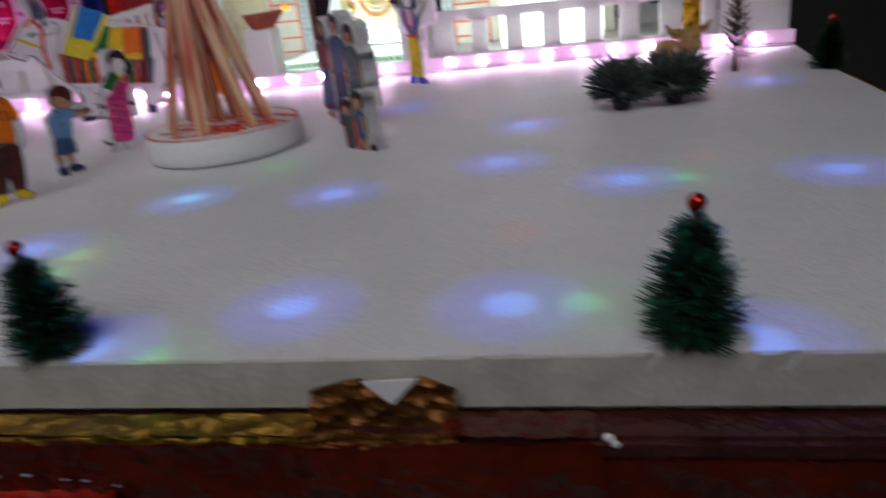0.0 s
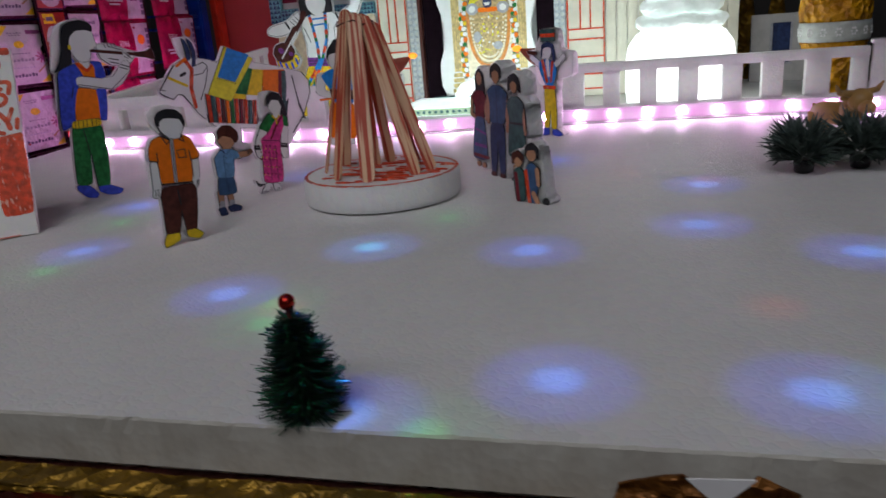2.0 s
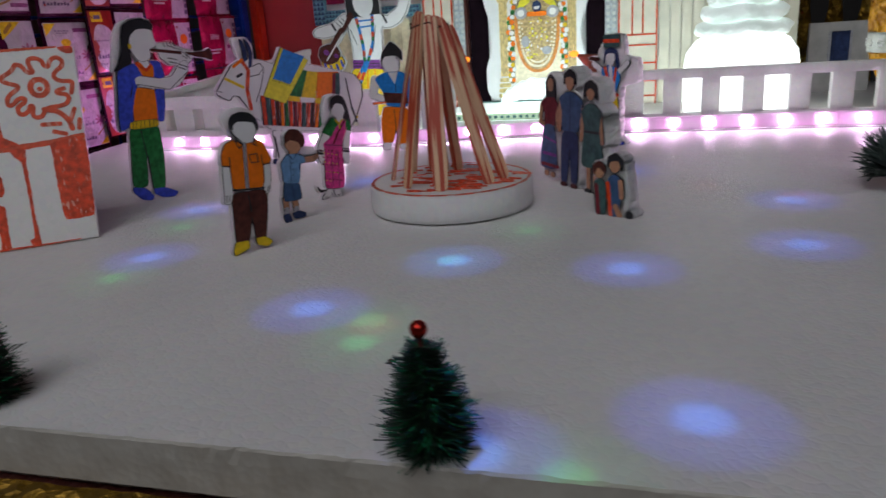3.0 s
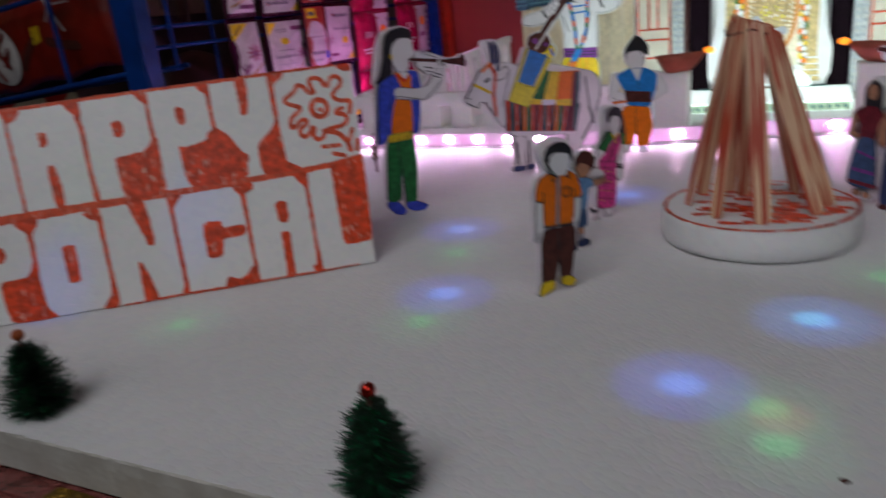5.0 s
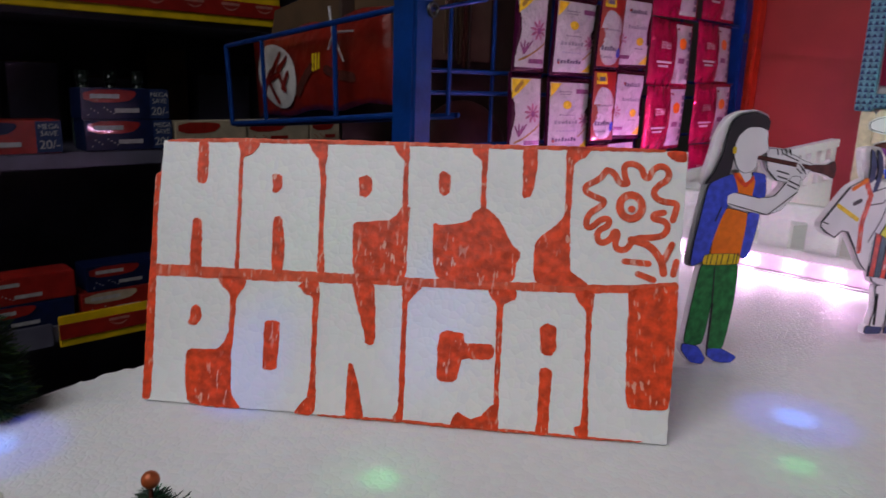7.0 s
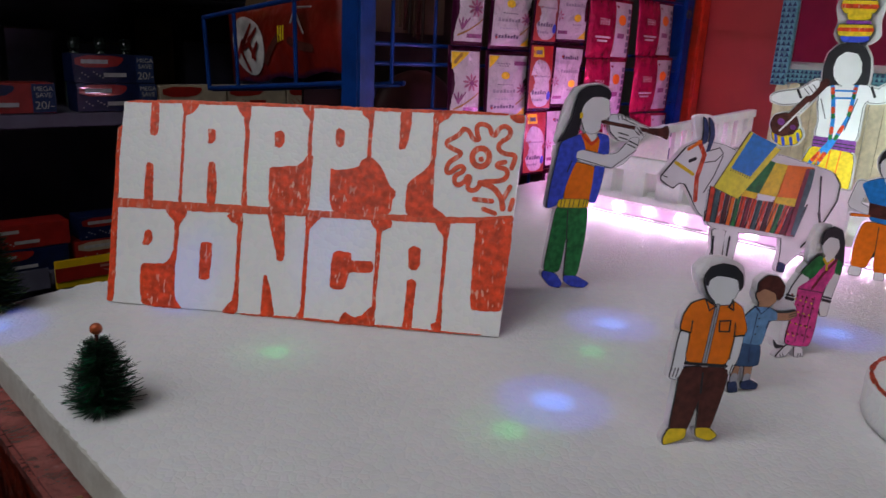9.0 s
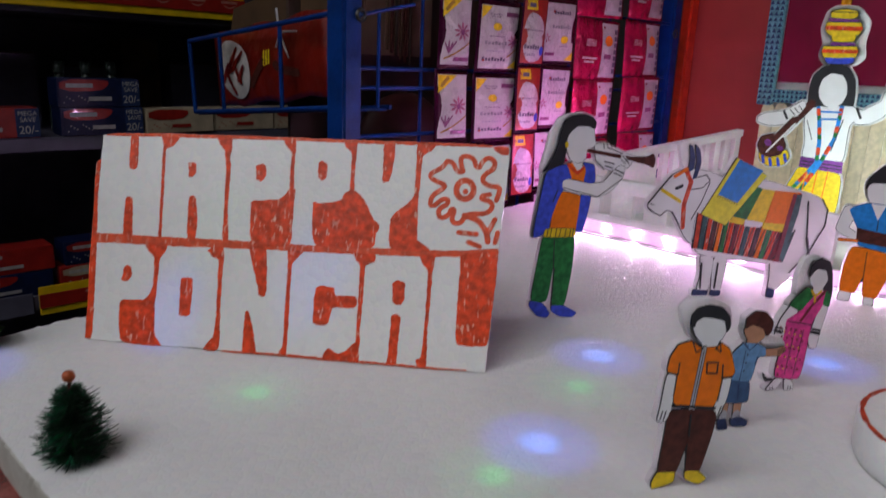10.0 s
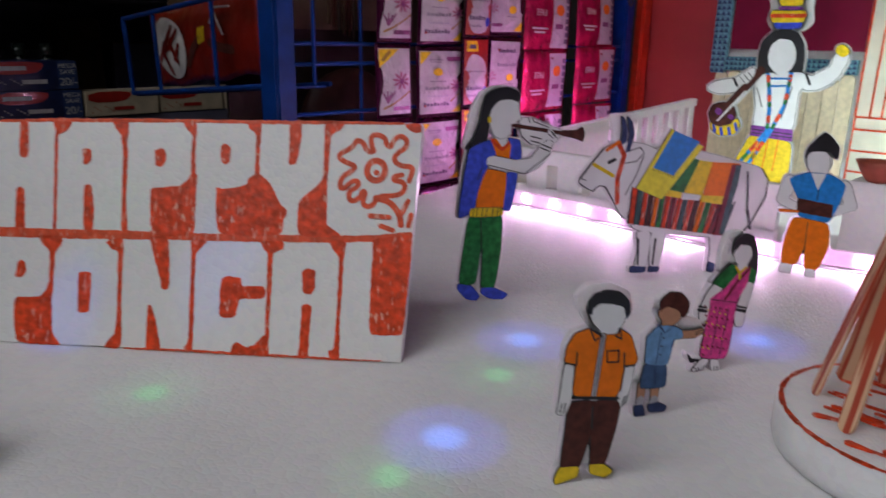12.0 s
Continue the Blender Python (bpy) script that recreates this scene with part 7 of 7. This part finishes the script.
def sachet(kind, w, h):
    puff, ins = 0.0045, 0.004
    bm = pillow(w, h, puff, ins)
    D = lambda pts, mi, lift=0.0006: draped(bm, pts, w, h, puff, ins, mi, lift)
    R = lambda a, b, c, d: [(a * w, b * h), (c * w, b * h), (c * w, d * h), (a * w, d * h)]
    T = lambda a, b, n, mi, tall=0.045, step=0.075, lift=0.0010: [D(R(a + step * k, b, a + step * (k + 0.72), b + tall * (1 + 0.35 * (k % 3 == 0))), mi, lift) for k in range(n)]
    petals = lambda cx, cy, rx, ry, n, a0, mi: [D(smooth_outline([(cx * w, cy * h), ((cx + 0.6 * rx * math.cos(a0 + i * 6.283 / n - 0.28)) * w, (cy + 0.6 * ry * math.sin(a0 + i * 6.283 / n - 0.28)) * h),
                                                                    ((cx + rx * math.cos(a0 + i * 6.283 / n)) * w, (cy + ry * math.sin(a0 + i * 6.283 / n)) * h),
                                                                    ((cx + 0.6 * rx * math.cos(a0 + i * 6.283 / n + 0.28)) * w, (cy + 0.6 * ry * math.sin(a0 + i * 6.283 / n + 0.28)) * h)], 1), mi, 0.0010 + i * 0.00005) for i in range(n)]
    if kind == "flower":
        D(R(0.07, 0.05, 0.96, 0.93), 1)
        D([(0.08 * w, 0.92 * h), (0.62 * w, 0.92 * h), (0.08 * w, 0.68 * h)], 2, 0.0010)
        D(limb(0.16 * w, 0.78 * h, 0.34 * w, 0.88 * h, 0.0022, 0.0022, 4), 9, 0.0013)
        petals(0.64, 0.50, 0.30, 0.14, 9, 0.2, 10)
        D(ell(0.64 * w, 0.49 * h, 0.07 * w, 0.04 * h, 8), 3, 0.0017)
        for i in range(4):
            D(limb(0.26 * w, 0.22 * h, (0.15 + 0.10 * i) * w, (0.34 + 0.02 * (i % 2)) * h, 0.0016, 0.0010, 4), 3, 0.0012 + i * 0.00004)
        D(smooth_line_band([(0.14, 0.13), (0.34, 0.17), (0.62, 0.26), (0.94, 0.36)], w, h), 9, 0.0014)
        D(R(0.42, 0.10, 0.93, 0.155), 3, 0.0012)
    elif kind == "plain":
        D(R(0.06, 0.05, 0.96, 0.93), 1)
        D([(0.07 * w, 0.92 * h), (0.30 * w, 0.92 * h), (0.07 * w, 0.74 * h)], 2, 0.0010)
        T(0.24, 0.80, 5, 8, 0.018, 0.06), T(0.26, 0.77, 4, 8, 0.014, 0.06)
        D(ell(0.41 * w, 0.64 * h, 0.10 * w, 0.055 * h, 12), 2, 0.0010)
        T(0.24, 0.50, 6, 8, 0.014, 0.06), T(0.15, 0.39, 7, 8, 0.038, 0.075), T(0.20, 0.29, 7, 11, 0.016, 0.065), T(0.12, 0.16, 8, 4, 0.040, 0.07)
        D(ell(0.15 * w, 0.165 * h, 0.025 * w, 0.02 * h, 8), 6, 0.0014)
        petals(0.83, 0.44, 0.17, 0.11, 8, 0.5, 10)
        D(ell(0.84 * w, 0.43 * h, 0.06 * w, 0.04 * h, 8), 3, 0.0017)
        D(limb(0.70 * w, 0.22 * h, 0.94 * w, 0.34 * h, 0.0011, 0.0008, 4), 9, 0.0013)
        D(R(0.62, 0.79, 0.95, 0.85), 3, 0.0010)
        D([(0.95 * w, 0.06 * h), (0.74 * w, 0.06 * h), (0.95 * w, 0.18 * h)], 2, 0.0011)
    elif kind == "redwhite":
        D(R(0.04, 0.03, 0.97, 0.97), 6)
        D(smooth_outline([(0.07 * w, 0.05 * h), (0.92 * w, 0.05 * h), (0.94 * w, 0.52 * h), (0.66 * w, 0.74 * h), (0.09 * w, 0.78 * h)], 2), 1, 0.0010)
        D(R(0.12, 0.80, 0.52, 0.95), 2, 0.0011), D(R(0.20, 0.84, 0.44, 0.90), 4, 0.0014)
        T(0.14, 0.50, 9, 8, 0.022, 0.075, 0.0014), T(0.12, 0.24, 6, 4, 0.05, 0.10, 0.0014), T(0.14, 0.14, 5, 8, 0.03, 0.09, 0.0014)
        D(ell(0.82 * w, 0.22 * h, 0.11 * w, 0.07 * h, 10), 12, 0.0016)
    elif kind == "white":
        D(R(0.06, 0.05, 0.95, 0.93), 1)
        T(0.26, 0.76, 7, 4, 0.045, 0.075), D(ell(0.25 * w, 0.80 * h, 0.03 * w, 0.022 * h, 8), 6, 0.0014)
        T(0.22, 0.55, 8, 8, 0.040, 0.075)
        D(ell(0.60 * w, 0.38 * h, 0.12 * w, 0.06 * h, 12), 2, 0.0010), T(0.46, 0.27, 5, 8, 0.014, 0.06)
        petals(0.10, 0.40, 0.12, 0.09, 6, 0.4, 10)
        D(R(0.08, 0.13, 0.34, 0.18), 3, 0.0010)
        D([(0.94 * w, 0.06 * h), (0.68 * w, 0.06 * h), (0.94 * w, 0.2 * h)], 2, 0.0011)
    else:
        D(R(0.56, 0.05, 0.96, 0.95), 1)
        D(ell(0.72 * w, 0.66 * h, 0.10 * w, 0.09 * h, 12), 7, 0.0011)
        D(R(0.62, 0.36, 0.80, 0.44), 3, 0.0011), D(R(0.14, 0.34, 0.46, 0.37), 1, 0.0010), D(R(0.18, 0.28, 0.40, 0.31), 1, 0.0010)
        for i in range(7):
            D(R(0.865, 0.12 + 0.11 * i, 0.95, 0.20 + 0.11 * i), 4, 0.0014)
    return bm


ROW = 0.0895
LABELS = {"flower": "white sachet strip with purple flowers and yellow corners", "plain": "white and purple sachet strip with yellow corners", "redwhite": "red and white sachet strip with yellow tags",
          "white": "white sachet strip edged in dark purple", "pink": "glossy pink and white sachet strip"}
for kind, y0, w, rows, z0, dx in (("flower", 0.553, 0.057, (-1, 0, 1, 2), 0.0895, 0.012), ("plain", 0.6185, 0.081, (-2, -1, 0, 1, 2), 0.0865, 0.012), ("redwhite", 0.692, 0.049, (-1, 0, 1, 2), 0.0975, 0.022),
                                  ("white", 0.754, 0.072, (-2, -1, 0, 1, 2), 0.100, 0.010), ("pink", 0.830, 0.113, (-2, -1, 0, 1, 2), 0.0805, 0.012), ("pink", 0.964, 0.110, (-2, -1, 0, 1, 2), 0.0865, 0.012)):
    t = thing("sachet_strip", LABELS[kind], "sachet strip", pose(-0.662 + dx, y0, 0), group="sachet strips")
    proto = None
    for r in rows:
        if proto is None:
            ob = part("sachet", sachet(kind, w, ROW - 0.001), SACMATS if kind not in ("pink",) else [FOILPINK] + SACMATS[1:], t)
            proto = ob.data
        else:
            ob = new("sachet", proto)
            ob.parent = t
        if kind == "pink":
            cv = bpy.data.curves.new("lettering", "FONT")
            cv.body, cv.size, cv.align_x = "FREE", 0.0125, "CENTER"
            cv.materials.append(SACHET)
            tx = new("lettering", cv)
            tx.parent = ob
            tx.matrix_local = pose(0.0056, w * 0.30, 0.058, 90, 0, 90) @ Matrix.Rotation(math.pi, 4, "Z")
        ob.matrix_local = pose(0, 0, z0 + ROW * r, 0.8 * math.sin(r * 3.1 + y0 * 40), 2.5 * math.sin(r * 2.0 + y0 * 9), 2 * math.sin(r * 5 + y0 * 17))


# ---- sweet packet in its wire holder at the rack's end ----
hold = thing("wire_holder", "blue wire holder fixed to the rack's end post", "wire holder", pose(0, 0, 0))
pts = {"tl": (-1.04, 0.425, 0.202), "tr": (-0.690, 0.425, 0.233), "bl": (-1.03, 0.425, 0.101), "br": (-0.690, 0.425, 0.130)}
for a, b in (("tl", "tr"), ("bl", "br"), ("tl", "bl"), ("tr", "br")):
    part("wire", rod(bmesh.new(), pts[a], pts[b], 0.0032, n=8), BLUEPAINT, hold)
for f in (0.26, 0.70):
    p, q = Vector(pts["tl"]).lerp(Vector(pts["tr"]), f), Vector(pts["bl"]).lerp(Vector(pts["br"]), f)
    part("wire", rod(bmesh.new(), p, q, 0.0028, n=8), BLUEPAINT, hold)
    part("wire", rod(bmesh.new(), q, q + Vector((0, 0.09, 0.002)), 0.0028, n=8), BLUEPAINT, hold)
part("wire", rod(bmesh.new(), (-1.03, 0.515, 0.101), (-0.690, 0.515, 0.130), 0.003, n=8), BLUEPAINT, hold)
part("wire", rod(bmesh.new(), pts["bl"], (-1.03, 0.515, 0.101), 0.003, n=8), BLUEPAINT, hold)
part("floor_plate", box(bmesh.new(), (0, 0, 0), (0.335, 0.084, 0.003), 0, pose(-0.861, 0.470, 0.1125, 0, -4.9, 0)), BLUEPAINT, hold)

pk = thing("sweet_packet", "large red sweet packet with white oval emblem in the wire holder", "sweet packet", pose(-1.005, 0.452, 0.1095, 0, -6.5, 0))
pw, ph = 0.285, 0.102
bm = pillow(pw, ph, 0.009, 0.006, 12)
for v in bm.verts:
    v.co = Vector((v.co.y, -v.co.x, v.co.z + 0.003 * math.sin(v.co.y * 60)))
part("wrapper", bm, WRAPRED, pk)


def on_packet(name, pts, m, lift, label=""):
    bm = bmesh.new()
    draped(bm, pts, pw, ph, 0.009, 0.006, 0, lift)
    for v in bm.verts:
        v.co = Vector((v.co.y, -v.co.x, v.co.z + 0.003 * math.sin(v.co.y * 60)))
    return part(name, bm, m, pk, label)


DULLPRINT = mat("dull_white_print", (0.46, 0.45, 0.45), 0.45, vary=0.15, scale=120)
# greyish white of slightly uneven tone, for the emblem
DULLWHITE = mat("greyish_white_print", (0.58, 0.55, 0.52), 0.4, vary=0.2, scale=60)
tilt = lambda x, y: (0.064 + x * math.cos(0.35) + y * math.sin(0.35), 0.050 + y * math.cos(0.35) - x * math.sin(0.35))
on_packet("emblem_oval", [tilt(0.050 * math.cos(i * 0.2618), 0.038 * math.sin(i * 0.2618)) for i in range(24)], DULLWHITE, 0.0022, "white oval emblem")
for i, (a, b, c, d) in enumerate(((-.014, -.030, -.008, .002), (-.009, -.012, .004, .006), (-.008, -.014, .008, -.034), (-.004, .004, .002, .036), (.004, .012, .014, .034), (.005, .010, .018, -.010), (.014, -.008, .020, .014))):
    on_packet("emblem_stroke", limb(*tilt(a * 1.6, b * 0.85), *tilt(c * 1.6, d * 0.85), 0.0040, 0.0032, 4), WRAPRED, 0.0034 + i * 0.0002)
on_packet("wafer_picture", limb(0.112, 0.024, 0.148, 0.050, 0.0055, 0.0050, 4), BROWN, 0.0014, "brown wafer picture")
on_packet("wafer_picture", limb(0.176, 0.048, 0.222, 0.030, 0.0055, 0.0050, 4), BROWN, 0.0014, "brown wafer picture")
for i in range(3):
    on_packet("gold_bar", limb(0.150 + 0.006 * i, 0.046 + 0.002 * i, 0.1515 + 0.006 * i, 0.064 + 0.001 * i, 0.0018, 0.0016, 4), YELLOW, 0.0014)
bm = bmesh.new()
for a, b in (((0.196, -0.014, 0.112), (0.200, -0.015, 0.082)), ((0.200, -0.015, 0.082), (0.216, -0.014, 0.050)), ((0.200, -0.015, 0.083), (0.236, -0.013, 0.080)), ((0.201, -0.015, 0.080), (0.188, -0.014, 0.066))):
    rod(bm, a, b, 0.0016, 0.0012, 6)
part("tied_string", bm, DULLPRINT, pk, "whitish knotted plastic string")
bm = bmesh.new()
slab(bm, [(-1.02, 0.200), (-0.700, 0.243), (-0.690, 0.305), (-1.005, 0.250)], 0.0, 0.004)
ob = tagged(obj("cardboard_flap", bm, CARDB), "brown cardboard sheet behind the packet", "cardboard")
ob.matrix_world = pose(0, 0.478, 0)

# ---- shelves with cartons and bottles ----
SMILE = mat("pale_pink_print", (0.55, 0.22, 0.18), 0.4, vary=0.2, scale=120)


def smile(x, y, z):
    """A small curved emblem with a lettering bar above it."""
    bm = bmesh.new()
    flat(bm, [(y + 0.013 * u, z - 0.004 + 0.0065 * u * u) for u in (-1, -.6, -.2, .2, .6, 1)] + [(y + 0.013 * u, z - 0.0015 + 0.0045 * u * u) for u in (.7, .2, -.2, -.7)], x, 0)
    flat(bm, [(y - 0.015, z + 0.004), (y + 0.015, z + 0.004), (y + 0.015, z + 0.008), (y - 0.015, z + 0.008)], x, 0)
    return bm


shelf = thing("shop_shelf", "dark grey metal shop shelving full of cartons", "shelf", pose(-1.2, 0.0, -0.78))
part("back_panel", box(bmesh.new(), (-0.30, 0.10, 0.85), (0.01, 2.0, 1.7)), DARKBACK, shelf)
for z in (0.36, 0.575, 0.822, 1.025, 1.30):
    part("shelf_board", box(bmesh.new(), (-0.15, 0.10, z), (0.30, 2.0, 0.022), 0, None, 0.002), STEEL, shelf)
for y in (-0.85, 0.75):
    part("upright", box(bmesh.new(), (-0.28, y, 0.85), (0.03, 0.03, 1.7)), STEEL, shelf)
for z, ya, yb in ((1.045, -0.85, 0.60), (0.580, 0.232, 0.75)):
    s = part("price_strip", box(bmesh.new(), (0.006, (ya + yb) / 2, z), (0.004, yb - ya, 0.046), 0, None, 0.001), SHELFYEL, shelf, "yellow and red shelf strip")
    part("red_band", box(bmesh.new(), (0.0092, (ya + yb) / 2, z), (0.002, yb - ya, 0.022)), BOXRED, s)
    for i in range(int((yb - ya) / 0.058)):
        part("emblem_arc", smile(0.0107, yb - 0.03 - 0.058 * i, z), SMILE, s)


part("front_lip", box(bmesh.new(), (0.002, 0.160, 0.577), (0.004, 0.130, 0.034), 0, None, 0.001), STEEL, shelf, "bare grey shelf lip")
post = part("slotted_upright", box(bmesh.new(), (0.004, 0.0805, 0.325), (0.004, 0.037, 0.65), 0, None, 0.001), mat("lilac_grey_metal", (0.26, 0.25, 0.34), 0.45, metal=0.2, vary=0.15, scale=30), shelf, "lilac grey slotted upright")
for i in range(12):
    part("slot", box(bmesh.new(), (0.0066, 0.088, 0.584 - 0.0373 * i), (0.0016, 0.0075, 0.016), 0, None, 0.0004), POT, post)


def carton(x, y, z, w, d, h, m, band, label, words=False, turn=0):
    t = thing("carton", label, "carton", pose(x, y, z, 0, 0, turn), group="cartons")
    part("box", box(bmesh.new(), (-d / 2, w / 2, h / 2), (d, w, h), 0, None, 0.0012), m, t)
    bm = bmesh.new()
    flat(bm, smooth_outline([(0.004, h * 0.55), (w * 0.50, h * 0.55), (w * 0.62, h * 0.78), (w * 0.60, h * 0.96), (0.004, h * 0.96)], 1), 0.0008, 0)
    part("printed_band", bm, band, t)
    bm = bmesh.new()
    for i, (a, b, c) in enumerate(((0.10, 0.68, 0.42), (0.36, 0.22, 0.64))):
        flat(bm, [(w * a, h * b), (w * (c), h * b), (w * c, h * (b + 0.14)), (w * a, h * (b + 0.14))], 0.0016, 0)
    for i in range(8):
        q = (w * (0.07 + 0.035 * (i * 5 % 9)), h * (0.16 + 0.26 * ((i * 7 % 8) / 8)))
        flat(bm, ell(q[0], q[1], 0.0012, 0.0012, 6), 0.0014, 0)
    part("printed_lettering_bar", bm, DULLPRINT if m is not BOXWHITE else BOXRED, t)
    if words:
        bm = bmesh.new()
        flat(bm, [(w * 0.77, 0.001), (w * 0.998, 0.001), (w * 0.998, h - 0.001), (w * 0.77, h - 0.001)], 0.0011, 0)
        part("price_flash", bm, NAVY, t)
        for k, (txt, size, zz) in enumerate((("MEGA", 0.0098, 0.74), ("SAVE", 0.0098, 0.53), ("20/-", 0.0165, 0.14))):
            c = bpy.data.curves.new("lettering", "FONT")
            c.body, c.size, c.extrude, c.align_x = txt, size, 0.0002, "CENTER"
            c.materials.append(DULLPRINT)
            o = new("lettering", c)
            o.parent = t
            o.matrix_local = pose(0.0016, w * 0.885, h * zz, 90, 0, 90)
    return t


BLUECART = "dark blue toothpaste carton with red band and white lettering"
carton(-1.200, 0.290, 0.0535, 0.124, 0.045, 0.0435, BOXBLUE, BOXRED, BLUECART, True)
carton(-1.202, 0.288, 0.0975, 0.124, 0.045, 0.0435, BOXBLUE, BOXRED, BLUECART, True)
carton(-1.200, 0.120, 0.0535, 0.140, 0.045, 0.0440, BOXRED, BOXBLUE, "red toothpaste carton with dark blue end and lettering", True)
carton(-1.196, 0.418, 0.0535, 0.118, 0.045, 0.0400, BOXWHITE, BOXRED, "cream toothpaste carton with red band")
carton(-1.200, 0.540, 0.0535, 0.118, 0.045, 0.0400, BOXWHITE, BOXRED, "cream toothpaste carton with red band")
carton(-1.200, 0.662, 0.0535, 0.080, 0.045, 0.0400, BOXWHITE, BOXRED, "cream toothpaste carton with red band")
carton(-1.205, -0.05, 0.0535, 0.15, 0.045, 0.044, BOXRED, BOXWHITE, "red toothpaste carton on the shelf")
for i, (y, m, b) in enumerate(((-0.02, BOXRED, BOXWHITE), (0.13, BOXBLUE, BOXRED), (0.27, BOXRED, BOXWHITE), (0.41, BOXBLUE, BOXWHITE))):
    carton(-1.21, y, -0.1935, 0.13, 0.05, 0.038, m, b, "dark toothpaste carton on the lower shelf")
    carton(-1.213, y + 0.01, -0.155, 0.125, 0.05, 0.038, (BOXBLUE, BOXRED)[i % 2], BOXRED, "dark toothpaste carton stacked on another")


def bottle(x, y, z, r, h, m, cap, label):
    t = thing("bottle", label, "bottle", pose(x, y, z), group="bottles")
    part("body", lathe(bmesh.new(), [(r * 0.9, 0), (r, 0.004), (r, h * 0.6), (r * 0.8, h * 0.72), (r * 0.4, h * 0.8), (r * 0.4, h * 0.84)], 18), m, t)
    part("cap", lathe(bmesh.new(), [(r * 0.5, h * 0.84), (r * 0.52, h * 0.85), (r * 0.5, h), (r * 0.3, h)], 14), cap, t)


for i in range(15):
    glass = i % 3 != 1
    bottle(-1.235 - 0.012 * (i % 2), -0.20 + 0.054 * i, 0.257, 0.0265 if glass else 0.022, 0.10 if glass else 0.125, BOTTLE if glass else ORANGEBOT, (ORANGEBOT, CARDW)[i % 2], "glossy clear jar on the upper shelf" if glass else "orange-red plastic bottle on the upper shelf")
DIMGLASS = mat("dark_green_glass", (0.035, 0.055, 0.045), 0.08, vary=0.3, scale=60, coat=0.6)
for y in (0.312, 0.352, 0.392):
    bottle(-1.265, y, 0.0535, 0.018, 0.112, DIMGLASS, DIMGLASS, "small dark glass jar behind the cartons")
for i, (y, w, h, m) in enumerate(((0.02, 0.07, 0.10, DARKBACK), (0.11, 0.08, 0.13, CARDB), (0.24, 0.07, 0.12, STEEL), (0.34, 0.09, 0.10, DARKBACK), (0.45, 0.07, 0.15, CARDB), (0.54, 0.10, 0.11, STEEL), (0.66, 0.07, 0.13, DARKBACK))):
    t = thing("carton", "dim plain carton at the back of the shelf", "carton", pose(-1.40, y, 0.0535), group="back cartons")
    part("box", box(bmesh.new(), (0, w / 2, h / 2), (0.06, w, h), 0, None, 0.0012), m, t)
    part("lid_flap", box(bmesh.new(), (0, w / 2, h + 0.002), (0.062, w * 0.98, 0.002)), CARDB, t)
